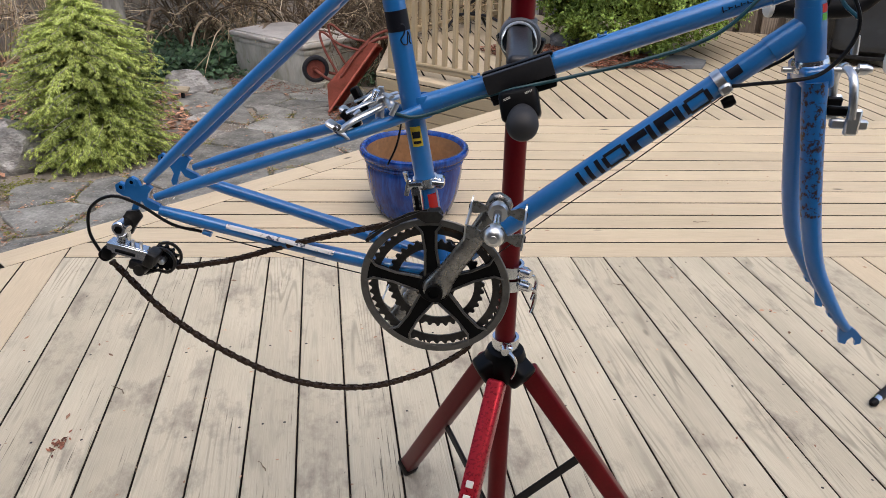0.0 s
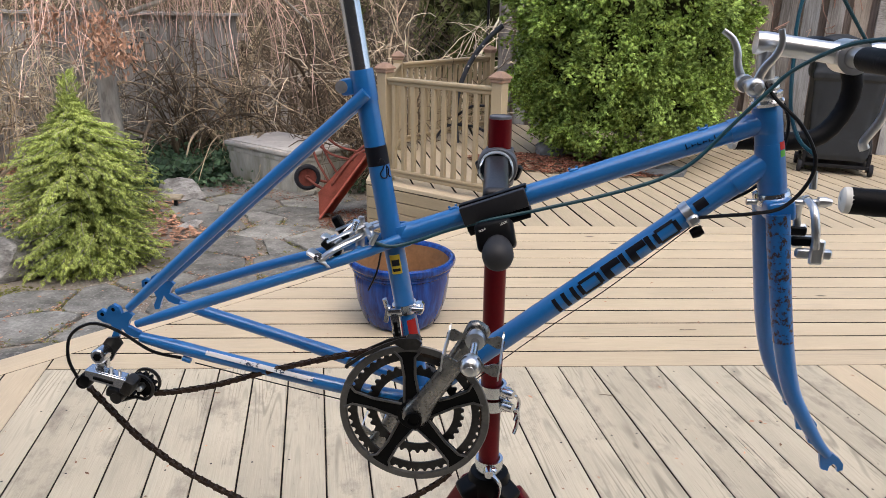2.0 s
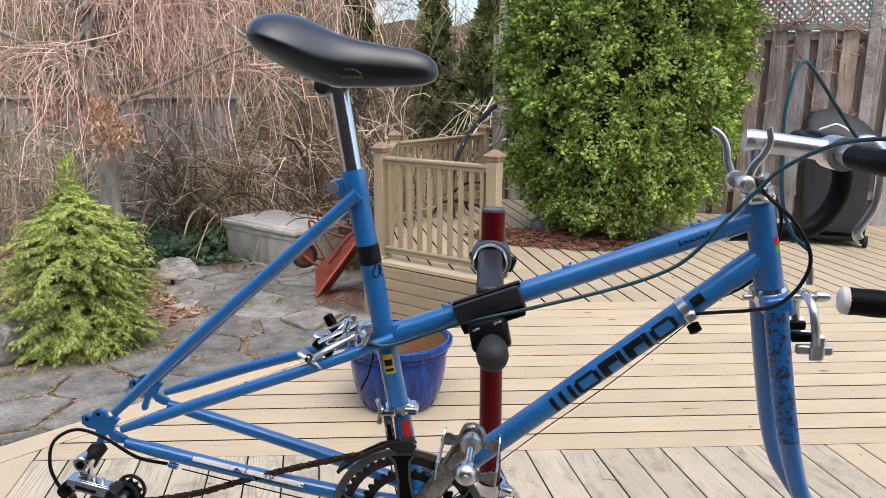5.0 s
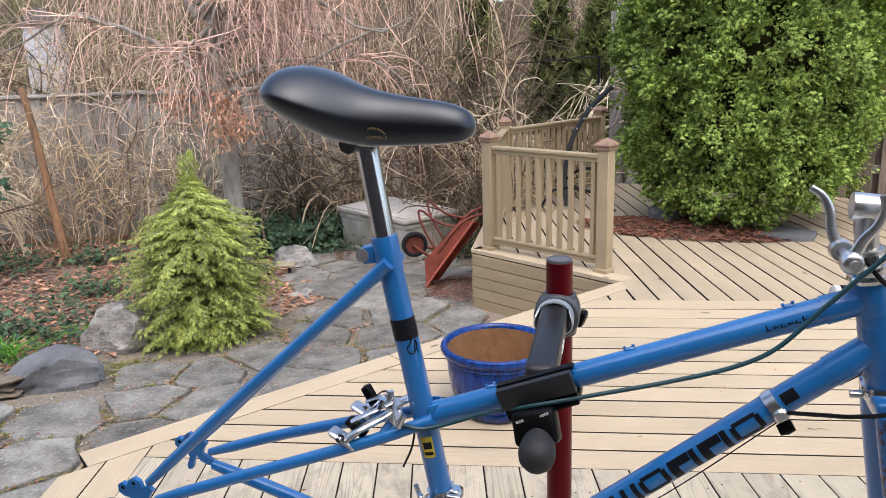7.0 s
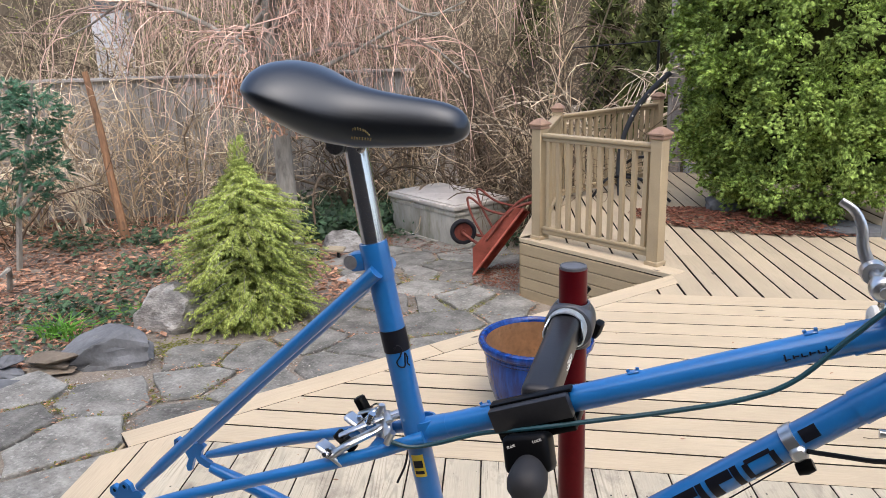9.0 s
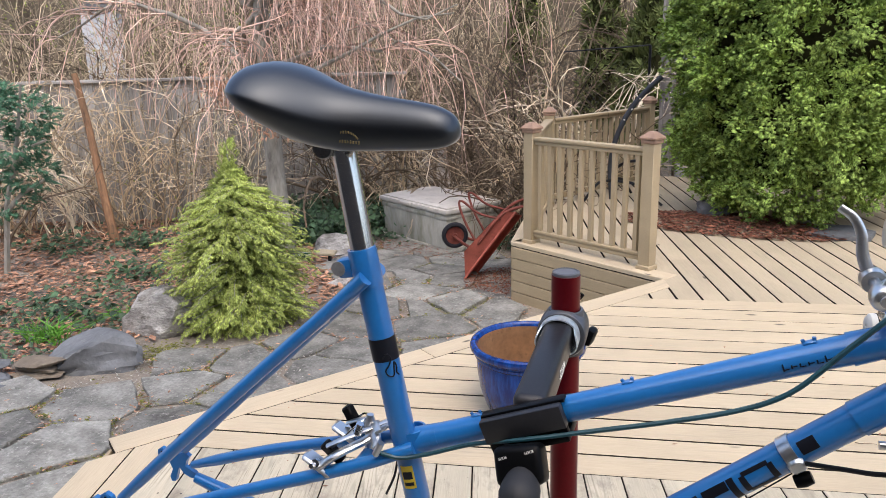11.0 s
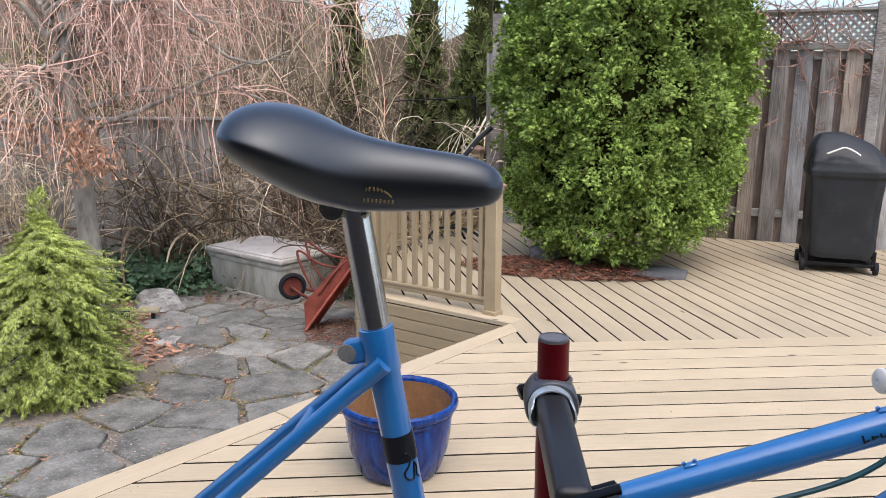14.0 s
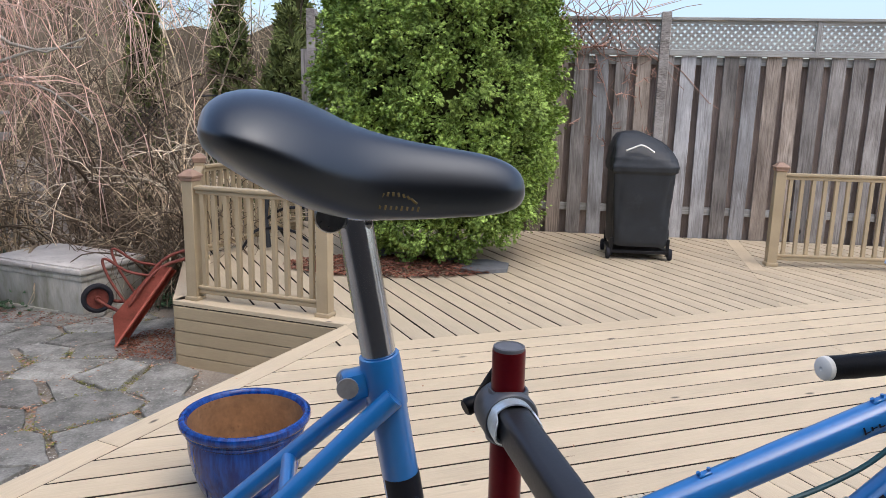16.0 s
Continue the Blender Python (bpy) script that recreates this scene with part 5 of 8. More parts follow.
crank_ang = math.degrees(math.atan2(CRANK_DIR.z, CRANK_DIR.x))
bm = B()
for k in range(5):
    a = crank_ang + 36 + 72 * k
    prism(bm, [(0.016, -0.013), (0.06, -0.0085), (0.088, -0.011), (0.0995, -0.019), (0.0995, 0.019), (0.088, 0.011), (0.06, 0.0085), (0.016, 0.013)], RP @ pose(0, 0, 0.003, 0, 0, a), 0.006)
lathe(bm, [(0.010, -0.008), (0.027, -0.008), (0.029, 0.002), (0.022, 0.008), (0.010, 0.008)], RP, 30, True)
spider = part("spider", bm, M_BLACK, crankset, "black five-arm spider")
bm = B()
for k in range(5):
    a = crank_ang + 36 + 72 * k
    for e in (-1, 1):
        tube(bm, [RP @ pose(0, 0, 0.0062, 0, 0, a) @ Vector(p) for p in ((0.02, 0.0115 * e, 0), (0.06, 0.0078 * e, 0), (0.088, 0.010 * e, 0), (0.0985, 0.0185 * e, 0))], 0.0020, 6)
part("spider_edge", bm, M_GUARD, spider)


def crank(name, s, way, parent):
    a = BB + Vector((0, 0.064 * s, 0))
    b = BB + way * 0.168 + Vector((0, 0.083 * s, 0))
    bm = B()
    pts = smoothed([a - way * 0.012, a + way * 0.02, a.lerp(b, 0.5) + Vector((0, 0.004 * s, 0)), b - way * 0.01, b + way * 0.014], 4)
    tube(bm, pts, [0.0075, 0.0108, 0.0118, 0.0112, 0.0102, 0.0093, 0.0087, 0.0084, 0.0082, 0.008, 0.008, 0.0083, 0.0088, 0.0096, 0.0098, 0.009, 0.0055], 20, 1.72)
    ob = part(name, bm, M_CRANK, parent, "scuffed grey alloy crank arm")
    bm = B()
    lathe(bm, [(0.0, 0.0), (0.0125, 0.0), (0.0125, 0.006), (0.008, 0.0065), (0.0072, 0.003), (0.0, 0.003)], Matrix.Translation(a + Vector((0, 0.0085 * s, 0))) @ pose(0, 0, 0, -90 * s, 0, 0), 22)
    part("dust_cap", bm, M_BLACK, ob)
    bm = B()
    for k in (-1, 1):
        off = way.cross(Vector((0, 1, 0))) * 0.0075 * k
        tube(bm, [a + way * 0.03 + off + Vector((0, 0.0100 * s, 0)), a.lerp(b, 0.5) + off * 0.9 + Vector((0, 0.0095 * s, 0)), b - way * 0.03 + off * 0.8 + Vector((0, 0.0062 * s, 0))], 0.0014, 6)
    part("crank_ridge", bm, M_CRANK, ob)
    return b


def pedal(b, s, tilt):
    """A quill pedal: spindle, end caps and a pressed steel cage."""
    ob = part("pedal", tube(B(), [b, b + Vector((0, 0.03 * s, 0)), b + Vector((0, 0.06 * s, 0)), b + Vector((0, 0.095 * s, 0))], [0.0075, 0.0058, 0.0056, 0.0070], 16), M_CHROME, bike, "worn quill pedal with a pressed steel cage")
    for at, r in ((0.098, 0.0135), (0.022, 0.0135)):
        bm = B()
        lathe(bm, [(0.0, -0.010), (r * 0.9, -0.010), (r, -0.004), (r * 0.95, 0.004), (r * 0.75, 0.009), (r * 0.35, 0.0115), (0.0, 0.012)], Matrix.Translation(b + Vector((0, at * s, 0))) @ pose(0, 0, 0, -90 * s if at > 0.05 else 90 * s, 0, 0), 22)
        cap = part("spindle_cap", bm, M_ALLOY, ob, "dull chromed bearing cap")
        bm = B()
        lathe(bm, [(0.0, 0.0), (0.005, 0.0), (0.005, 0.002), (0.0, 0.0022)], Matrix.Translation(b + Vector((0, (at + 0.0112 * (1 if at > 0.05 else -1)) * s, 0))) @ pose(0, 0, 0, -90 * s if at > 0.05 else 90 * s, 0, 0), 12)
        part("cap_boss", bm, M_ALLOY, cap)
    m = Matrix.Translation(b + Vector((0, 0.058 * s, 0))) @ pose(0, 0, 0, 0, tilt, 0)
    for e in (-1, 1):
        bm = B()
        prism(bm, [(-0.046, -0.011), (-0.034, -0.012), (-0.028, -0.009), (0.028, -0.009), (0.034, -0.012), (0.046, -0.011), (0.046, 0.012), (0.034, 0.014), (0.030, 0.010), (0.018, 0.013), (0.008, 0.010), (-0.008, 0.010), (-0.018, 0.013), (-0.030, 0.010), (-0.034, 0.014), (-0.046, 0.012)], m @ pose(0.0345 * e, 0, 0, 90, 0, 90), 0.002)
        part("cage_plate", bm, M_ALLOY, ob, "toothed steel cage plate")
    for y in (-0.040, 0.038):
        bm = B()
        outline = [(-0.0345, -0.008), (-0.028, -0.009), (-0.016, -0.004), (-0.008, -0.0125), (0.008, -0.0125), (0.016, -0.004), (0.028, -0.009), (0.0345, -0.008), (0.0345, 0.007), (0.028, 0.008), (0.016, 0.003), (0.008, 0.0115), (-0.008, 0.0115), (-0.016, 0.003), (-0.028, 0.008), (-0.0345, 0.007)]
        prism(bm, outline, m @ pose(0, y, 0, 90, 0, 0), 0.0022)
        part("cage_bridge", bm, M_CRANK, ob, "scalloped cage end plate")
    for e in (-1, 1):
        for y in (-0.036, 0.034):
            bm = B()
            tube(bm, [m @ Vector((0.0345 * e, y, 0.0)), m @ Vector((0.0375 * e, y, 0.0))], 0.0042, 10)
            part("rivet", bm, M_STEEL, ob)


tip = crank("crank_arm", -1, CRANK_DIR, bike)
pedal(tip, -1, 6)
tip = crank("crank_arm", 1, -CRANK_DIR, bike)
pedal(tip, 1, 20)

# front derailleur
FD = BB.lerp(ST, 0.0) + SEAT_DIR * 0.142
bm = B()
lathe(bm, [(0.0145, -0.007), (0.0175, -0.007), (0.0175, 0.007), (0.0145, 0.007)], axis(FD, FD + SEAT_DIR), 24, True)
block(bm, (0.014, 0.02, 0.016), Matrix.Translation(FD + Vector((0.020, 0, 0.0))), 0.003)
block(bm, (0.013, 0.024, 0.042), Matrix.Translation(FD + Vector((-0.006, -0.028, -0.014))) @ pose(0, 0, 0, 0, -8, 0), 0.002, 2)
block(bm, (0.019, 0.008, 0.010), Matrix.Translation(FD + Vector((-0.008, -0.036, 0.006))) @ pose(0, 0, 0, 0, -8, 0), 0.002, 2)
tube(bm, [FD + Vector((0.012, -0.014, 0.003)), FD + Vector((0.028, -0.014, 0.003))], 0.004, 10)
tube(bm, [FD + Vector((-0.018, -0.03, 0.012)), FD + Vector((-0.022, -0.03, -0.012))], 0.0035, 8)
fd = part("front_derailleur", bm, M_CHROME, bike, "alloy front derailleur with a dark cage")
# black strip laid on the body, standing for the shade in a slot
bm = B()
block(bm, (0.006, 0.0016, 0.022), Matrix.Translation(FD + Vector((-0.0055, -0.0405, -0.018))) @ pose(0, 0, 0, 0, -8, 0), 0.0005)
part("body_slot", bm, M_BLACK, fd)
bm = B()
tube(bm, [FD + Vector((-0.022, -0.022, 0.006)), FD + Vector((-0.025, -0.024, 0.020))], 0.0034, 8)
part("cable_anchor", bm, M_CHROME, fd)
bm = B()
prism(bm, [(-0.058, -0.938), (-0.034, -0.957), (-0.004, -0.974), (0.018, -0.984), (0.042, -0.9865), (0.050, -0.980), (0.044, -0.970), (0.026, -0.9685), (0.012, -0.9755), (-0.006, -0.9675), (-0.034, -0.951), (-0.055, -0.934)], pose(0, -0.064, 0, -90, 0, 0), 0.0025)
prism(bm, [(-0.057, -0.938), (-0.033, -0.957), (0.0, -0.975), (0.042, -0.986), (0.048, -0.977), (0.012, -0.971), (-0.033, -0.949)], pose(0, -0.048, 0, -90, 0, 0), 0.0025)
tube(bm, [(-0.056, -0.066, 0.936), (-0.056, -0.046, 0.936)], 0.003, 8)
block(bm, (0.02, 0.018, 0.008), pose(0.036, -0.056, 0.981), 0.002)
part("cage", bm, M_GREY_METAL, fd)

# rear derailleur
bm = B()
prism(bm, [(-0.402, -0.958), (-0.385, -0.960), (-0.380, -0.950), (-0.392, -0.935), (-0.400, -0.922), (-0.414, -0.922), (-0.418, -0.934), (-0.410, -0.948)], pose(0, -0.074, 0, -90, 0, 0), 0.005)
rd = part("rear_derailleur", bm, M_GREY_METAL, bike, "chromed rear derailleur with black pulleys")
bm = B()
lathe(bm, [(0.0, -0.012), (0.0105, -0.012), (0.0115, -0.004), (0.0115, 0.01), (0.0095, 0.012), (0.0, 0.012)], pose(-0.406, -0.086, 0.938, 90, 0, 0), 22)
block(bm, (0.016, 0.02, 0.030), pose(-0.408, -0.084, 0.922, 0, 12, 0), 0.005, 2)
pivot = part("pivot", bm, M_CHROME, rd)
bm = B()
lathe(bm, [(0.0, 0.0), (0.006, 0.0), (0.006, 0.0012), (0.0, 0.0012)], pose(-0.406, -0.098, 0.938, 90, 0, 0), 6)
part("pivot_bolt", bm, M_BLACK, pivot)
bm = B()
block(bm, (0.060, 0.007, 0.016), pose(-0.396, -0.101, 0.907, 0, 12, 0), 0.0012)
block(bm, (0.056, 0.007, 0.010), pose(-0.394, -0.086, 0.897, 0, 12, 0), 0.0012)
block(bm, (0.056, 0.016, 0.003), pose(-0.396, -0.093, 0.914, 0, 12, 0), 0.001)
plates = part("parallelogram", bm, M_CHROME, rd, "chromed parallelogram plates")
# black strip on the outer plate in place of a slot's dark recess
bm = B()
block(bm, (0.030, 0.002, 0.005), pose(-0.398, -0.1048, 0.906, 0, 12, 0), 0.0008)
part("plate_slot", bm, M_BLACK, plates)
bm = B()
block(bm, (0.016, 0.028, 0.020), pose(-0.427, -0.092, 0.902, 0, 20, 0), 0.004, 2)
lathe(bm, [(0.0, -0.012), (0.009, -0.012), (0.0105, 0.0), (0.009, 0.010), (0.0, 0.010)], pose(-0.434, -0.090, 0.896, 90, 0, 0), 18)
part("knuckle", bm, M_BLACK, rd, "black outer knuckle")
bm = B()
block(bm, (0.017, 0.028, 0.024), pose(-0.366, -0.091, 0.895, 0, 25, 0), 0.004, 2)
block(bm, (0.022, 0.026, 0.014), pose(-0.388, -0.090, 0.884, 0, 12, 0), 0.004, 2)
lathe(bm, [(0.0, -0.012), (0.0085, -0.012), (0.0095, 0.0), (0.0085, 0.010), (0.0, 0.010)], pose(-0.383, -0.094, 0.878, 90, 0, 0), 18)
part("knuckle", bm, M_GREY_METAL, rd, "dark inner knuckle")
bm = B()
for x, z in ((-0.377, 0.917), (-0.389, 0.920)):
    tube(bm, [(x, -0.096, z - 0.006), (x + 0.002, -0.098, z + 0.004)], 0.0024, 8)
part("limit_screw", bm, M_ALLOY, rd)
for px, pz, r in ((-0.359, 0.884, 0.0205), (-0.391, 0.872, 0.0175)):
    bm = B()
    toothed(bm, 0.005, r * 0.8, r, 11, 0.007, pose(px, -0.068, pz, 90, 0, 0))
    pul = part("pulley", bm, M_BLACK, rd)
    bm = B()
    lathe(bm, [(0.0, -0.009), (0.0055, -0.009), (0.0055, 0.010), (0.0035, 0.012), (0.0, 0.012)], pose(px, -0.072, pz, 90, 0, 0), 6)
    part("pulley_bolt", bm, M_ALLOY, pul)
for y, mt in ((-0.078, M_GREY_METAL), (-0.058, M_GREY_METAL)):
    bm = B()
    loop = [(-0.359 + 0.0195 * math.cos(radians(a)), y, 0.884 + 0.0195 * math.sin(radians(a))) for a in range(-75, 150, 20)] + [(-0.372, y, 0.886)] + [(-0.391 + 0.012 * math.cos(radians(a)), y, 0.872 + 0.012 * math.sin(radians(a))) for a in range(110, 290, 20)] + [(-0.368, y, 0.868)]
    tube(bm, loop + [loop[0]], 0.0026, 6)
    part("cage_plate", bm, mt, rd)

# chain: a sagging loop of links
chain = part("chain", B(), M_CHAIN, bike, "rusty brown drive chain hanging slack")


def chain_run(pts):
    fine = smoothed(pts, 14)
    cum = [0.0]
    for a, b in zip(fine, fine[1:]):
        cum.append(cum[-1] + (b - a).length)
    L, pins, s, j = cum[-1], [], 0.0, 0
    while s <= L:
        while cum[j + 1] < s and j < len(cum) - 2:
            j += 1
        t = (s - cum[j]) / max(1e-9, cum[j + 1] - cum[j])
        pins.append(fine[j].lerp(fine[j + 1], t))
        s += 0.0127
    return pins


bm = B()
for run in ([(-0.356, -0.062, 0.868), (-0.33, -0.061, 0.869), (-0.256, -0.059, 0.886), (-0.168, -0.057, 0.917), (-0.06, -0.055, 0.949), (-0.004, -0.0545, 0.962), (0.04, -0.054, 0.9625)], [(-0.448, -0.062, 0.866), (-0.376, -0.060, 0.783), (-0.292, -0.058, 0.722), (-0.185, -0.056, 0.677), (-0.076, -0.054, 0.675), (0.013, -0.052, 0.708), (0.076, -0.052, 0.752), (0.104, -0.053, 0.79)], [(0.040, -0.054, 0.9625), (0.09, -0.054, 0.948), (0.125, -0.054, 0.912), (0.136, -0.054, 0.862), (0.128, -0.054, 0.822), (0.104, -0.053, 0.79)]):
    pins = chain_run(run)
    for i, (a, b) in enumerate(zip(pins, pins[1:])):
        d = (b - a).normalized()
        sd = Vector((0, 1, 0))
        R = Matrix((d, sd, d.cross(sd))).transposed().to_4x4()
        w = 0.0036 if i % 2 else 0.0024
        for e in (-1, 1):
            prism(bm, [(-0.0095, 0.0), (-0.0078, -0.0038), (-0.003, -0.0029), (0.003, -0.0029), (0.0078, -0.0038), (0.0095, 0.0), (0.0078, 0.0038), (0.003, 0.0029), (-0.003, 0.0029), (-0.0078, 0.0038)], Matrix.Translation((a + b) / 2 + sd * w * e) @ R @ pose(0, 0, 0, 90, 0, 0), 0.0011)
        tube(bm, [a - sd * 0.0044, a + sd * 0.0044], 0.0036, 6)
old = chain.data
chain.data = mesh_of("chain", bm, M_CHAIN)
bpy.data.meshes.remove(old)

# brakes
RB = Vector((-0.054, 0, 1.090))
bm = B()
for e, z in ((-1, 0.0), (1, 0.006)):
    tube(bm, smoothed([RB + Vector((-0.042, 0.040 * e, -0.008)), RB + Vector((-0.022, 0.036 * e, 0.008)), RB + Vector((0.006, 0.012 * e, 0.020 + z)), RB + Vector((0.018, -0.012 * e, 0.026 + z)), RB + Vector((0.030, -0.034 * e, 0.026))], 5), [0.0078] * 12 + [0.0060] * 9, 12, 0.6)
tube(bm, [RB + Vector((0.004, 0, 0.0)), RB + Vector((0.006, 0, 0.036)), RB + Vector((0.007, 0, 0.046))], [0.0065, 0.006, 0.004], 12)
tube(bm, [RB + Vector((0.028, -0.036, 0.018)), RB + Vector((0.036, -0.036, 0.034))], 0.004, 10)
rear_brake = part("rear_brake", bm, M_ALLOY, bike, "polished side-pull rear brake caliper")
for e, dz, dy in ((1, 0.012, -0.004), (-1, 0.010, -0.006)):
    bm = B()
    tube(bm, smoothed([RB + Vector((-0.034, 0.026 * e + dy, 0.006 + dz)), RB + Vector((-0.014, 0.020 * e + dy, 0.016 + dz)), RB + Vector((0.010, 0.004 * e + dy, 0.024 + dz)), RB + Vector((0.026, -0.018 * e + dy, 0.026 + dz))], 5), [0.0052] * 8 + [0.0044] * 8, 8, 0.45)
    part("caliper_arm", bm, M_ALLOY, rear_brake, "flat polished caliper arm")
bm = B()
for k in range(5):
    lathe(bm, [(0.0, 0.0), (0.0044, 0.0), (0.0052, 0.0012), (0.0044, 0.0026), (0.0, 0.0026)], axis(RB + Vector((0.002 + 0.001 * k, -0.026, 0.034 + 0.0028 * k)), RB + Vector((0.012, -0.026, 0.062))), 10)
part("barrel_adjuster", bm, M_CHROME, rear_brake)
bm = B()
tube(bm, smoothed([RB + Vector((-0.030, -0.030, 0.012)), RB + Vector((-0.012, -0.020, 0.030)), RB + Vector((0.002, 0.0, 0.042)), RB + Vector((-0.012, 0.020, 0.034)), RB + Vector((-0.030, 0.030, 0.016))], 6), 0.0013, 6)
part("return_spring", bm, M_CHROME, rear_brake)
bm = B()
block(bm, (0.012, 0.013, 0.036), Matrix.Translation(RB + Vector((-0.030, 0.028, 0.020))) @ pose(0, 0, 0, 0, -28, 0), 0.002)
part("brake_pad", bm, M_BLACK, rear_brake)
bm = B()
block(bm, (0.012, 0.012, 0.030), Matrix.Translation(RB + Vector((-0.030, -0.026, 0.006))) @ pose(0, 0, 0, 0, -50, 0), 0.002)
part("brake_pad", bm, M_BLACK, rear_brake)
for e in (-1, 1):
    bm = B()
    block(bm, (0.007, 0.022, 0.040), Matrix.Translation(RB + Vector((-0.044, 0.036 * e, -0.006))) @ pose(0, 0, 0, 0, -58, 0), 0.003)
    part("pad_holder", bm, M_ALLOY, rear_brake)
    bm = B()
    lathe(bm, [(0.0, 0.0), (0.0065, 0.0), (0.0065, 0.005), (0.003, 0.006), (0.003, 0.012), (0.0, 0.012)], axis(RB + Vector((-0.044, 0.040 * e, -0.004)), RB + Vector((-0.05, 0.09 * e, 0.01))), 8)
    part("pad_nut", bm, M_CHROME, rear_brake)
FB = FC + Vector((0.034, 0, 0.006))
bm = B()
for e in (-1, 1):
    tube(bm, smoothed([FB + Vector((0.006, -0.004 * e, 0.004)), FB + Vector((0.008, 0.024 * e, -0.004)), FB + Vector((0.010, 0.036 * e, -0.026)), FB + Vector((0.014, 0.036 * e, -0.052))], 5), [0.0055] * 16, 10, 0.8)
    block(bm, (0.018, 0.006, 0.034), Matrix.Translation(FB + Vector((0.016, 0.036 * e, -0.056))), 0.003)
tube(bm, [FC + Vector((-0.034, 0, 0.002)), FB + Vector((0.02, 0, 0.0))], 0.004, 10)
lathe(bm, [(0.0, 0.0), (0.007, 0.0), (0.007, 0.008), (0.004, 0.016), (0.0, 0.016)], axis(FB + Vector((0.018, -0.006, 0.002)), FB + Vector((0.06, -0.010, 0.003))), 12)
tube(bm, [FB + Vector((0.0, -0.030, 0.024)), FB + Vector((-0.001, -0.030, 0.036)), FB + Vector((-0.001, -0.030, 0.046))], [0.0045, 0.0045, 0.003], 10)
front_brake = part("front_brake", bm, M_ALLOY, bike, "dull alloy side-pull front brake caliper")
for e in (-1, 1):
    bm = B()
    block(bm, (0.044, 0.009, 0.012), Matrix.Translation(FB + Vector((0.014, 0.030 * e, -0.060))), 0.002)
    part("pad_holder", bm, M_ALLOY, front_brake)
    bm = B()
    block(bm, (0.034, 0.008, 0.012), Matrix.Translation(FB + Vector((0.004, 0.024 * e, -0.046))), 0.002)
    part("brake_pad", bm, M_BLACK, front_brake)

# cable guides, clamp and cables
for s in (0.086, 0.244, 0.402):
    p = TT0 + TT_DIR * ((s - TT0.x) / TT_DIR.x)
    bm = B()
    for e in (-0.004, 0.004):
        tube(bm, [p + TT_DIR * e + TU * 0.0135, p + TT_DIR * e * 1.3 + TU * 0.0185], 0.0018, 8)
    block(bm, (0.012, 0.007, 0.003), Matrix.Translation(p + TU * 0.0146) @ JM, 0.001)
    part("cable_guide", bm, M_BLUE, bike)
DT_DIR = (DT1 - DT0).normalized()
CL = DT0 + DT_DIR * ((0.392 - DT0.x) / DT_DIR.x)
bm = B()
lathe(bm, [(0.0155, -0.006), (0.0175, -0.006), (0.0175, 0.006), (0.0155, 0.006)], axis(CL, CL + DT_DIR), 24, True)
block(bm, (0.016, 0.008, 0.014), Matrix.Translation(CL + Vector((0.004, -0.017, -0.004))) @ pose(0, 0, 0, 0, -40, 0), 0.003)
cc = part("cable_clamp", bm, M_ALLOY, bike, "alloy cable stop clamp")
bm = B()
lathe(bm, [(0.0, -0.008), (0.006, -0.008), (0.0075, 0.0), (0.006, 0.008), (0.0, 0.008)], Matrix.Translation(CL + Vector((0.012, -0.008, -0.022))) @ pose(0, 0, 0, 0, 60, 0), 14)
part("adjuster", bm, M_BLACK, cc)


def cable(pts, r, material, label):
    bm = B()
    tube(bm, smoothed(pts, 8), r, 8)
    part("cable", bm, material, bike, label)


cable([(0.403, -0.018, 1.164), (0.432, -0.035, 1.173), (0.458, -0.047, 1.180), (0.491, -0.052, 1.191), (0.516, -0.050, 1.221), (0.520, -0.050, 1.254), (0.498, -0.048, 1.292), (0.468, -0.038, 1.320), (0.455, -0.030, 1.338)], 0.0024, M_CABLE, "black gear cable housing")
cable([(0.40, 0.014, 1.162), (0.45, 0.024, 1.180), (0.485, 0.026, 1.205), (0.506, 0.026, 1.25), (0.506, 0.026, 1.29), (0.485, 0.022, 1.325)], 0.0024, M_CABLE, "black gear cable housing")
cable([(0.672, -0.200, 1.372), (0.64, -0.17, 1.392), (0.60, -0.14, 1.397), (0.554, -0.11, 1.394), (0.519, -0.08, 1.384), (0.480, -0.052, 1.356), (0.457, -0.040, 1.328), (0.422, -0.032, 1.284), (0.385, -0.026, 1.238), (0.345, -0.022, 1.212), (0.28, -0.020, 1.188), (0.20, -0.024, 1.166), (0.136, -0.030, 1.150), (0.08, -0.020, 1.130), (0.03, -0.021, 1.110), (0.0, -0.028, 1.104), (-0.022, -0.034, 1.110)], 0.0025, M_TEAL_DARK, "dark teal brake cable housing")
cable([(0.672, 0.200, 1.365), (0.652, 0.198, 1.380), (0.608, 0.168, 1.425), (0.566, 0.135, 1.466), (0.546, 0.12, 1.479), (0.531, 0.105, 1.462), (0.517, 0.085, 1.412), (0.514, 0.065, 1.35), (0.512, 0.04, 1.30), (0.514, 0.0, 1.268), (0.527, -0.030, 1.252)], 0.0026, M_TEAL, "teal front brake cable housing looped up")
cable([(-0.02, 0.018, 1.10), (-0.03, 0.024, 1.05), (-0.045, 0.028, 1.015)], 0.0015, M_CABLE, "loose black cable end")
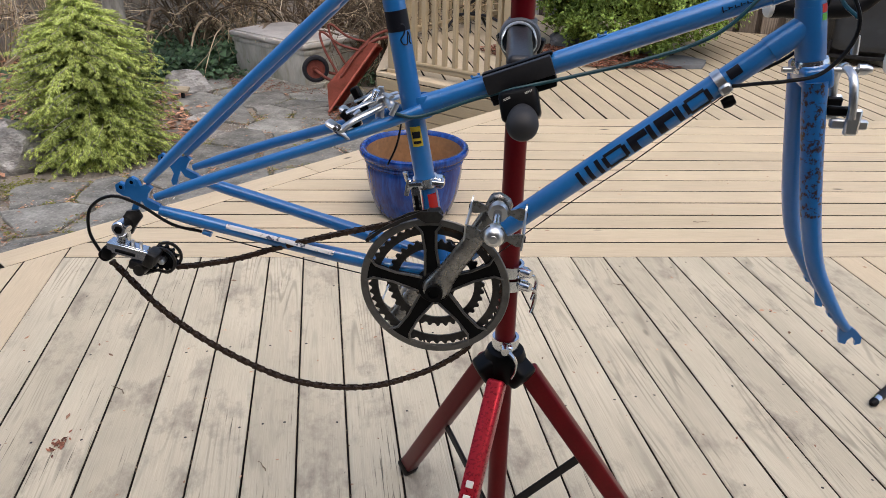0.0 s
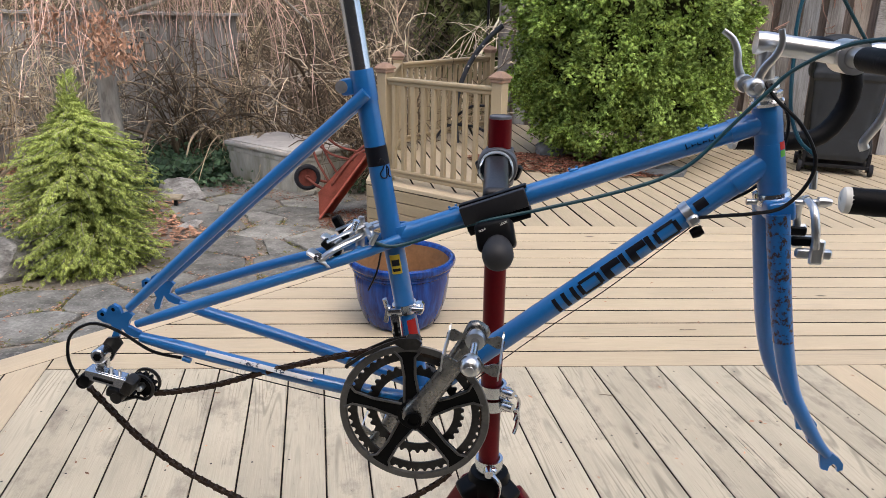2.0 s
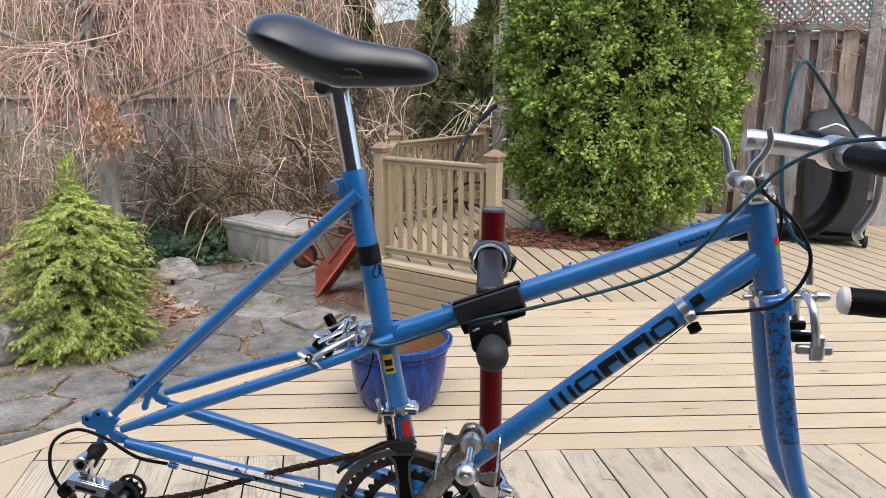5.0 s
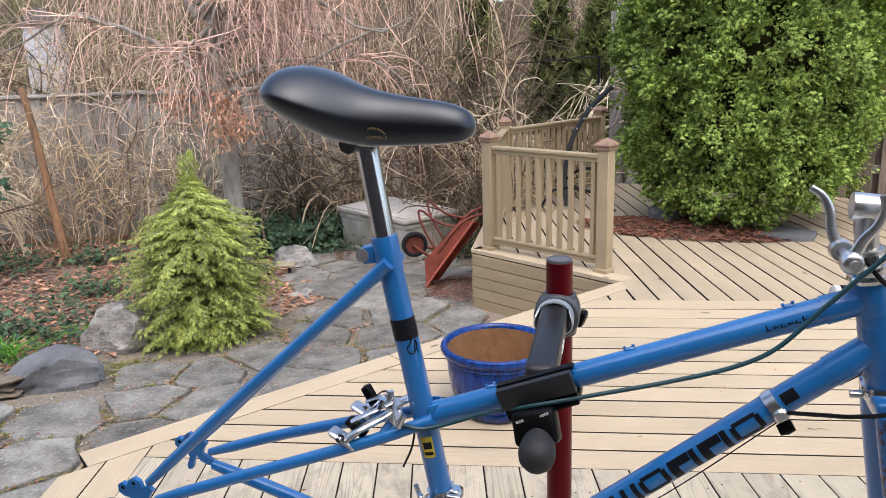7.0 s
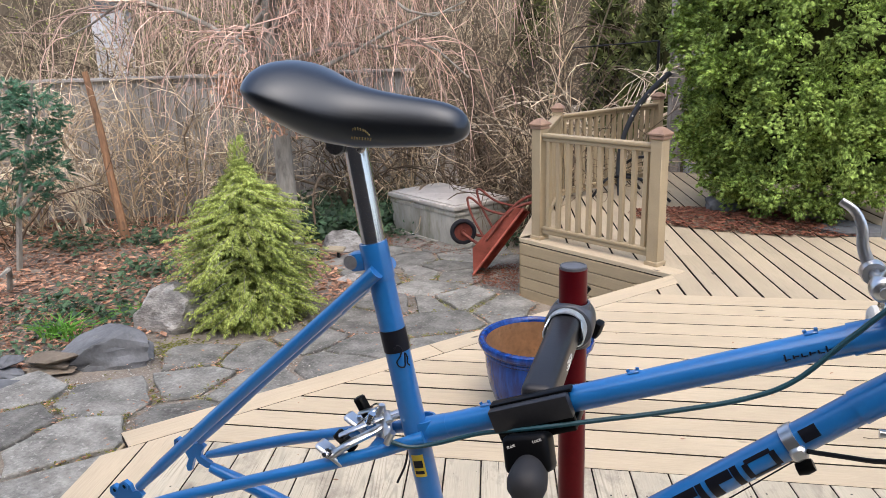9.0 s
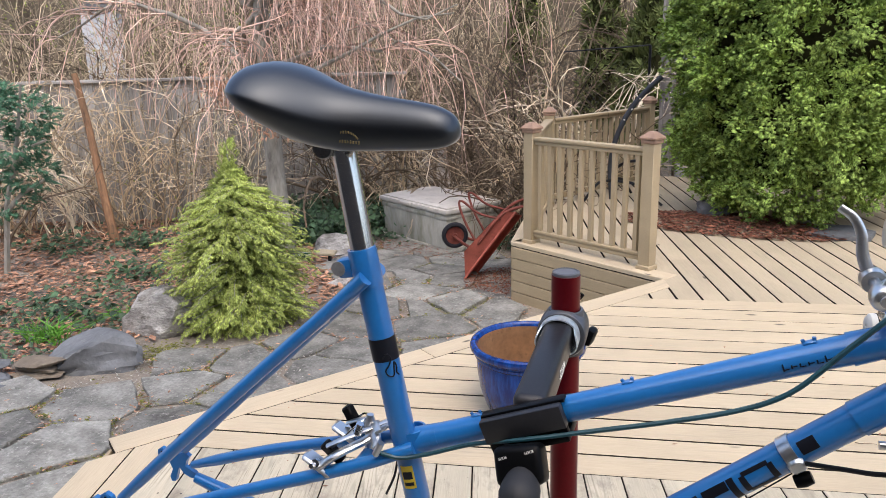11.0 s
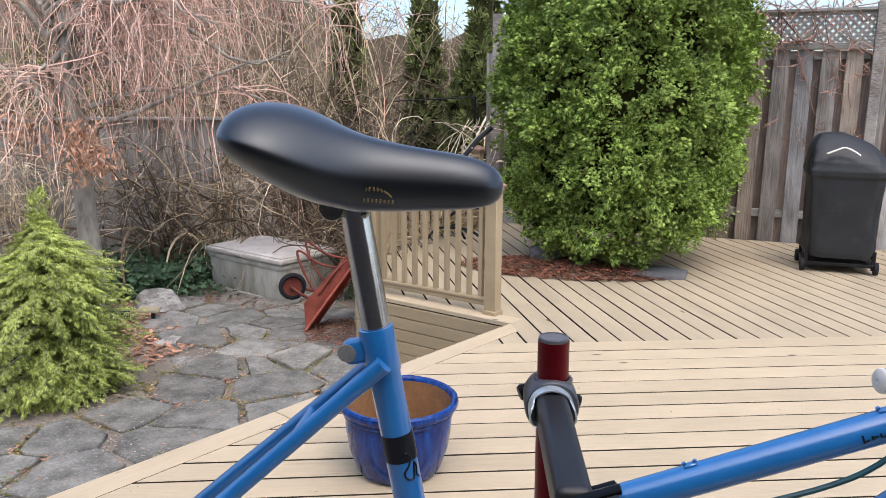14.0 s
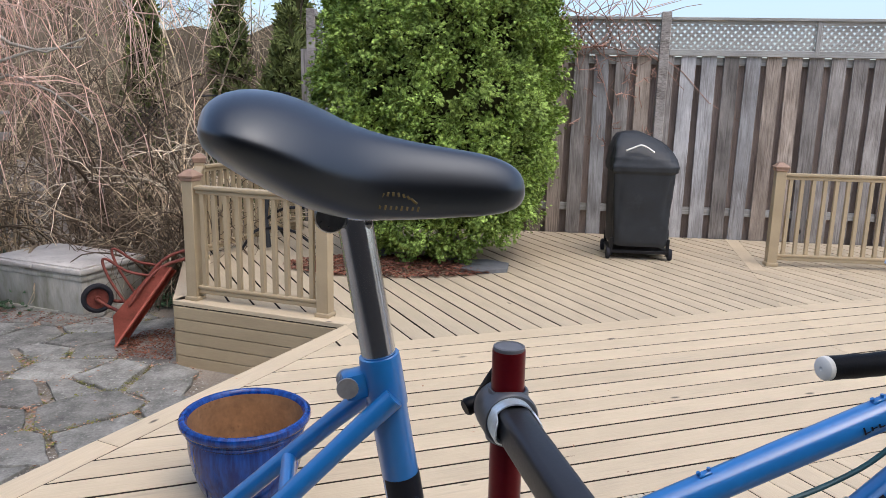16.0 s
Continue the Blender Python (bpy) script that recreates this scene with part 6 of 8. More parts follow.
cable([(-0.30, -0.062, 0.928), (-0.34, -0.070, 0.940), (-0.38, -0.080, 0.972), (-0.415, -0.086, 0.984), (-0.448, -0.088, 0.965), (-0.456, -0.090, 0.93), (-0.446, -0.092, 0.903), (-0.436, -0.094, 0.893)], 0.0024, M_CABLE, "black gear cable loop")
cable([(-0.28, -0.062, 0.922), (-0.20, -0.055, 0.902), (-0.10, -0.045, 0.877), (-0.0, -0.03, 0.850)], 0.0009, M_CABLE, "bare gear cable")
cable([(0.397, -0.006, 1.148), (0.30, -0.006, 1.057), (0.20, -0.006, 0.972), (0.08, -0.006, 0.862)], 0.0008, M_CABLE, "bare gear cable")
bm = B()
tube(bm, [(-0.298, -0.062, 0.928), (-0.286, -0.062, 0.9245)], 0.0042, 10)
part("cable_stop", bm, M_BLUE, bike)


# decals as plain shapes
def on_tube(p, d, r, s, u0, u1, ln, label, material, name="decal", n=5):
    """A thin patch on a tube of radius r, ln long at s metres along it, from angle u0 to u1 (0: towards -y, 90: up)."""
    up = Vector((-d.z, 0, d.x)) if d.x > 0 else Vector((d.z, 0, -d.x))
    bm = B()
    rows = []
    for t in (s, s + ln):
        rows.append([[bm.verts.new(p + d * t + (Vector((0, -1, 0)) * math.cos(a) + up * math.sin(a)) * rr) for a in (radians(u0 + (u1 - u0) * k / n) for k in range(n + 1))] for rr in (r + 0.0002, r + 0.0006)])
    for k in range(n):
        bm.faces.new((rows[0][1][k], rows[0][1][k + 1], rows[1][1][k + 1], rows[1][1][k]))
        bm.faces.new((rows[0][0][k], rows[1][0][k], rows[1][0][k + 1], rows[0][0][k + 1]))
    for t in (0, 1):
        for k in range(n):
            bm.faces.new((rows[t][0][k], rows[t][0][k + 1], rows[t][1][k + 1], rows[t][1][k]))
    for k in (0, n):
        bm.faces.new((rows[0][0][k], rows[0][1][k], rows[1][1][k], rows[1][0][k]))
    return part(name, bm, material, bike, label)


dt0s = (0.228 - DT0.x) / DT_DIR.x


def glyph(s, ln, kind):
    """A plain black mark on the down tube: a hollow block, three bars or a slotted slab."""
    w = 0.0062
    sides = [(s, -30, 30, w), (s + ln - w, -30, 30, w)]
    caps = [(s + 0.004, 26, 42, ln - 0.008), (s + 0.004, -42, -26, ln - 0.008)]
    rows = {"ring": sides + caps, "bars": [(s, -42, 42, w), (s + ln / 2 - w / 2, -42, 42, w), (s + ln - w, -42, 42, w)], "slab": [(s, -42, 42, ln * 0.30), (s + ln * 0.30, 8, 42, ln * 0.45), (s + ln * 0.78, -42, 42, ln * 0.2)]}[kind]
    for a, u0, u1, wd in rows:
        on_tube(DT0, DT_DIR, 0.0155, a, u0, u1, wd, "", M_DECAL_BLACK, "black_mark")


for k, kind in enumerate(("bars", "ring", "slab", "slab", "ring")):
    glyph(dt0s + 0.0405 * k, 0.036, kind)
on_tube(DT0, DT_DIR, 0.0155, dt0s + 0.226, 0, 46, 0.017, "", M_DECAL_BLACK, "small_badge")
for k in range(6):
    s = (0.376 - TT0.x) / TT_DIR.x + 0.0072 * k
    on_tube(TT0, TT_DIR, 0.0142, s, -8 + (5 if k else 0), 20 - (9 if 0 < k < 5 else 0), 0.0015, "", M_DECAL_BLACK, "script_stroke")
    on_tube(TT0, TT_DIR, 0.0142, s + 0.0016, 2 if k % 2 else -4, 6 if k % 2 else 0, 0.0038, "", M_DECAL_BLACK, "script_stroke")
sb = (1.224 - BB.z) / SEAT_DIR.z
on_tube(BB, SEAT_DIR, 0.0145, sb - 0.012, -60, 200, 0.026, "black printed band", M_DECAL_BLACK, "tube_band", 14)
seat_up = Vector((SEAT_DIR.z, 0, -SEAT_DIR.x))
curl = [(0.004, 10), (0.009, 30), (0.004, 46), (-0.004, 34), (-0.010, 14), (-0.016, 22), (-0.017, 44), (-0.009, 52), (-0.002, 58), (-0.008, 66), (-0.014, 60), (-0.018, 70)]
bm = B()
tube(bm, smoothed([BB + SEAT_DIR * (sb - 0.012 + a) + (Vector((0, -1, 0)) * math.cos(radians(u)) + seat_up * math.sin(radians(u))) * 0.0148 for a, u in curl], 4), 0.0009, 6)
part("script_stroke", bm, M_DECAL_BLACK, bike)
on_tube(BB, SEAT_DIR, 0.0145, sb - 0.166, -22, 34, 0.028, "yellow printed badge", M_YELLOW, "tube_badge")
on_tube(BB, SEAT_DIR, 0.0151, sb - 0.162, -14, 26, 0.004, "", M_DECAL_BLACK, "badge_bar")
on_tube(BB, SEAT_DIR, 0.0151, sb - 0.154, -14, 26, 0.009, "", M_DECAL_BLACK, "badge_bar")
on_tube(BB, SEAT_DIR, 0.0145, 0.094, 8, 62, 0.032, "red and white sticker", M_RED_DECAL, "tube_sticker")
on_tube(HT, HEAD_DIR, 0.0178, 0.046, 28, 58, 0.010, "", M_RED_DECAL, "stripe")
on_tube(HT, HEAD_DIR, 0.0178, 0.057, 28, 58, 0.008, "", M_GREEN_DECAL, "stripe")
# long chipped sticker on the chain stay
bm = B()
a, b = Vector((-0.262, -0.0605, 0.936)), Vector((-0.108, -0.0555, 0.9035))
d = (b - a).normalized()
up = Vector((-d.z, 0, d.x))
for k in range(12):
    p, q = a.lerp(b, k / 12), a.lerp(b, (k + 1) / 12)
    rows = [[c + (Vector((0, -1, 0)) * math.cos(t) + up * math.sin(t)) * 0.0003 + up * 0.0102 * math.sin(t) * 0.85 + Vector((0, -0.0102 * (math.cos(t) - 0.35), 0)) for t in (radians(x) for x in (16, 30, 44, 58))] for c in (p, q)]
    vv = [[bm.verts.new(x) for x in r] for r in rows]
    for i in range(3):
        bm.faces.new((vv[0][i], vv[0][i + 1], vv[1][i + 1], vv[1][i]))
bmesh.ops.remove_doubles(bm, verts=bm.verts, dist=1e-5)
part("stay_sticker", bm, M_DECAL_WHITE, bike, "chipped white and grey sticker")


# ---- patio of irregular flagstones ----
rng = np.random.default_rng(5)
patio = tagged(new("pavement"), "irregular grey flagstone path with gravel and moss joints", "patio", "", "structure")
PATIO_POLY = [(-4.6, 0.2), (-1.62, 0.2), (-2.0, 1.46), (-0.95, 2.98), (-0.35, 3.9), (-1.18, 4.92), (-1.33, 6.2), (-1.8, 6.62), (-2.25, 6.36), (-3.2, 6.95), (-3.35, 5.9), (-2.55, 4.7), (-2.35, 4.15), (-2.75, 3.45), (-3.1, 2.95), (-3.35, 2.35), (-4.6, 1.6)]


def inside(poly, x, y):
    hit = False
    for (x0, y0), (x1, y1) in zip(poly, poly[1:] + poly[:1]):
        if (y0 > y) != (y1 > y) and x < (x1 - x0) * (y - y0) / (y1 - y0) + x0:
            hit = not hit
    return hit


sites = []
for i in range(-1, 15):
    for j in range(0, 18):
        x = -5.2 + 0.50 * i + (0.25 if j % 2 else 0) + rng.uniform(-0.2, 0.2)
        y = 0.1 + 0.43 * j + rng.uniform(-0.17, 0.17)
        sites.append((x, y))
joints = []
for i, (x, y) in enumerate(sites):
    if not inside(PATIO_POLY, x, y):
        continue
    cell = [(x - 0.6, y - 0.6), (x + 0.6, y - 0.6), (x + 0.6, y + 0.6), (x - 0.6, y + 0.6)]
    for j, (u, v) in enumerate(sites):
        if i != j and abs(u - x) < 1.4 and abs(v - y) < 1.4:
            nx, ny = u - x, v - y
            ln = math.hypot(nx, ny)
            cell = clip(cell, (nx / ln, ny / ln), (nx * (x + u) / 2 + ny * (y + v) / 2) / ln - rng.uniform(0.014, 0.042))
            if len(cell) < 3:
                break
    if len(cell) < 3:
        continue
    fine = []
    for (x0, y0), (x1, y1) in zip(cell, cell[1:] + cell[:1]):
        n = max(1, int(math.hypot(x1 - x0, y1 - y0) / 0.11))
        for k in range(n):
            t = k / n
            j = 0.0 if k == 0 else 0.013
            fine.append((x0 + t * (x1 - x0) + rng.uniform(-j, j), y0 + t * (y1 - y0) + rng.uniform(-j, j)))
    joints.extend(fine)
    bm = B()
    z = ground_z(x, y) + rng.uniform(0.020, 0.034)
    cx, cy = sum(p[0] for p in fine) / len(fine), sum(p[1] for p in fine) / len(fine)
    low = [bm.verts.new((px - cx, py - cy, -0.06)) for px, py in fine]
    mid = [bm.verts.new((px - cx, py - cy, -0.008)) for px, py in fine]
    top = [bm.verts.new(((px - cx) * 0.97, (py - cy) * 0.97, rng.uniform(-0.0015, 0.0015))) for px, py in fine]
    n = len(fine)
    for a, b in ((low, mid), (mid, top)):
        for k in range(n):
            bm.faces.new((a[k], a[(k + 1) % n], b[(k + 1) % n], b[k]))
    c = bm.verts.new((0, 0, 0.002))
    for k in range(n):
        bm.faces.new((top[k], top[(k + 1) % n], c))
    piece("flagstone", mesh_of("flagstone", bm, M_STONE, 30), pose(cx, cy, z, rng.uniform(-0.4, 0.4), rng.uniform(-0.4, 0.4), 0), patio)


def chips(count, place, size, material, name, label, category, seed, flat=0.35):
    """Small curled flakes (leaves or bark) lying about: one object."""
    r = np.random.default_rng(seed)
    vs, fs = [], []
    for _ in range(count):
        x, y, z = place(r)
        s = size * r.uniform(0.5, 1.3)
        a = r.uniform(0, 2 * math.pi)
        ca, sa = math.cos(a), math.sin(a)
        b = len(vs)
        lift = r.uniform(0.1, flat + 0.2)
        for px, py, pz in ((-1, 0, 0.0), (0, -0.45, lift * r.uniform(0.2, 1)), (1, 0, r.uniform(0, flat)), (0, 0.45, lift * r.uniform(0.2, 1))):
            vs.append((x + s * (px * ca - py * sa), y + s * (px * sa + py * ca), z + s * pz))
        fs.append((b, b + 1, b + 2, b + 3))
    return stuff_mesh(name, vs, fs, material, None, label, category, "stuff")


def in_poly(poly, lift=0.006, mid=None):
    xs, ys = [p[0] for p in poly], [p[1] for p in poly]

    def pick(r):
        while True:
            x, y = r.uniform(min(xs), max(xs)), r.uniform(min(ys), max(ys))
            if inside(poly, x, y):
                return x, y, ground_z(x, y) + lift + r.uniform(0, 0.012)
    return pick


BED = [(-9.5, 2.2), (-3.7, 2.35), (-3.45, 2.9), (-3.3, 3.4), (-2.7, 3.9), (-2.5, 4.9), (-3.3, 6.2), (-3.6, 7.6), (-6.0, 7.2), (-9.5, 5.6)]
chips(5200, in_poly(BED, 0.012), 0.044, M_LITTER, "leaf_litter", "larger curled brown leaves lying on the bed", "leaves", 41, 0.5)
chips(22000, in_poly(BED), 0.026, M_LITTER, "leaf_litter", "brown fallen leaves covering the garden bed", "leaves", 1)


def in_joint(spread, keep):
    """Places along the flagstones' joints, gathered in patches."""
    def pick(r):
        while True:
            x, y = joints[r.integers(len(joints))]
            if noise.noise((x * 1.7 + keep, y * 1.7, keep)) > 0.02:
                x, y = x + r.normal(0, spread), y + r.normal(0, spread)
                return x, y, ground_z(x, y) + r.uniform(0.012, 0.026)
    return pick


chips(7000, in_joint(0.022, 3.0), 0.010, M_MOSS, "moss", "green moss in the joints of the flagstones", "moss", 31, 0.6)
chips(3200, in_joint(0.028, 11.0), 0.013, M_LITTER, "leaf_litter", "brown leaf bits caught in the joints", "leaves", 32)
chips(260, in_poly(PATIO_POLY, 0.036), 0.014, M_LITTER, "leaf_litter", "scattered brown leaf bits on the flagstones", "leaves", 2)
chips(1100, in_poly([(-1.62, 5.12), (-1.2, 4.98), (-1.32, 5.9), (-1.6, 5.8), (-1.72, 5.4)], 0.034), 0.014, M_MULCH, "mulch", "red bark mulch spilled beside the barrow", "mulch", 3)
chips(420, in_poly([(-3.2, 6.3), (-2.7, 6.2), (-1.9, 6.05), (-1.9, 6.2), (-3.1, 6.8)], 0.036), 0.015, M_MULCH, "mulch", "red needles gathered on the flagstones", "mulch", 13)


def mulch_ring(r):
    a, q = r.uniform(0, 2 * math.pi), math.sqrt(r.uniform(0, 1))
    return 0.55 + 0.98 * q * math.cos(a), 5.98 + 0.44 * q * math.sin(a) - 0.1 * q * math.cos(a), 0.008 + 0.05 * (1 - q) + r.uniform(0, 0.012)


chips(4200, mulch_ring, 0.024, M_MULCH, "mulch", "red bark mulch on the deck round the cedar", "mulch", 4)


def moss_spot(r):
    c = ((-2.15, 4.3), (-2.25, 3.95), (-3.1, 3.1), (-2.65, 2.9), (-1.9, 3.4), (-2.9, 2.35), (-2.0, 5.2))[int(r.integers(0, 7))]
    x, y = c[0] + r.normal(0, 0.16), c[1] + r.normal(0, 0.10)
    return x, y, ground_z(x, y) + 0.004


chips(15000, in_poly(PATIO_POLY, 0.004), 0.010, M_PEBBLE, "pebbles", "small pale pebbles filling the paving joints", "gravel", 16, 0.9)
chips(2600, moss_spot, 0.016, M_MOSS, "moss", "yellow-green moss in the paving joints", "moss", 6)

# small debris on the deck
chips(60, lambda r: (r.uniform(-1.5, 1.6), r.uniform(0.3, 3.5), 0.002), 0.011, M_LITTER, "debris", "tiny dry leaf bits on the deck boards", "debris", 7)


def gap_spot(r):
    c = first + 0.1372 * int(r.integers(1, 23)) - 0.003 + r.normal(0, 0.003)
    w = r.uniform(-1.7, 1.2)
    x, y = WN[0] * c + W[0] * w, WN[1] * c + W[1] * w
    return x, y, -0.004 if V[0] * x + V[1] * y < FRONT_V else -0.2


chips(900, gap_spot, 0.0055, M_TWIG_DARK, "debris", "fine dry debris caught in the gaps between boards", "debris", 21, 0.8)
chips(130, lambda r: (r.uniform(-1.6, 1.8), r.uniform(-0.1, 1.6), 0.002), 0.006, M_LITTER, "debris", "tiny dry crumbs scattered on the worn boards", "debris", 22)
chips(26, lambda r: (-1.05 + r.normal(0, 0.009), 0.45 + r.normal(0, 0.018), 0.003), 0.009, M_MULCH, "leaf_sprig", "small red dry leaf sprig on the worn boards", "leaf", 23)


# ---- rocks ----
def rock(name, at, size, seed, material, label, layers=0.0, turn=0.0, sharp=0.6):
    bm = B()
    bmesh.ops.create_icosphere(bm, subdivisions=4, radius=1.0)
    for v in bm.verts:
        p = v.co.copy()
        d = 0.22 * noise.noise(p * 1.3 + Vector((seed, 0, 0))) + 0.10 * noise.noise(p * 3.1 + Vector((0, seed, 0))) + 0.04 * noise.noise(p * 8.0 + Vector((seed, seed, 0)))
        for k in range(9):
            n = Vector((math.sin(seed * 3.1 + k * 2.3), math.cos(seed * 1.7 + k * 1.9), 0.6 * math.sin(k * 3.3 + seed))).normalized()
            over = p.dot(n) - sharp
            if over > 0:
                p -= n * over * 0.9
        p *= 1 + d
        if layers:
            p.z = p.z * (1 - 0.5) + 0.5 * round(p.z * 4) / 4
        v.co = Vector((p.x * size[0], p.y * size[1], p.z * size[2]))
    bmesh.ops.transform(bm, matrix=pose(*at, 0, 0, turn), verts=bm.verts)
    ob = part(name, bm, material, None, "", 24)
    return tagged(ob, label, "rock")


rock("boulder", (-3.41, 3.50, -0.36), (0.31, 0.25, 0.27), 2.0, M_BOULDER, "pale grey granite boulder beside the golden cypress", 0, 20, 0.72)
rock("boulder", (-3.43, 2.78, -0.40), (0.48, 0.32, 0.20), 5.0, M_SLATE, "flat dark grey slate boulder edging the bed", 0, 25, 0.58)
rock("boulder", (-3.38, 6.05, -0.50), (0.36, 0.24, 0.18), 8.0, M_BOULDER, "pale weathered boulder behind the small sign", 0, -15)
rock("stone", (-2.42, 4.55, -0.49), (0.15, 0.11, 0.05), 3.0, M_BOULDER, "small pale stone at the path edge", 0, 10)
rock("stone", (-2.75, 5.0, -0.49), (0.14, 0.10, 0.06), 4.0, M_BOULDER, "small pale stone at the path edge", 0, 50)
rock("stone", (-3.9, 7.0, -0.5), (0.30, 0.16, 0.06), 6.0, M_SLATE, "flat grey stone among the ivy", 0, 0)
for k, (x, y, z, sx, sy, a) in enumerate(((-3.58, 2.50, -0.38, 0.20, 0.13, 20), (-3.60, 2.53, -0.34, 0.19, 0.13, 5), (-3.56, 2.50, -0.30, 0.18, 0.11, 32), (-3.78, 2.35, -0.37, 0.17, 0.12, -10), (-3.85, 2.40, -0.32, 0.14, 0.11, 40), (-3.62, 2.22, -0.37, 0.14, 0.12, 10))):
    rock("shale_slab", (x, y, z), (sx, sy, 0.03), 1.0 + k * 1.7, M_SHALE if k < 3 else M_SLATE, "layered brown shale slab stacked at the bed edge" if k < 3 else "dark slate slab stacked at the bed edge", 0, a)
# slab in the darker slate colour, which stands for the cedar's shade
bm = B()
prism(bm, [(-0.22, -0.17), (0.02, -0.22), (0.24, -0.12), (0.25, 0.1), (0.05, 0.2), (-0.2, 0.14)], pose(1.32, 5.86, 0.02, 1.5, 0, -15), 0.035)
tagged(part("paving_slab", bm, M_SLATE), "grey stone slab lying on the deck by the cedar", "slab")
rock("stone", (0.33, 6.25, 0.07), (0.17, 0.13, 0.09), 9.0, M_SLATE, "dark stone under the cedar branches", 0, 0)


# ---- conifers ----
def crown(profile, count, centre, seed, lumps, size, down, deep=0.0):
    """Places on a lumpy upright crown: where, outward and up directions, sizes."""
    r = np.random.default_rng(seed)
    z0, z1 = profile[0][0], profile[-1][0]
    zs, rs = [p[0] for p in profile], [p[1] for p in profile]
    P, O, U, S = [], [], [], []
    while len(P) < count:
        z = r.uniform(z0, z1)
        rad = float(np.interp(z, zs, rs))
        if r.uniform(0, max(rs)) > rad + 0.1:
            continue
        a = r.uniform(0, 2 * math.pi)
        n = noise.noise((math.cos(a) * 2.3, math.sin(a) * 2.3, z * 2.3 + seed)) * lumps + noise.noise((math.cos(a) * 5.5, math.sin(a) * 5.5, z * 5.0 + seed)) * lumps * 0.6
        q = rad * (1 + n) - (r.exponential(deep) if deep else 0)
        o = np.array((math.cos(a), math.sin(a), 0.0))
        P.append((centre[0] + q * o[0], centre[1] + q * o[1], centre[2] + z))
        tan = np.array((-o[1], o[0], 0))
        O.append(o * (0.75 - 0.4 * down) + np.array((0, 0, down)) + tan * r.normal(0, 0.45) + r.normal(0, 0.15, 3))
        U.append(o + np.array((0, 0, 0.35)) + tan * r.normal(0, 0.5))
        S.append(size * r.uniform(0.65, 1.35))
    return np.array(P), np.array(O), np.array(U), np.array(S), r


# closed hull added inside a crown; its dark colour stands for inner shade
def core(profile, centre, lumps, seed, shrink):
    bm = B()
    rows = []
    zs = np.linspace(profile[0][0], profile[-1][0], 26)
    for z in zs:
        rad = float(np.interp(z, [p[0] for p in profile], [p[1] for p in profile])) * shrink
        rows.append([bm.verts.new((centre[0] + rad * (1 + lumps * noise.noise((math.cos(a) * 2.3, math.sin(a) * 2.3, z * 2.3 + seed))) * math.cos(a), centre[1] + rad * (1 + lumps * noise.noise((math.cos(a) * 2.3, math.sin(a) * 2.3, z * 2.3 + seed))) * math.sin(a), centre[2] + z)) for a in (2 * math.pi * k / 28 for k in range(28))])
    for a, b in zip(rows, rows[1:]):
        for k in range(28):
            bm.faces.new((a[k], a[(k + 1) % 28], b[(k + 1) % 28], b[k]))
    bm.faces.new(rows[0][::-1])
    bm.faces.new(rows[-1])
    return bm


cedar = thing("cedar_tree", (1.05, 6.55, 0), "dense green white-cedar tree growing through the deck", "tree")
CP = [(0.10, 0.56), (0.25, 0.76), (0.5, 0.90), (0.9, 0.98), (1.4, 1.01), (2.0, 1.02), (2.6, 0.98), (3.2, 0.78), (3.8, 0.45), (4.3, 0.05)]


def tufted(profile, tufts, each, centre, seed, lumps, reach, size, keep):
    """Foliage in tufts: each a spray that springs from within the crown and spreads towards its surface."""
    r = np.random.default_rng(seed)
    P, O, U_, S, r2 = crown(profile, tufts, centre, seed, lumps, 1.0, 0.25, 0.05)
    LP, LO, LU, LS = [], [], [], []
    for p, o, u, s in zip(P, O, U_, S):
        if not keep(p):
            continue
        o = o / np.linalg.norm(o)
        rad = np.array((p[0] - centre[0], p[1] - centre[1], 0.0))
        rad /= np.linalg.norm(rad) + 1e-9
        lead = rad * 0.75 + np.array((0, 0, r.uniform(-0.35, 0.75))) + r.normal(0, 0.25, 3)
        lead /= np.linalg.norm(lead)
        flat = np.cross(lead, r.normal(0, 1, 3))
        flat /= np.linalg.norm(flat)
        third = np.cross(lead, flat)
        L = reach * s * r.uniform(0.7, 1.2)
        for _ in range(each):
            t = r.uniform(0.15, 1.0)
            w = 0.55 * L * (0.35 + 0.65 * math.sin(math.pi * min(t, 0.95)))
            q = p - lead * L * 0.45 + lead * L * t + flat * r.normal(0, 0.5) * w + third * r.normal(0, 0.24) * w + np.array((0, 0, -0.10 * L * t * t))
            LP.append(q)
            d = q - (p - lead * L * 0.6)
            LO.append(d / (np.linalg.norm(d) + 1e-9) + r.normal(0, 0.25, 3))
            LU.append(rad * 0.9 + np.array((0, 0, 0.7)) + r.normal(0, 0.4, 3))
            LS.append(size * r.uniform(0.6, 1.3))
    return np.array(LP), np.array(LO), np.array(LU), np.array(LS), r


P, O, U_, S, r = tufted(CP, 3000, 64, (1.03, 6.55, 0), 11, 0.19, 0.23, 0.044, lambda p: p[1] < 6.95 and p[2] < 3.4 and p[2] > 0.1 + 0.28 * min(1.0, max(0.0, (p[0] - 1.15) / 0.6)) and noise.noise((p[0] * 2.1, p[1] * 2.1 + 3.0, p[2] * 1.7)) > -0.52)
vs, fs = scatter_fans(P, O, U_, S, fan_template(6, 0.62, 0.085, 0.1), 0.2, r)
raw("foliage", vs, fs, M_CEDAR, cedar, "bright green flattened cedar sprays")
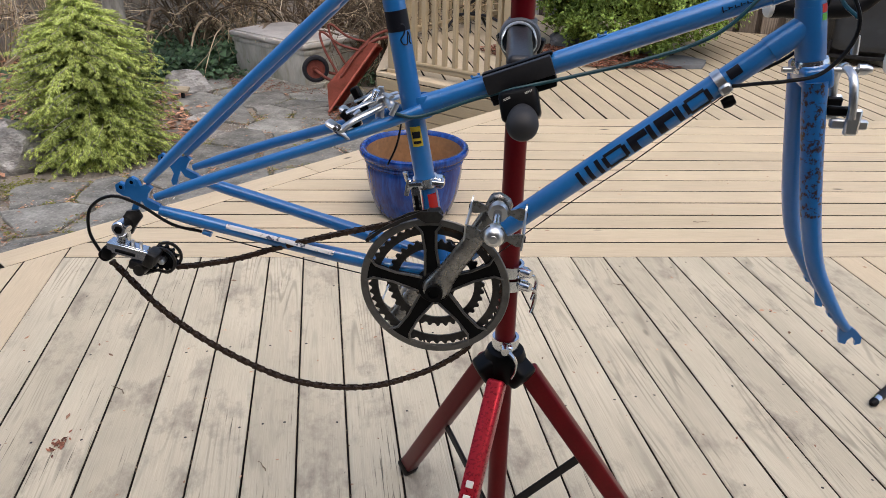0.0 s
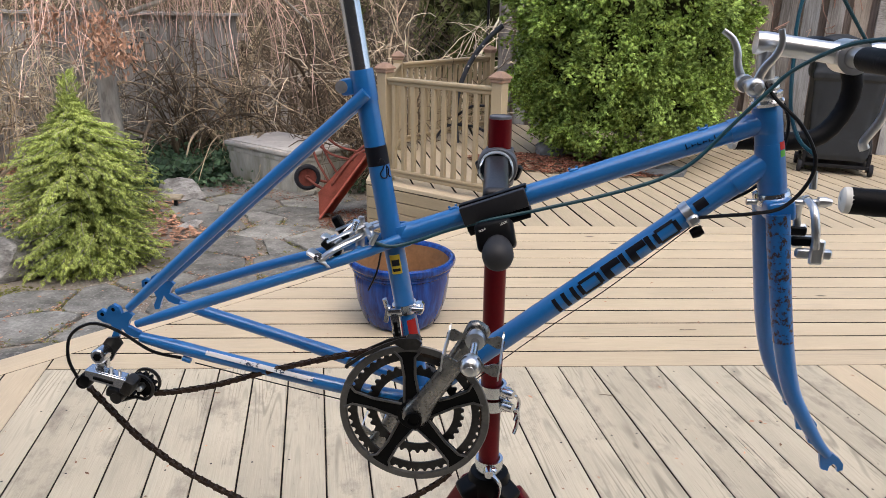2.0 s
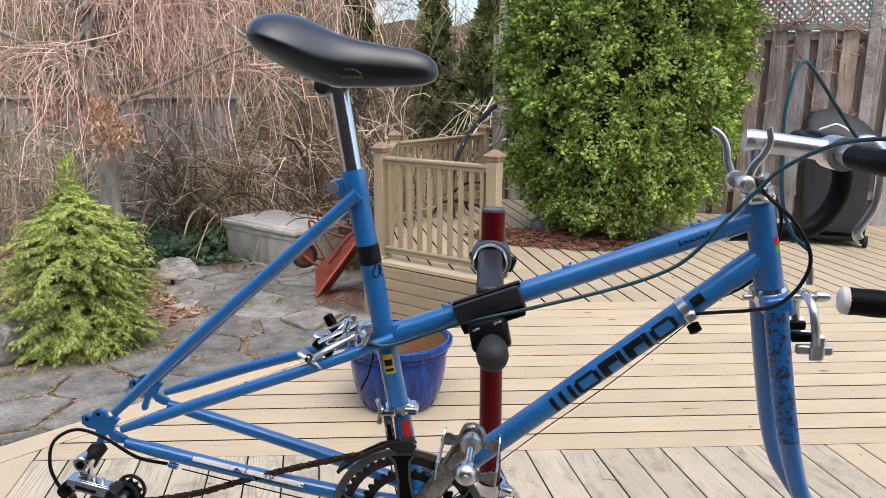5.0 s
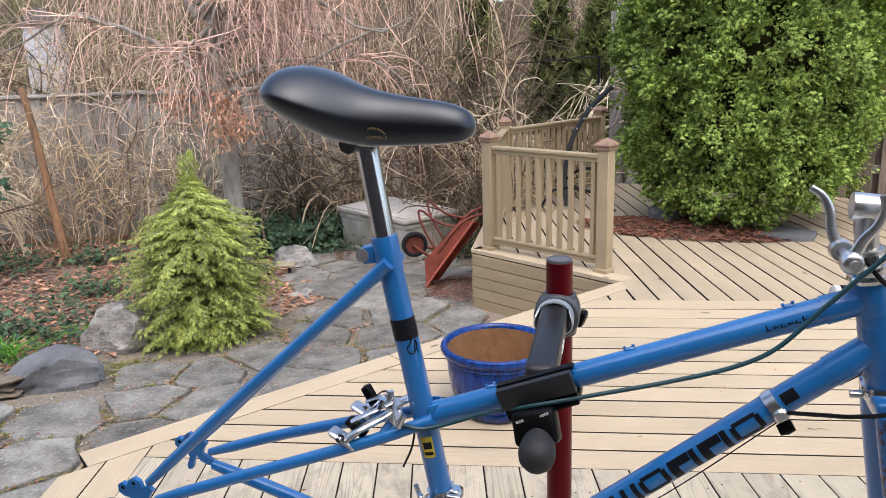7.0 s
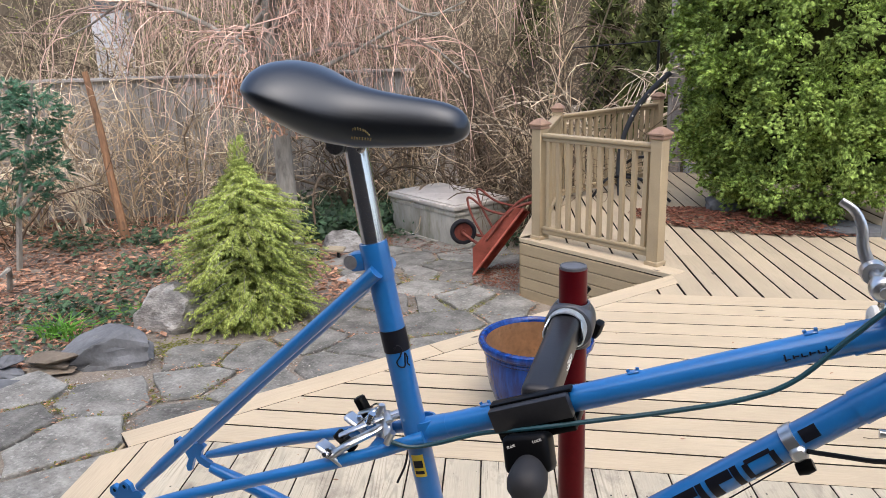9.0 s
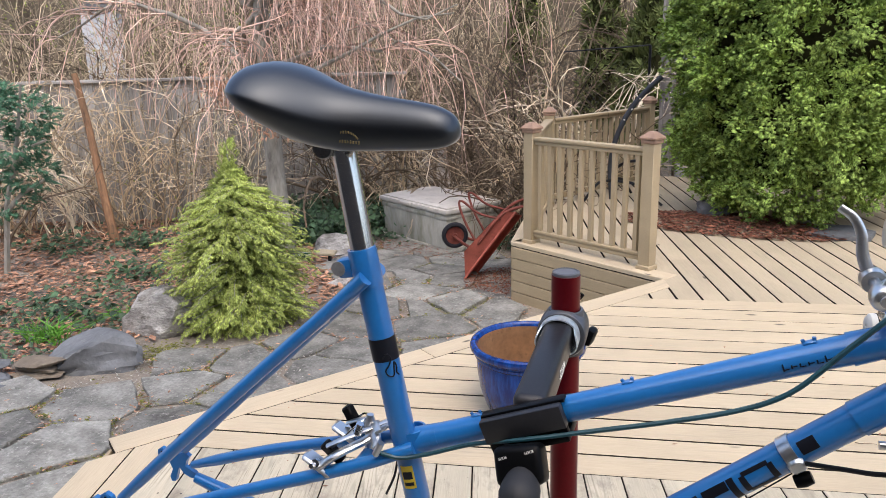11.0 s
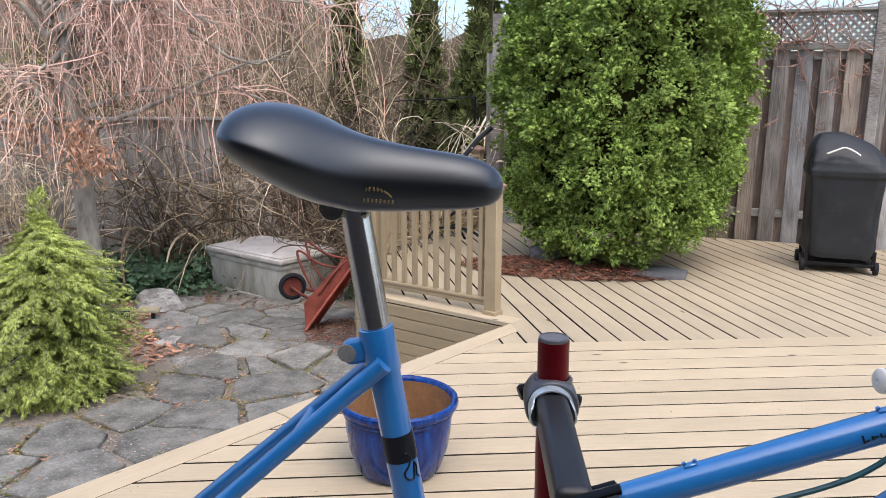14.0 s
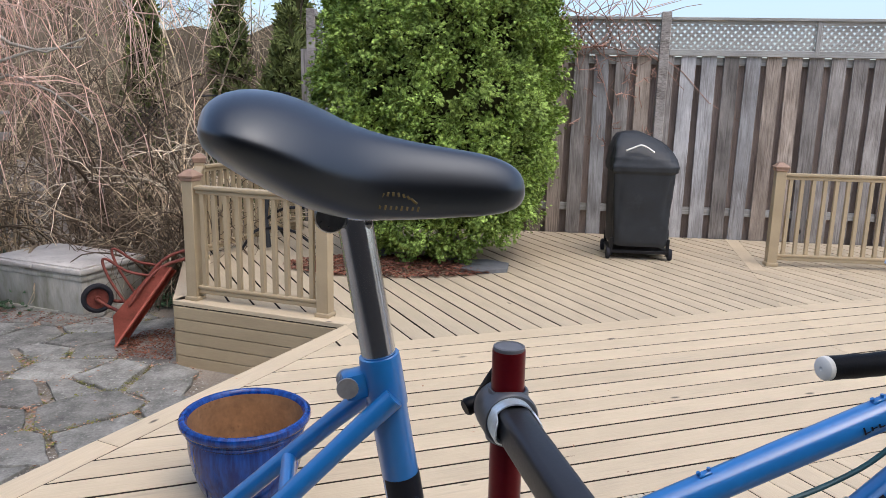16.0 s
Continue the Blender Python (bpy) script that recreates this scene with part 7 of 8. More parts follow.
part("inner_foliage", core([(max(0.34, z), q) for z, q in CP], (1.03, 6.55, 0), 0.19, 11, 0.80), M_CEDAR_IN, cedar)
bm = B()
tube(bm, smoothed([(1.10, 6.12, -0.45), (1.09, 6.14, 0.1), (1.06, 6.35, 0.6), (1.05, 6.55, 1.5)], 4), [0.12 - 0.004 * k for k in range(13)], 12)
part("trunk", bm, M_BARK, cedar)

gold = thing("golden_cypress", (-2.95, 3.84, -0.47), "small golden-green feathery cypress growing by the path", "tree")
GC = (-2.98, 3.84, -0.50)
GP = [(0.0, 0.31), (0.08, 0.40), (0.22, 0.46), (0.42, 0.46), (0.6, 0.445), (0.8, 0.415), (0.98, 0.32), (1.12, 0.205), (1.24, 0.09), (1.38, 0.012)]
r = np.random.default_rng(3)
P, O, U_, S = [], [], [], []
stalks = []
for k in range(1400):
    z = 0.02 + 1.36 * r.uniform(0, 1) ** 1.25
    a = r.uniform(0, 2 * math.pi)
    rad = float(np.interp(z, [p[0] for p in GP], [p[1] for p in GP]))
    rad *= r.uniform(0.60, 1.20) * (1 + 0.22 * noise.noise((math.cos(a) * 1.8, math.sin(a) * 1.8, z * 4.0)))
    o = np.array((math.cos(a), math.sin(a), 0.0))
    side = np.array((-o[1], o[0], 0.0))
    bend = r.normal(0, 0.2)
    base = np.array((GC[0], GC[1], GC[2] + max(0.02, z - 0.10 + 0.02 * r.normal())))
    line = []
    for t in np.linspace(0, 1, 7):
        line.append(base + o * rad * t + side * bend * rad * t * t + np.array((0, 0, rad * (0.70 * t - 0.52 * t * t))))
    stalks.append(line)
    line = np.array(line)
    roll = r.normal(0, 0.5)
    for j in range(13):
        t = 0.42 + 0.58 * j / 12
        i = min(5, int(t * 6))
        f = t * 6 - i
        q = line[i] * (1 - f) + line[i + 1] * f
        d = line[min(6, i + 1)] - line[i]
        d /= np.linalg.norm(d)
        sg = -1 if j % 2 else 1
        if j == 12:
            sg = 0
        lat = np.cross(d, (0, 0, 1.0))
        P.append(q)
        O.append(d * 0.72 + lat * sg * 0.62 + np.array((0, 0, -0.10 - 0.12 * r.uniform() + roll * sg * 0.5)))
        U_.append(np.array((0, 0, 1.0)) + 0.45 * o + lat * roll)
        S.append(0.078 * (0.45 + 0.63 * min(1.0, rad / 0.38)) * (1.15 - 0.5 * t) * r.uniform(0.75, 1.2))
for k in range(110):
    z = r.uniform(0.98, 1.40)
    a = r.uniform(0, 2 * math.pi)
    w = 0.26 * (1.5 - z) * r.uniform(0.2, 1.0)
    P.append(np.array((GC[0] + w * math.cos(a), GC[1] + w * math.sin(a), GC[2] + z)))
    O.append(np.array((math.cos(a) * 0.7, math.sin(a) * 0.7, 0.9)))
    U_.append(np.array((math.cos(a), math.sin(a), 0.6)))
    S.append(r.uniform(0.04, 0.085))
vs, fs = scatter_fans(P, O, U_, S, fan_template(1, 0.75, 0.042, 0.18, 6), 0.14, r)
raw("foliage", vs, fs, M_GOLD, gold, "yellow-green drooping feathery sprays")
vs, fs = strands(stalks, [(0.005, 0.0015)] * len(stalks))
tagged(raw("branch_frame", vs, fs, M_BARK, gold), kind="stuff")
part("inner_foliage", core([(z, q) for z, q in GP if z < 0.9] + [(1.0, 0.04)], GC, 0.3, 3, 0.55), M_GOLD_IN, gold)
bm = B()
tube(bm, [(GC[0], GC[1], GC[2]), (GC[0], GC[1], GC[2] + 0.9), (GC[0] - 0.01, GC[1], GC[2] + 1.46)], [0.035, 0.012, 0.002], 8)
part("trunk", bm, M_BARK, gold)

# dark needled branch of a small tree at the garden side
yew = thing("pine_shrub", (-5.9, 4.3, -0.5), "blue-green needled shrub at the edge of the garden bed", "shrub")
r = np.random.default_rng(21)
P, O, U_, S = [], [], [], []
for cx, cy, cz, rad, n in ((-5.68, 4.55, 1.05, 0.28, 250), (-5.80, 4.5, 0.74, 0.27, 230), (-5.66, 4.55, 0.48, 0.22, 150), (-6.0, 4.45, 0.25, 0.28, 180), (-5.85, 4.4, 1.2, 0.2, 110)):
    for _ in range(n):
        d = r.normal(0, 1, 3)
        d /= np.linalg.norm(d)
        p = np.array((cx, cy, cz)) + d * rad * r.uniform(0.4, 1.0) ** 0.5 * np.array((1.1, 1, 0.62))
        P.append(p)
        O.append(d * np.array((1, 1, 0.35)) + np.array((0, 0, -0.1)))
        U_.append((r.normal(0, 0.4), r.normal(0, 0.4), 1.0))
        S.append(r.uniform(0.06, 0.11))
vs, fs = scatter_fans(P, O, U_, S, fan_template(1, 0.9, 0.05, 0.1, 7), 0.3, r)
raw("foliage", vs, fs, M_YEW, yew, "blue-green needles")
vs, fs = strands([[(-6.0, 4.35, -0.5), (-5.9, 4.4, 0.2), (-5.75, 4.5, 0.8), (-5.65, 4.55, 1.3)], [(-5.95, 4.38, 0.1), (-5.75, 4.45, 0.3), (-5.5, 4.55, 0.45)], [(-5.85, 4.45, 0.45), (-5.7, 4.5, 0.7), (-5.45, 4.55, 0.8)], [(-5.5, 3.8, -0.55), (-5.3, 3.7, -0.2), (-5.1, 3.4, -0.2)]], [(0.03, 0.012)] * 4, 5)
tagged(raw("branch_frame", vs, fs, M_BARK, yew), kind="stuff")

# ---- weeping tree with a grey trunk ----
weep = thing("weeping_cherry", (-4.02, 6.15, -0.56), "bare weeping cherry with a grey trunk and pinkish hanging twigs", "tree")
bm = B()
tube(bm, smoothed([(-4.0, 6.12, -0.62), (-4.03, 6.12, -0.2), (-4.07, 6.15, 0.6), (-4.11, 6.2, 1.4), (-4.15, 6.25, 2.3), (-4.18, 6.3, 3.0)], 5), [0.115 - 0.0022 * k for k in range(26)], 14)
part("trunk", bm, M_BARK, weep, "grey lichened trunk")
r = np.random.default_rng(31)
limbs, twig_lines, twig_r = [], [], []
limbs.append([np.array(p) for p in ((-4.18, 6.18, 0.98), (-3.95, 6.05, 1.15), (-3.65, 5.95, 1.27), (-3.3, 5.9, 1.38), (-3.0, 5.9, 1.50), (-2.66, 5.9, 1.66), (-2.28, 5.9, 1.80), (-1.95, 5.95, 1.83))])
limbs.append([np.array(p) for p in ((-4.25, 6.2, 2.0), (-3.9, 6.05, 2.3), (-3.5, 5.95, 2.38), (-3.05, 5.9, 2.23), (-2.78, 5.9, 2.07), (-2.46, 5.9, 1.84), (-2.2, 5.9, 1.78), (-1.9, 5.9, 1.9))])
for k in range(26):
    a = r.uniform(0, 2 * math.pi) if k > 9 else r.uniform(-0.9, 0.9) - 0.35
    reach = r.uniform(1.2, 3.2)
    z0 = r.uniform(1.2, 2.7)
    base = np.array((-4.2 - 0.05 * z0, 6.2, z0))
    top = r.uniform(0.3, 1.1)
    pts = []
    for t in np.linspace(0, 1, 9):
        pts.append(base + np.array((math.cos(a) * reach * t, math.sin(a) * reach * t * 0.8, top * math.sin(t * 2.2) * 1.1 - 0.35 * t * t)) + r.normal(0, 0.05, 3) * t)
    limbs.append(pts)
    for _ in range(34):
        t = r.uniform(0.12, 1.0)
        p = np.array(pts[min(8, int(t * 8))]) * (1 - (t * 8) % 1) + np.array(pts[min(8, int(t * 8) + 1)]) * ((t * 8) % 1)
        aa = a + r.normal(0, 0.9)
        out, drop = r.uniform(0.2, 0.8), r.uniform(0.25, 1.3)
        side = np.array((math.cos(aa), math.sin(aa), 0))
        line = []
        wob = np.cumsum(r.normal(0, 0.055, (7, 3)), 0)
        for i, s in enumerate(np.linspace(0, 1, 7)):
            line.append(p + side * out * (1 - (1 - s) ** 2) + np.array((0, 0, 0.22 * s - drop * s * s)) + wob[i] * s)
        twig_lines.append(line)
        twig_r.append((0.0070, 0.0026))
        for _b in range(2):
            i = int(r.integers(2, 6))
            q = np.array(line[i])
            d = r.normal(0, 0.12, 3)
            twig_lines.append([q, q + d + (0, 0, -0.06), q + d * 1.5 + (0, 0, -0.22)])
            twig_r.append((0.003, 0.0013))
for pts in limbs:
    vs, fs = strands([pts], [(0.034, 0.007)], 7)
    raw("limb", vs, fs, M_BARK, weep, "", True)
vs, fs = strands(twig_lines, twig_r)
tagged(raw("twig_curtain", vs, fs, M_TWIG_PINK, weep, "pinkish hanging twig curtain"), kind="stuff")
P, O, U_, S = [], [], [], []
for _ in range(760):
    c = ((-3.80, 5.75, 1.0), (-4.4, 5.8, 1.2), (-3.86, 5.75, 1.18), (-3.72, 5.75, 0.92))[int(r.integers(0, 4))]
    P.append(np.array(c) + r.normal(0, 1, 3) * (0.12, 0.12, 0.10))
    O.append(r.normal(0, 0.5, 3) + (0, 0, -0.8))
    U_.append(r.normal(0, 1, 3))
    S.append(r.uniform(0.045, 0.085))
vs, fs = scatter_fans(P, O, U_, S, ([(0, 0, 0), (-0.2, 0.5, 0.12), (0, 1, -0.15), (0.2, 0.5, 0.12)], [(0, 1, 2, 3)]), 0.3, r)
tagged(raw("dry_foliage", vs, fs, M_DRYLEAF, weep, "clinging dry orange foliage"), kind="stuff")


# ---- bare shrubs and thickets ----
def shrub(name, at, height, spread, stems, material, label, seed, branch=5, thick=0.009, arch=0.5, sub=1.0, limbs=0):
    """A leafless bush: arching stems that wander, side branches and twigs at all angles."""
    r = np.random.default_rng(seed)
    ob = thing(name, at, label, "shrub")
    big, small, rb, rs = [], [], [], []

    def wander(p, d, length, n, bend, droop):
        pts = [np.array(p, float)]
        d = np.array(d, float)
        for i in range(n):
            d = d / (np.linalg.norm(d) + 1e-9) + r.normal(0, bend, 3) + np.array((0, 0, -droop * (i / n)))
            d /= np.linalg.norm(d)
            pts.append(pts[-1] + d * length / n)
        return pts

    for k in range(stems + limbs):
        a = r.uniform(0, 2 * math.pi)
        stout = k >= stems
        lean = spread / height * r.uniform(0.1, 1.5) + (0.5 if stout else 0)
        b = np.array(at) + np.array((r.normal(0, 0.14), r.normal(0, 0.14), -0.05))
        pts = wander(b, (math.cos(a) * lean, math.sin(a) * lean, 1.0), height * r.uniform(0.6, 1.15), 10, 0.13, arch * r.uniform(0.1, 0.75))
        big.append(pts)
        w = thick * (r.uniform(1.9, 2.8) if stout else r.uniform(0.5, 1.3))
        rb.append((w, max(0.0028, w * 0.3)))
        for _b in range(branch):
            i = int(r.integers(2, 10))
            q = wander(pts[i], (pts[i] - pts[i - 1]) / (np.linalg.norm(pts[i] - pts[i - 1]) + 1e-9) + r.normal(0, 0.7, 3), r.uniform(0.25, 0.75) * (0.6 + 0.4 * sub), 7, 0.3, 0.3)
            small.append(q)
            rs.append((0.0058, 0.0026))
            for _c in range(2):
                j = int(r.integers(1, 6))
                small.append(wander(q[j], (q[j] - q[j - 1]) * 20 + r.normal(0, 0.8, 3), r.uniform(0.14, 0.38) * sub, 5, 0.34, 0.2))
                rs.append((0.0040, 0.0020))
    vs, fs = strands(big, rb, 5)
    tagged(raw("stem_clump", vs, fs, material, ob), kind="stuff")
    vs, fs = strands(small, rs, 3)
    tagged(raw("twig_mass", vs, fs, material, ob), kind="stuff")
    return ob


def fence_spot(t, off):
    """A place t along the garden fence, off metres in front of it."""
    x, y = GARDEN_A[0] + gd[0] * t, GARDEN_A[1] + gd[1] * t
    ox, oy = gd[1] / gl * off, -gd[0] / gl * off
    return (x + ox, y + oy, ground_z(x + ox, y + oy))


seed = 100
for t, off, h, sp, st, mt in ((0.30, 0.8, 2.3, 0.7, 12, M_TWIG_DARK), (0.40, 1.0, 2.2, 0.8, 14, M_TWIG_LIGHT), (0.435, 0.5, 2.4, 0.8, 14, M_TWIG), (0.48, 0.7, 2.5, 0.9, 15, M_TWIG), (0.53, 0.9, 2.3, 0.9, 17, M_TWIG_LIGHT), (0.59, 0.5, 2.4, 0.8, 16, M_TWIG), (0.66, 0.6, 2.3, 0.9, 20, M_TWIG), (0.36, 1.7, 1.6, 0.5, 9, M_TWIG_DARK), (0.47, 1.6, 1.6, 0.5, 9, M_TWIG_DARK), (0.75, 0.5, 2.2, 0.8, 20, M_TWIG_LIGHT)):
    seed += 1
    shrub("bare_shrub", fence_spot(t, off), h, sp * 1.3, st, mt, "leafless tan-stemmed shrub in front of the grey fence", seed, 7, 0.0095, 0.5, 1.0, 1)
for (x, y), h, sp, st, mt in (((-3.45, 8.0), 2.2, 1.0, 26, M_TWIG), ((-2.85, 8.5), 2.3, 1.2, 34, M_TWIG_DARK), ((-2.2, 8.1), 2.2, 1.2, 24, M_TWIG_DARK), ((-1.65, 7.9), 2.3, 0.9, 26, M_TWIG), ((-1.35, 7.5), 2.2, 0.6, 26, M_TWIG_DARK), ((-1.0, 8.4), 2.4, 0.9, 26, M_TWIG_LIGHT), ((-4.0, 7.7), 2.0, 0.8, 26, M_TWIG_DARK), ((-1.55, 7.15), 1.5, 0.45, 18, M_TWIG_DARK)):
    seed += 1
    shrub("bare_shrub", (x, y, ground_z(x, y)), h, sp, st, mt, "dense leafless multi-stemmed shrub behind the storage box", seed, 5, 0.013, 0.7, 1.1, 3)
for k in range(16):
    x = -13 + 0.9 * k + 0.3 * math.sin(k * 2.1)
    y = 8.2 + (x + 9) * 0.32 + 1.6 * (k % 3) * 0.5 + 0.6
    seed += 1
    shrub("thicket", (x, y, -0.6), 3.6 + 0.7 * math.sin(k * 1.3), 1.2, 17, (M_TWIG_DARK, M_TWIG_DARK, M_TWIG)[k % 3], "tangled bare thicket beyond the garden fence", seed, 8, 0.013, 0.5, 1.6)
for k in range(25):
    x = -15 + 0.70 * k
    seed += 1
    shrub("far_thicket", (x, 13.5 + 1.3 * math.sin(k * 1.7), -0.6), 4.6 + 0.8 * math.sin(k * 2.3), 1.7, 18, (M_TWIG, M_TWIG_DARK)[k % 2], "tall bare trees and brush far behind the garden", seed, 8, 0.02, 0.3, 2.4)
# young leaves on some of the brush
P = []
r = np.random.default_rng(77)
for _ in range(1500):
    c = ((-7.6, 8.2, 2.2), (-6.6, 8.6, 1.9), (-5.6, 9.0, 2.3), (-2.0, 9.6, 2.4), (-1.2, 9.4, 2.6), (-8.8, 7.6, 2.0), (-6.3, 7.0, -0.2))[int(r.integers(0, 7))]
    P.append(np.array(c) + r.normal(0, 1, 3) * (0.7, 0.35, 0.4))
vs, fs = scatter_fans(P, r.normal(0, 1, (1500, 3)), r.normal(0, 1, (1500, 3)), r.uniform(0.02, 0.05, 1500), ([(0, 0, 0), (-0.3, 0.5, 0.08), (0, 1, -0.1), (0.3, 0.5, 0.08)], [(0, 1, 2, 3)]), 0.3, r)
stuff_mesh("spring_buds", vs, fs, M_BUDS, None, "fresh yellow-green buds on the bare brush", "leaves", "stuff")
# red vine on the lattice
vine = []
for k in range(120):
    s = r.uniform(-1.75, -0.28)
    p = np.array(fence_pose(s, -0.03, r.uniform(1.95, 2.42)))
    d = np.array((r.normal(0, 0.12), r.normal(0, 0.03), r.normal(0.03, 0.1)))
    vine.append([p, p + d * 1.4, p + d * 2.8 + r.normal(0, 0.05, 3), p + d * 3.8 + r.normal(0, 0.08, 3)])
for k in range(26):
    s = r.uniform(-1.6, -0.3)
    p = np.array(fence_pose(s, -0.02, r.uniform(0.9, 2.0)))
    line = [p]
    for _ in range(7):
        line.append(line[-1] + np.array((r.normal(0, 0.05), r.normal(0, 0.01), r.normal(0.02, 0.05))))
    vine.append(line)
vs, fs = strands(vine, [(0.0065, 0.0028)] * len(vine))
tagged(raw("bare_vine", vs, fs, M_VINE), "bare reddish vine climbing over the lattice", "vine")

# conifers far behind
for x, y, h, rr in ((-1.55, 12.5, 4.9, 0.36), (-0.50, 12.3, 4.6, 0.48), (-3.0, 13.0, 5.0, 0.36), (0.3, 11.2, 3.6, 0.7), (-0.5, 10.4, 3.2, 0.6)):
    ob = thing("far_conifer", (x, y, -0.6), "slim dark green conifer far behind the garden", "tree")
    pr = [(0.0, rr * 0.8), (0.8, rr), (h * 0.5, rr * 0.8), (h * 0.8, rr * 0.4), (h, 0.03)]
    P, O, U_, S, r = crown(pr, 1500, (x, y, -0.6), int(abs(x) * 10) + 3, 0.2, 0.16, 0.6, 0.05)
    vs, fs = scatter_fans(P, O, U_, S, fan_template(5, 1.0, 0.12, 0.1), 0.25, r)
    raw("foliage", vs, fs, M_CEDAR_FAR, ob)
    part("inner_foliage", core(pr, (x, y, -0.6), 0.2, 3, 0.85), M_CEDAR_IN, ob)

# ivy under the shrubs
r = np.random.default_rng(51)
P, O, U_, S = [], [], [], []
ivy_area = [(-5.2, 6.6), (-4.2, 6.0), (-3.6, 6.4), (-3.3, 7.0), (-2.9, 7.7), (-3.5, 8.4), (-5.2, 7.5)]
while len(P) < 4600:
    x, y = r.uniform(-5.2, -2.8), r.uniform(6.0, 8.4)
    if inside(ivy_area, x, y):
        P.append((x, y, ground_z(x, y) + 0.05 + abs(r.normal(0, 0.09)) + 0.10 * max(0, y - 6.8)))
        a = r.uniform(0, 6.3)
        O.append((math.cos(a), math.sin(a) - 0.4, r.uniform(-0.5, 0.1)))
        U_.append((r.normal(0, 0.4), r.normal(-0.4, 0.3), 1))
        S.append(r.uniform(0.05, 0.10))
for x, y in ((-1.75, 7.6), (-1.5, 6.95), (-3.3, 6.75), (-4.3, 5.7), (-6.3, 5.3), (-5.6, 5.7), (-4.6, 4.6), (-4.3, 3.4)):
    for _ in range(220):
        P.append((x + r.normal(0, 0.25), y + r.normal(0, 0.18), ground_z(x, y) + 0.02 + abs(r.normal(0, 0.08))))
        a = r.uniform(0, 6.3)
        O.append((math.cos(a), math.sin(a), r.uniform(-0.4, 0.3)))
        U_.append((r.normal(0, 0.4), r.normal(-0.4, 0.3), 1))
        S.append(r.uniform(0.03, 0.07))
vs, fs = scatter_fans(P, O, U_, S, ([(0, 0, 0), (-0.5, 0.25, 0.1), (-0.3, 0.65, 0.05), (0, 1, -0.12), (0.3, 0.65, 0.05), (0.5, 0.25, 0.1)], [(0, 1, 2, 3, 4, 5)]), 0.25, r)
stuff_mesh("ivy", vs, fs, M_IVY, None, "dark green ivy ground cover under the shrubs", "ivy", "stuff")

# spring bulbs' leaves
for x, y, n, h in ((-4.05, 3.0, 80, 0.17), (-3.86, 3.62, 50, 0.12)):
    blades = []
    for _ in range(n):
        b = np.array((x + r.normal(0, 0.075), y + r.normal(0, 0.05), ground_z(x, y)))
        d = r.normal(0, 0.07, 3)
        d[2] = h * r.uniform(0.6, 1.1)
        blades.append([b, b + d * 0.55, b + d + (d[0] * 0.7, d[1] * 0.7, -0.02)])
    vs, fs = strands(blades, [(0.0055, 0.0015)] * n)
    tagged(raw("daffodil_clump", vs, fs, M_GRASS), "clump of fresh green bulb leaves in the bed", "plant", "", "stuff")
P, O, U_, S = [], [], [], []
for _ in range(700):
    x, y = r.uniform(-5.0, -3.7), r.uniform(2.5, 4.3)
    P.append((x, y, ground_z(x, y) + 0.02 + abs(r.normal(0, 0.02))))
    O.append((r.normal(0, 1), r.normal(0, 1), 0.3))
    U_.append((0, -0.2, 1))
    S.append(r.uniform(0.03, 0.06))
vs, fs = scatter_fans(P, O, U_, S, ([(0, 0, 0), (-0.35, 0.4, 0.1), (0, 1, -0.1), (0.35, 0.4, 0.1)], [(0, 1, 2, 3)]), 0.25, r)
stuff_mesh("ground_cover", vs, fs, M_IVY, None, "low green leaves among the leaf litter", "plant", "stuff")

# stakes in the shrubs
for x, y, z1, lean in ((-6.02, 5.8, 1.35, -0.30),):
    bm = B()
    tube(bm, smoothed([(x, y, -0.6), (x + lean * 0.3, y + 0.01, 0.0), (x + lean * 0.62, y + 0.03, z1 * 0.55), (x + lean, y + 0.05, z1)], 4), [0.058 - 0.0018 * k for k in range(13)], 10, 0.75)
    tagged(part("stake", bm, M_ORANGE), "orange-brown peeling stem standing among the shrubs", "stake")

# distance
bm = B()
prev = None
for k in range(41):
    a = radians(84 + 76 * k / 40)
    x, y = 26 * math.cos(a), 26 * math.sin(a)
    h = (3.4 if a < radians(104) else 4.9) + 0.7 * noise.noise((k * 0.7, 0, 0))
    pair = (bm.verts.new((x, y, -1.5)), bm.verts.new((x, y, h)))
    if prev:
        bm.faces.new((prev[0], pair[0], pair[1], prev[1]))
    prev = pair
tagged(part("backdrop", bm, M_FAR), "far brown leafless woodland", "backdrop", "", "structure")

house = thing("far_shed", (-13.1, 13.6, -0.6), "pale garden shed glimpsed through the brush", "shed")
bm = B()
block(bm, (0.75, 0.9, 3.3), pose(-13.1, 13.6, 0.85, 0, 0, 35), 0.01)
part("wall", bm, M_HOUSE, house)
bm = B()
prism(bm, [(-0.5, 0.0), (0.5, 0.0), (0.0, 0.35)], pose(-13.1, 13.6, 2.5, 90, 0, 35), 1.1)
part("roof", bm, M_SLATE, house)


# ---- glazed pot ----
POT = Vector((-0.382, 2.218, 0.004))
pot = thing("plant_pot", (POT.x, POT.y, 0), "empty cobalt blue glazed ceramic pot standing on the deck", "pot")
bm = B()
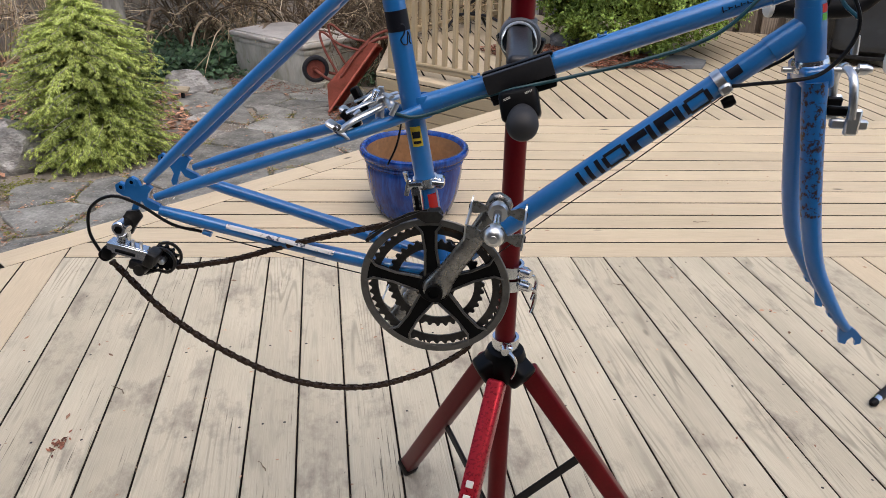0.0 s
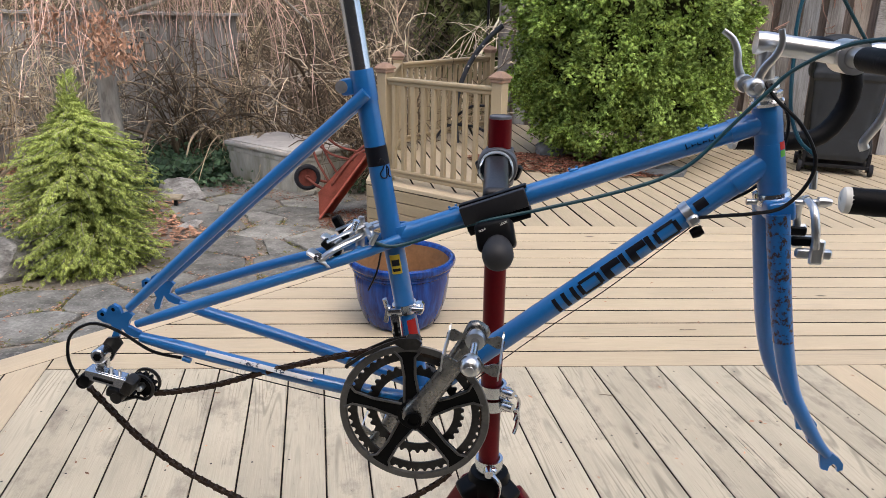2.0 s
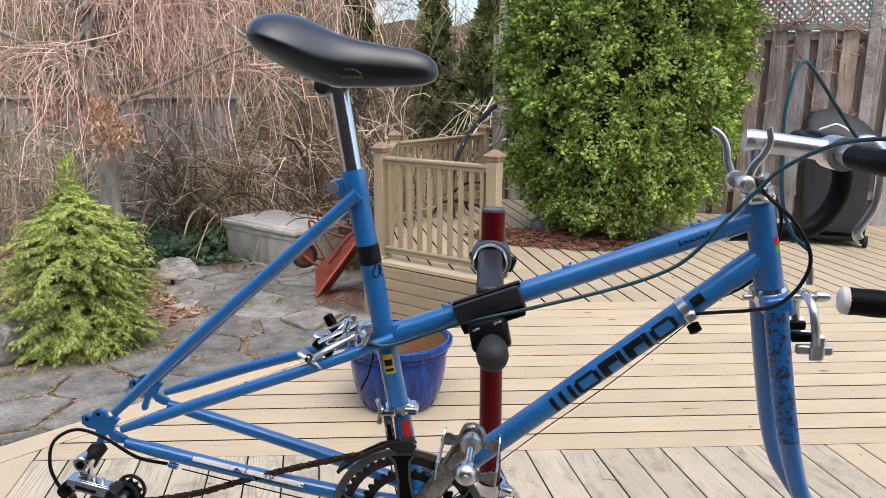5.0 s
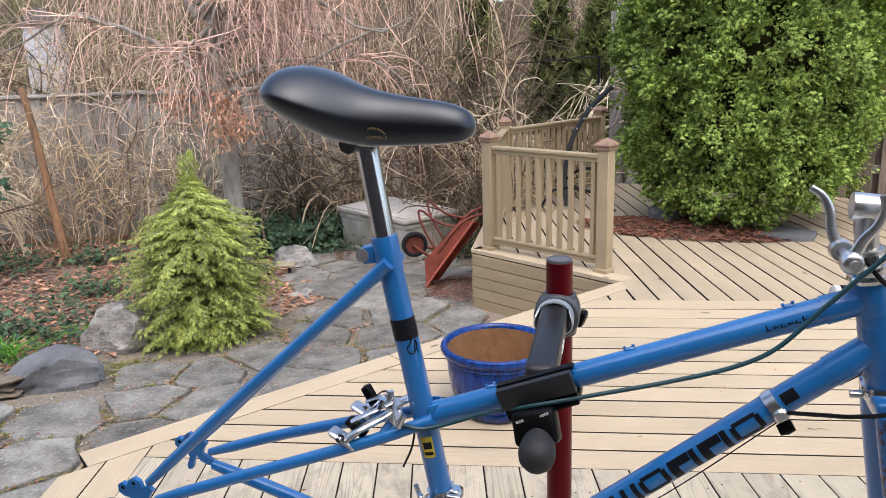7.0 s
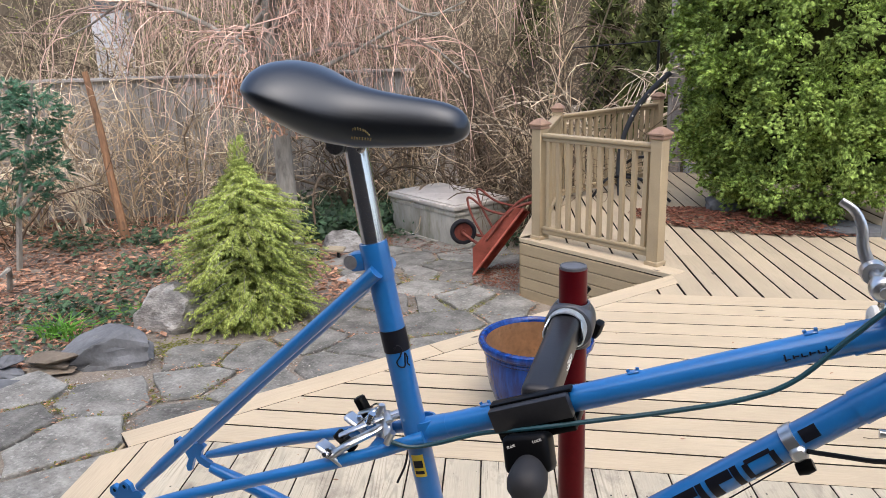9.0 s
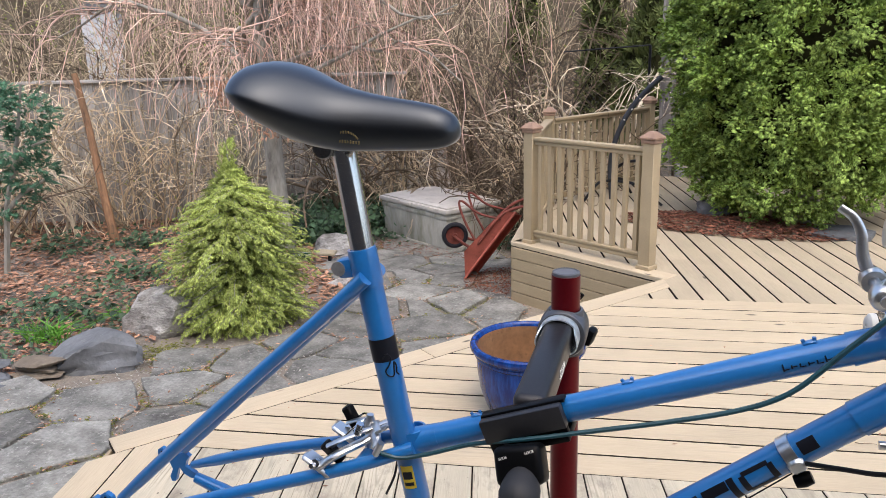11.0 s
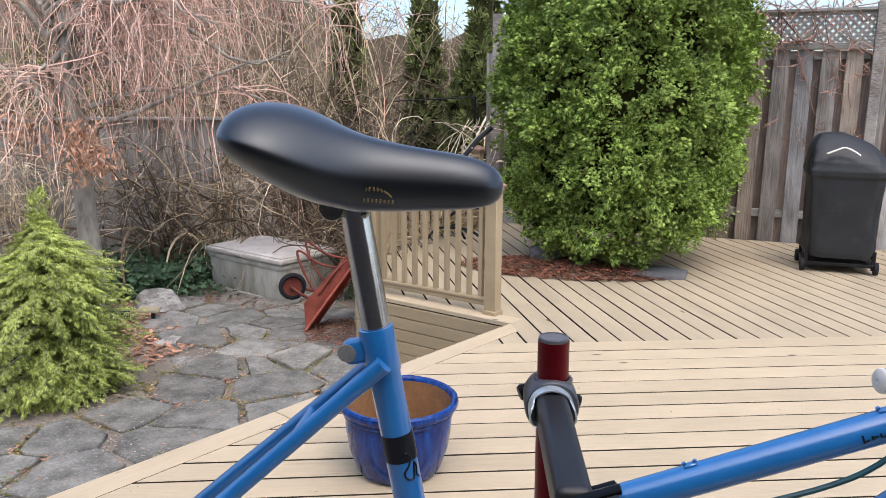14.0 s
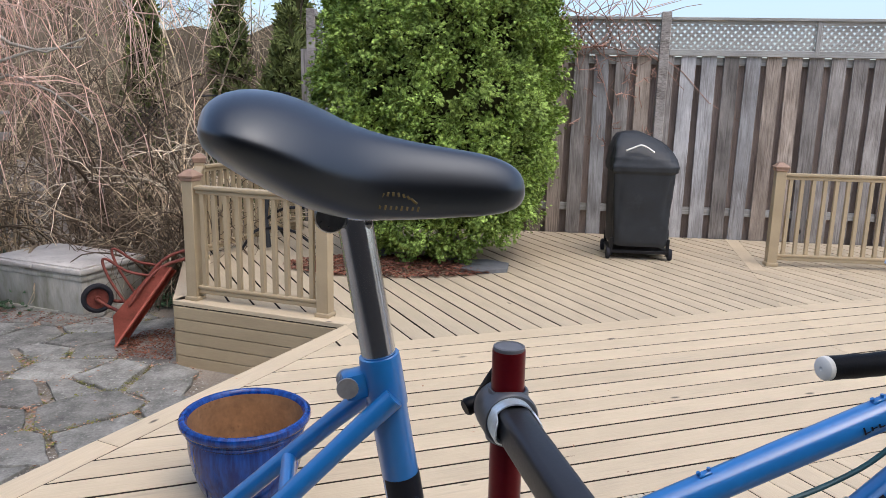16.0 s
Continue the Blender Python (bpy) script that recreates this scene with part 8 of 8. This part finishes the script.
lathe(bm, [(0.158, 0.0), (0.166, 0.006), (0.180, 0.03), (0.206, 0.11), (0.218, 0.19), (0.2195, 0.232), (0.2165, 0.240), (0.2165, 0.245), (0.222, 0.250), (0.2275, 0.255), (0.2275, 0.262), (0.2235, 0.267), (0.2245, 0.272), (0.236, 0.277), (0.2455, 0.287), (0.2485, 0.299), (0.2450, 0.310), (0.236, 0.316), (0.226, 0.315), (0.219, 0.308), (0.2155, 0.297)], Matrix.Translation(POT), 72)
bmesh.ops.delete(bm, geom=[f for f in bm.faces if len(f.verts) > 4], context="FACES_ONLY")
part("outer_wall", bm, M_GLAZE, pot, "cobalt blue glazed wall and rolled rim")
bm = B()
lathe(bm, [(0.2155, 0.297), (0.208, 0.25), (0.203, 0.20), (0.188, 0.12), (0.158, 0.03), (0.14, 0.02), (0.0, 0.02)], Matrix.Translation(POT), 72)
bmesh.ops.delete(bm, geom=[f for f in bm.faces if len(f.verts) > 4 and f.calc_center_median().z > 0.2], context="FACES_ONLY")
part("inner_wall", bm, M_CLAY, pot, "bare terracotta inside")

# ---- storage box ----
BX, BY, BL, BD, BA = -3.23, 7.02, 1.17, 0.74, math.degrees(math.atan2(-0.522, 0.853))
bx_m = pose(BX, BY, -0.6, 0, 0, BA)
deckbox = thing("storage_box", (BX + 0.5, BY, -0.6), "weathered grey resin storage box with mossy streaks", "storage box")
bm = B()
vs = block(bm, (BL, BD, 0.47), bx_m @ pose(BL / 2, BD / 2, 0.225), 0.012, 2)
for v in bm.verts:
    loc = bx_m.inverted() @ v.co
    k = 0.96 + 0.04 * loc.z / 0.46
    v.co = bx_m @ Vector((BL / 2 + (loc.x - BL / 2) * k, BD / 2 + (loc.y - BD / 2) * k, loc.z))
part("body", bm, M_BOXWALL, deckbox)
for z, t in ((0.06, 0.016), (0.415, 0.014)):
    bm = B()
    block(bm, (BL + t, BD + t, 0.045), bx_m @ pose(BL / 2, BD / 2, z), 0.008, 2)
    part("band", bm, M_BOXWALL, deckbox)
bm = B()
block(bm, (BL + 0.05, BD + 0.05, 0.05), bx_m @ pose(BL / 2, BD / 2, 0.482), 0.014, 2)
block(bm, (BL - 0.02, BD - 0.02, 0.018), bx_m @ pose(BL / 2, BD / 2, 0.513), 0.008, 2)
block(bm, (0.2, 0.03, 0.03), bx_m @ pose(BL * 0.42, -0.03, 0.488), 0.008, 2)
part("lid", bm, M_BOXLID, deckbox, "pale weathered lid")

# ---- wheelbarrow tipped on its nose ----
barrow = thing("wheelbarrow", (-1.70, 5.4, -0.5), "faded red wheelbarrow tipped up on its nose against the deck", "wheelbarrow")
TIP = Vector((-1.70, 5.38, -0.47))
TOPR = Vector((-1.29, 5.60, 0.11))
INN = Vector((-0.03, 0.32, -0.10))
lipv = Vector((-0.01, 0.02, 0.24))
bm = B()
outer = [TIP, TOPR, TOPR + Vector((-0.13, 0.01, 0.0)), TIP + lipv]
back = [p + INN for p in outer]
deep = [p + Vector((0.12, 0.0, -0.10)) + INN * e for e in (0.15, 0.85) for p in (outer[0].lerp(outer[1], 0.15) + lipv * 0.1, outer[0].lerp(outer[1], 0.85))]
vo, vb = [bm.verts.new(p) for p in outer], [bm.verts.new(p) for p in back]
bm.faces.new(vo)
bm.faces.new(vb[::-1])
for i in (1, 2, 3):
    j = (i + 1) % 4
    bm.faces.new((vo[i], vb[i], vb[j], vo[j]))
bmesh.ops.solidify(bm, geom=bm.faces[:], thickness=0.012)
tray = part("tray", bm, M_BARROW, barrow, "faded red steel tray", 20)
bm = B()
tube(bm, [outer[0], outer[1]], 0.011, 8)
tube(bm, [back[0], back[1]], 0.011, 8)
tube(bm, [outer[0], back[0]], 0.011, 8)
part("rolled_rim", bm, M_BARROW, tray)
WH = Vector((-1.916, 5.752, -0.178))
wheel = part("wheel", lathe(B(), [(0.085, -0.022), (0.10, -0.032), (0.118, -0.028), (0.126, 0.0), (0.118, 0.028), (0.10, 0.032), (0.085, 0.022)], Matrix.Translation(WH) @ pose(0, 0, 0, 90, 0, 24), 36, True), M_TYRE, barrow, "small black rubber tyre on a red hub")
bm = B()
lathe(bm, [(0.0, -0.03), (0.022, -0.03), (0.024, -0.012), (0.05, -0.008), (0.088, -0.014), (0.088, 0.014), (0.05, 0.008), (0.024, 0.012), (0.022, 0.03), (0.0, 0.03)], Matrix.Translation(WH) @ pose(0, 0, 0, 90, 0, 24), 28)
part("rim", bm, M_BARROW_TUBE, wheel, "rusty red hub")
for off in (0.0, 0.34):
    o = Vector((-0.05 * off, off, 0.03 * off))
    bm = B()
    tube(bm, smoothed([WH + Vector((0.01, -0.05, 0.0)) + o * 0.3, WH + Vector((0.14, -0.08, -0.07)) + o * 0.6, Vector((-1.63, 5.48, -0.20)) + o, Vector((-1.47, 5.56, 0.02)) + o, Vector((-1.34, 5.64, 0.12)) + o, Vector((-1.12, 5.74, 0.17)) + o], 5), 0.014, 10)
    part("handle", bm, M_BARROW_TUBE, barrow, "rusty tubular handle")
    bm = B()
    tube(bm, smoothed([Vector((-1.62, 5.5, -0.18)) + o, Vector((-1.74, 5.52, 0.02)) + o, Vector((-1.80, 5.55, 0.17)) + o, Vector((-1.76, 5.55, 0.19)) + o, Vector((-1.62, 5.56, 0.09)) + o, Vector((-1.42, 5.58, 0.04)) + o], 5), 0.011, 10)
    part("leg", bm, M_BARROW_TUBE, barrow, "bent tubular leg")

# ---- small garden sign and plank table ----
sign = thing("garden_sign", (-3.45, 5.55, -0.55), "small dark green arrow sign with white words on a stake", "sign")
SGN = Vector((-3.46, 5.545, -0.43))
sm = Matrix.Translation(SGN) @ pose(0, 0, 0, 90, 4, 24) @ Matrix.Diagonal((0.7, 0.7, 1, 1))
bm = B()
prism(bm, [(-0.145, 0.0), (-0.10, -0.055), (0.125, -0.055), (0.125, 0.055), (-0.10, 0.055)], sm, 0.012)
part("board", bm, M_SIGN, sign)
bm = B()
for p, q in (((-0.138, 0.0), (-0.097, -0.049)), ((-0.097, -0.049), (0.119, -0.049)), ((0.119, -0.049), (0.119, 0.049)), ((0.119, 0.049), (-0.097, 0.049)), ((-0.097, 0.049), (-0.138, 0.0))):
    tube(bm, [sm @ Vector((*p, 0.0065)), sm @ Vector((*q, 0.0065))], 0.0022, 4)
part("white_border", bm, M_WHITE, sign)
lettering("NEXT TEE", 0.052, sm @ pose(0.0, 0, 0.0075), M_WHITE, sign)
bm = B()
block(bm, (0.022, 0.022, 0.26), Matrix.Translation(SGN + Vector((0.07, 0.01, -0.14))), 0.003)
part("stake", bm, M_STEEL, sign)
feeder = thing("plank_stand", (-3.20, 5.64, -0.55), "small weathered plank on a dark post beside the sign", "stand")
bm = B()
block(bm, (0.19, 0.13, 0.026), pose(-3.235, 5.64, -0.410, 3, 4, 15), 0.006)
part("plank", bm, M_PLANKTOP, feeder)
bm = B()
block(bm, (0.03, 0.03, 0.20), pose(-3.20, 5.64, -0.51), 0.004)
part("post", bm, M_STEEL, feeder)

# ---- covered grill ----
grill = thing("covered_grill", (2.985, 6.325, 0), "charcoal fabric cover over a wheeled barbecue", "grill")
gm = pose(2.985, 6.325, 0, 0, 0, -14) @ Matrix.Diagonal((1.03, 1.03, 1.045, 1))
bm = B()
rows = []
COVER = [(0.13, 0.262, 0.24, 0), (0.17, 0.272, 0.25, 0), (0.32, 0.262, 0.245, 0), (0.50, 0.268, 0.25, 0), (0.68, 0.275, 0.255, 0), (0.80, 0.285, 0.262, 0), (0.815, 0.305, 0.275, 0), (0.86, 0.31, 0.278, 0), (0.94, 0.300, 0.262, 0.008), (1.03, 0.275, 0.215, 0.04), (1.10, 0.245, 0.165, 0.075), (1.145, 0.205, 0.115, 0.10), (1.165, 0.13, 0.06, 0.11), (1.17, 0.03, 0.02, 0.11)]
heights = sorted({round(float(z), 3) for z in np.linspace(0.13, 1.165, 44)} | {c[0] for c in COVER})
NC = 96
for i, z in enumerate(heights):
    w, d, sk = (float(np.interp(z, [c[0] for c in COVER], [c[k] for c in COVER])) for k in (1, 2, 3))
    row = []
    for k in range(NC):
        a = 2 * math.pi * k / NC
        c, s = math.cos(a), math.sin(a)
        e = 0.24 if z < 0.9 else 0.36
        x, y = w * math.copysign(abs(c) ** e, c), d * math.copysign(abs(s) ** e, s)
        fold = 1 - abs(noise.noise((x * 6 + z * 2.2, y * 6, z * 3.0)))
        crease = 1 - abs(noise.noise((x * 14 - z * 7, y * 14, z * 12 + 5)))
        wob = 1 + 0.05 * noise.noise((c * 2.4, s * 2.4, z * 2.5)) + 0.05 * (fold - 0.75) + (0.035 if z > 0.85 else 0.018) * (crease - 0.75)
        hem = 0.03 * noise.noise((c * 3, s * 3, 3.0)) if z < 0.2 else 0.0
        slump = max(0.0, z - 0.90) * max(0.0, min(1.0, (x + 0.02) / 0.26))
        row.append(bm.verts.new(gm @ Vector((x * wob - 0.02 * max(0.0, z - 0.9) / 0.27, y * wob + sk, z + hem - 0.34 * slump))))
    rows.append(row)
for a, b in zip(rows, rows[1:]):
    for k in range(NC):
        bm.faces.new((a[k], a[(k + 1) % NC], b[(k + 1) % NC], b[k]))
bm.faces.new(rows[-1])
part("cover", bm, M_COVER, grill, "charcoal fabric cover with folds", 60)
bm = B()
tube(bm, smoothed([gm @ Vector(p) for p in ((-0.19, -0.272, 1.005), (-0.13, -0.266, 1.030), (-0.06, -0.258, 1.055), (0.0, -0.266, 1.035), (0.06, -0.276, 0.995))], 5), 0.021, 8, 0.4)
part("pull_strap", bm, M_WHITE, grill, "white webbing pull strap")
bm = B()
block(bm, (0.56, 0.46, 0.03), gm @ pose(0, 0, 0.075), 0.004)
for x in (-0.26, 0.26):
    for y in (-0.21, 0.21):
        block(bm, (0.03, 0.03, 0.16), gm @ pose(x, y, 0.12), 0.003)
part("cart", bm, M_STEEL, grill, "black steel cart")
for x in (-0.285, 0.285):
    for y in (-0.2, 0.2):
        bm = B()
        lathe(bm, [(0.0, -0.014), (0.03, -0.014), (0.036, -0.018), (0.052, -0.016), (0.055, 0.0), (0.052, 0.016), (0.036, 0.018), (0.03, 0.014), (0.0, 0.014)], gm @ pose(x, y, 0.056, 0, 90, 0), 22)
        part("wheel", bm, M_TYRE, grill)

# ---- black curved arm standing behind the railing ----
arm = thing("umbrella_arm", (-0.62, 6.75, 0), "black curved steel garden stand behind the railing", "stand")
bm = B()
tube(bm, smoothed([(-0.60, 6.75, 0.03), (-0.62, 6.75, 0.35), (-0.58, 6.75, 0.62), (-0.47, 6.75, 0.88), (-0.32, 6.75, 1.08), (-0.17, 6.75, 1.22)], 6), 0.024, 12, 0.55)
part("upright", bm, M_STRAP, arm)
for q in ((-0.1, 6.55, 0.03), (-0.85, 6.6, 0.03), (-0.45, 7.15, 0.03)):
    bm = B()
    tube(bm, smoothed([(-0.60, 6.75, 0.22), ((-0.60 + q[0]) / 2, (6.75 + q[1]) / 2, 0.2), q], 5), 0.014, 8)
    part("foot", bm, M_STEEL, arm)
bm = B()
tube(bm, smoothed([(-0.60, 6.74, 0.32), (-0.45, 6.68, 0.42), (-0.25, 6.62, 0.44)], 5), 0.014, 8)
part("handle", bm, M_STEEL, arm)
for k in range(3):
    bm = B()
    lathe(bm, [(0.0, 0.0), (0.008, 0.0), (0.008, 0.004), (0.0, 0.004)], pose(-0.50 + 0.07 * k, 6.712, 0.82 + 0.10 * k, 90, 0, 0), 10)
    part("rivet", bm, M_WHITE, arm)

# twigs and a dry leaf sprig fallen on the deck
r = np.random.default_rng(9)
for at, ln in (((-1.02, 0.70, 0.004), 0.06), ((0.95, 2.30, 0.004), 0.08), ((0.52, 1.62, 0.004), 0.05), ((-0.48, 0.45, 0.004), 0.05)):
    a = r.uniform(0, 3)
    pts = [(at[0] + ln * (t - 0.5) * math.cos(a) + r.normal(0, 0.003), at[1] + ln * (t - 0.5) * math.sin(a) + r.normal(0, 0.003), at[2] + 0.002) for t in np.linspace(0, 1, 5)]
    vs, fs = strands([pts], [(0.0018, 0.0008)], 5)
    tagged(raw("fallen_twig", vs, fs, M_TWIG_DARK), "thin dry twig lying on the deck boards", "twig")

# end of a tool handle lying on the worn boards
tool = thing("tool_handle", (1.22, 0.98, 0), "dark tool handle with a silver ferrule lying on the deck", "tool")
bm = B()
tube(bm, smoothed([(1.243, 1.004, 0.014), (1.32, 1.085, 0.016), (1.45, 1.22, 0.014), (1.85, 1.62, 0.014)], 5), 0.0135, 12)
part("shaft", bm, M_STEEL, tool)
bm = B()
tube(bm, [(1.230, 0.990, 0.014), (1.246, 1.007, 0.014)], [0.0125, 0.0142], 12)
part("ferrule", bm, M_CHROME, tool, "silver ferrule")
bm = B()
tube(bm, [(1.217, 0.976, 0.012), (1.224, 0.983, 0.013), (1.232, 0.992, 0.014)], [0.007, 0.0125, 0.0128], 12)
part("tip", bm, M_BLACK, tool, "black rubber tip")
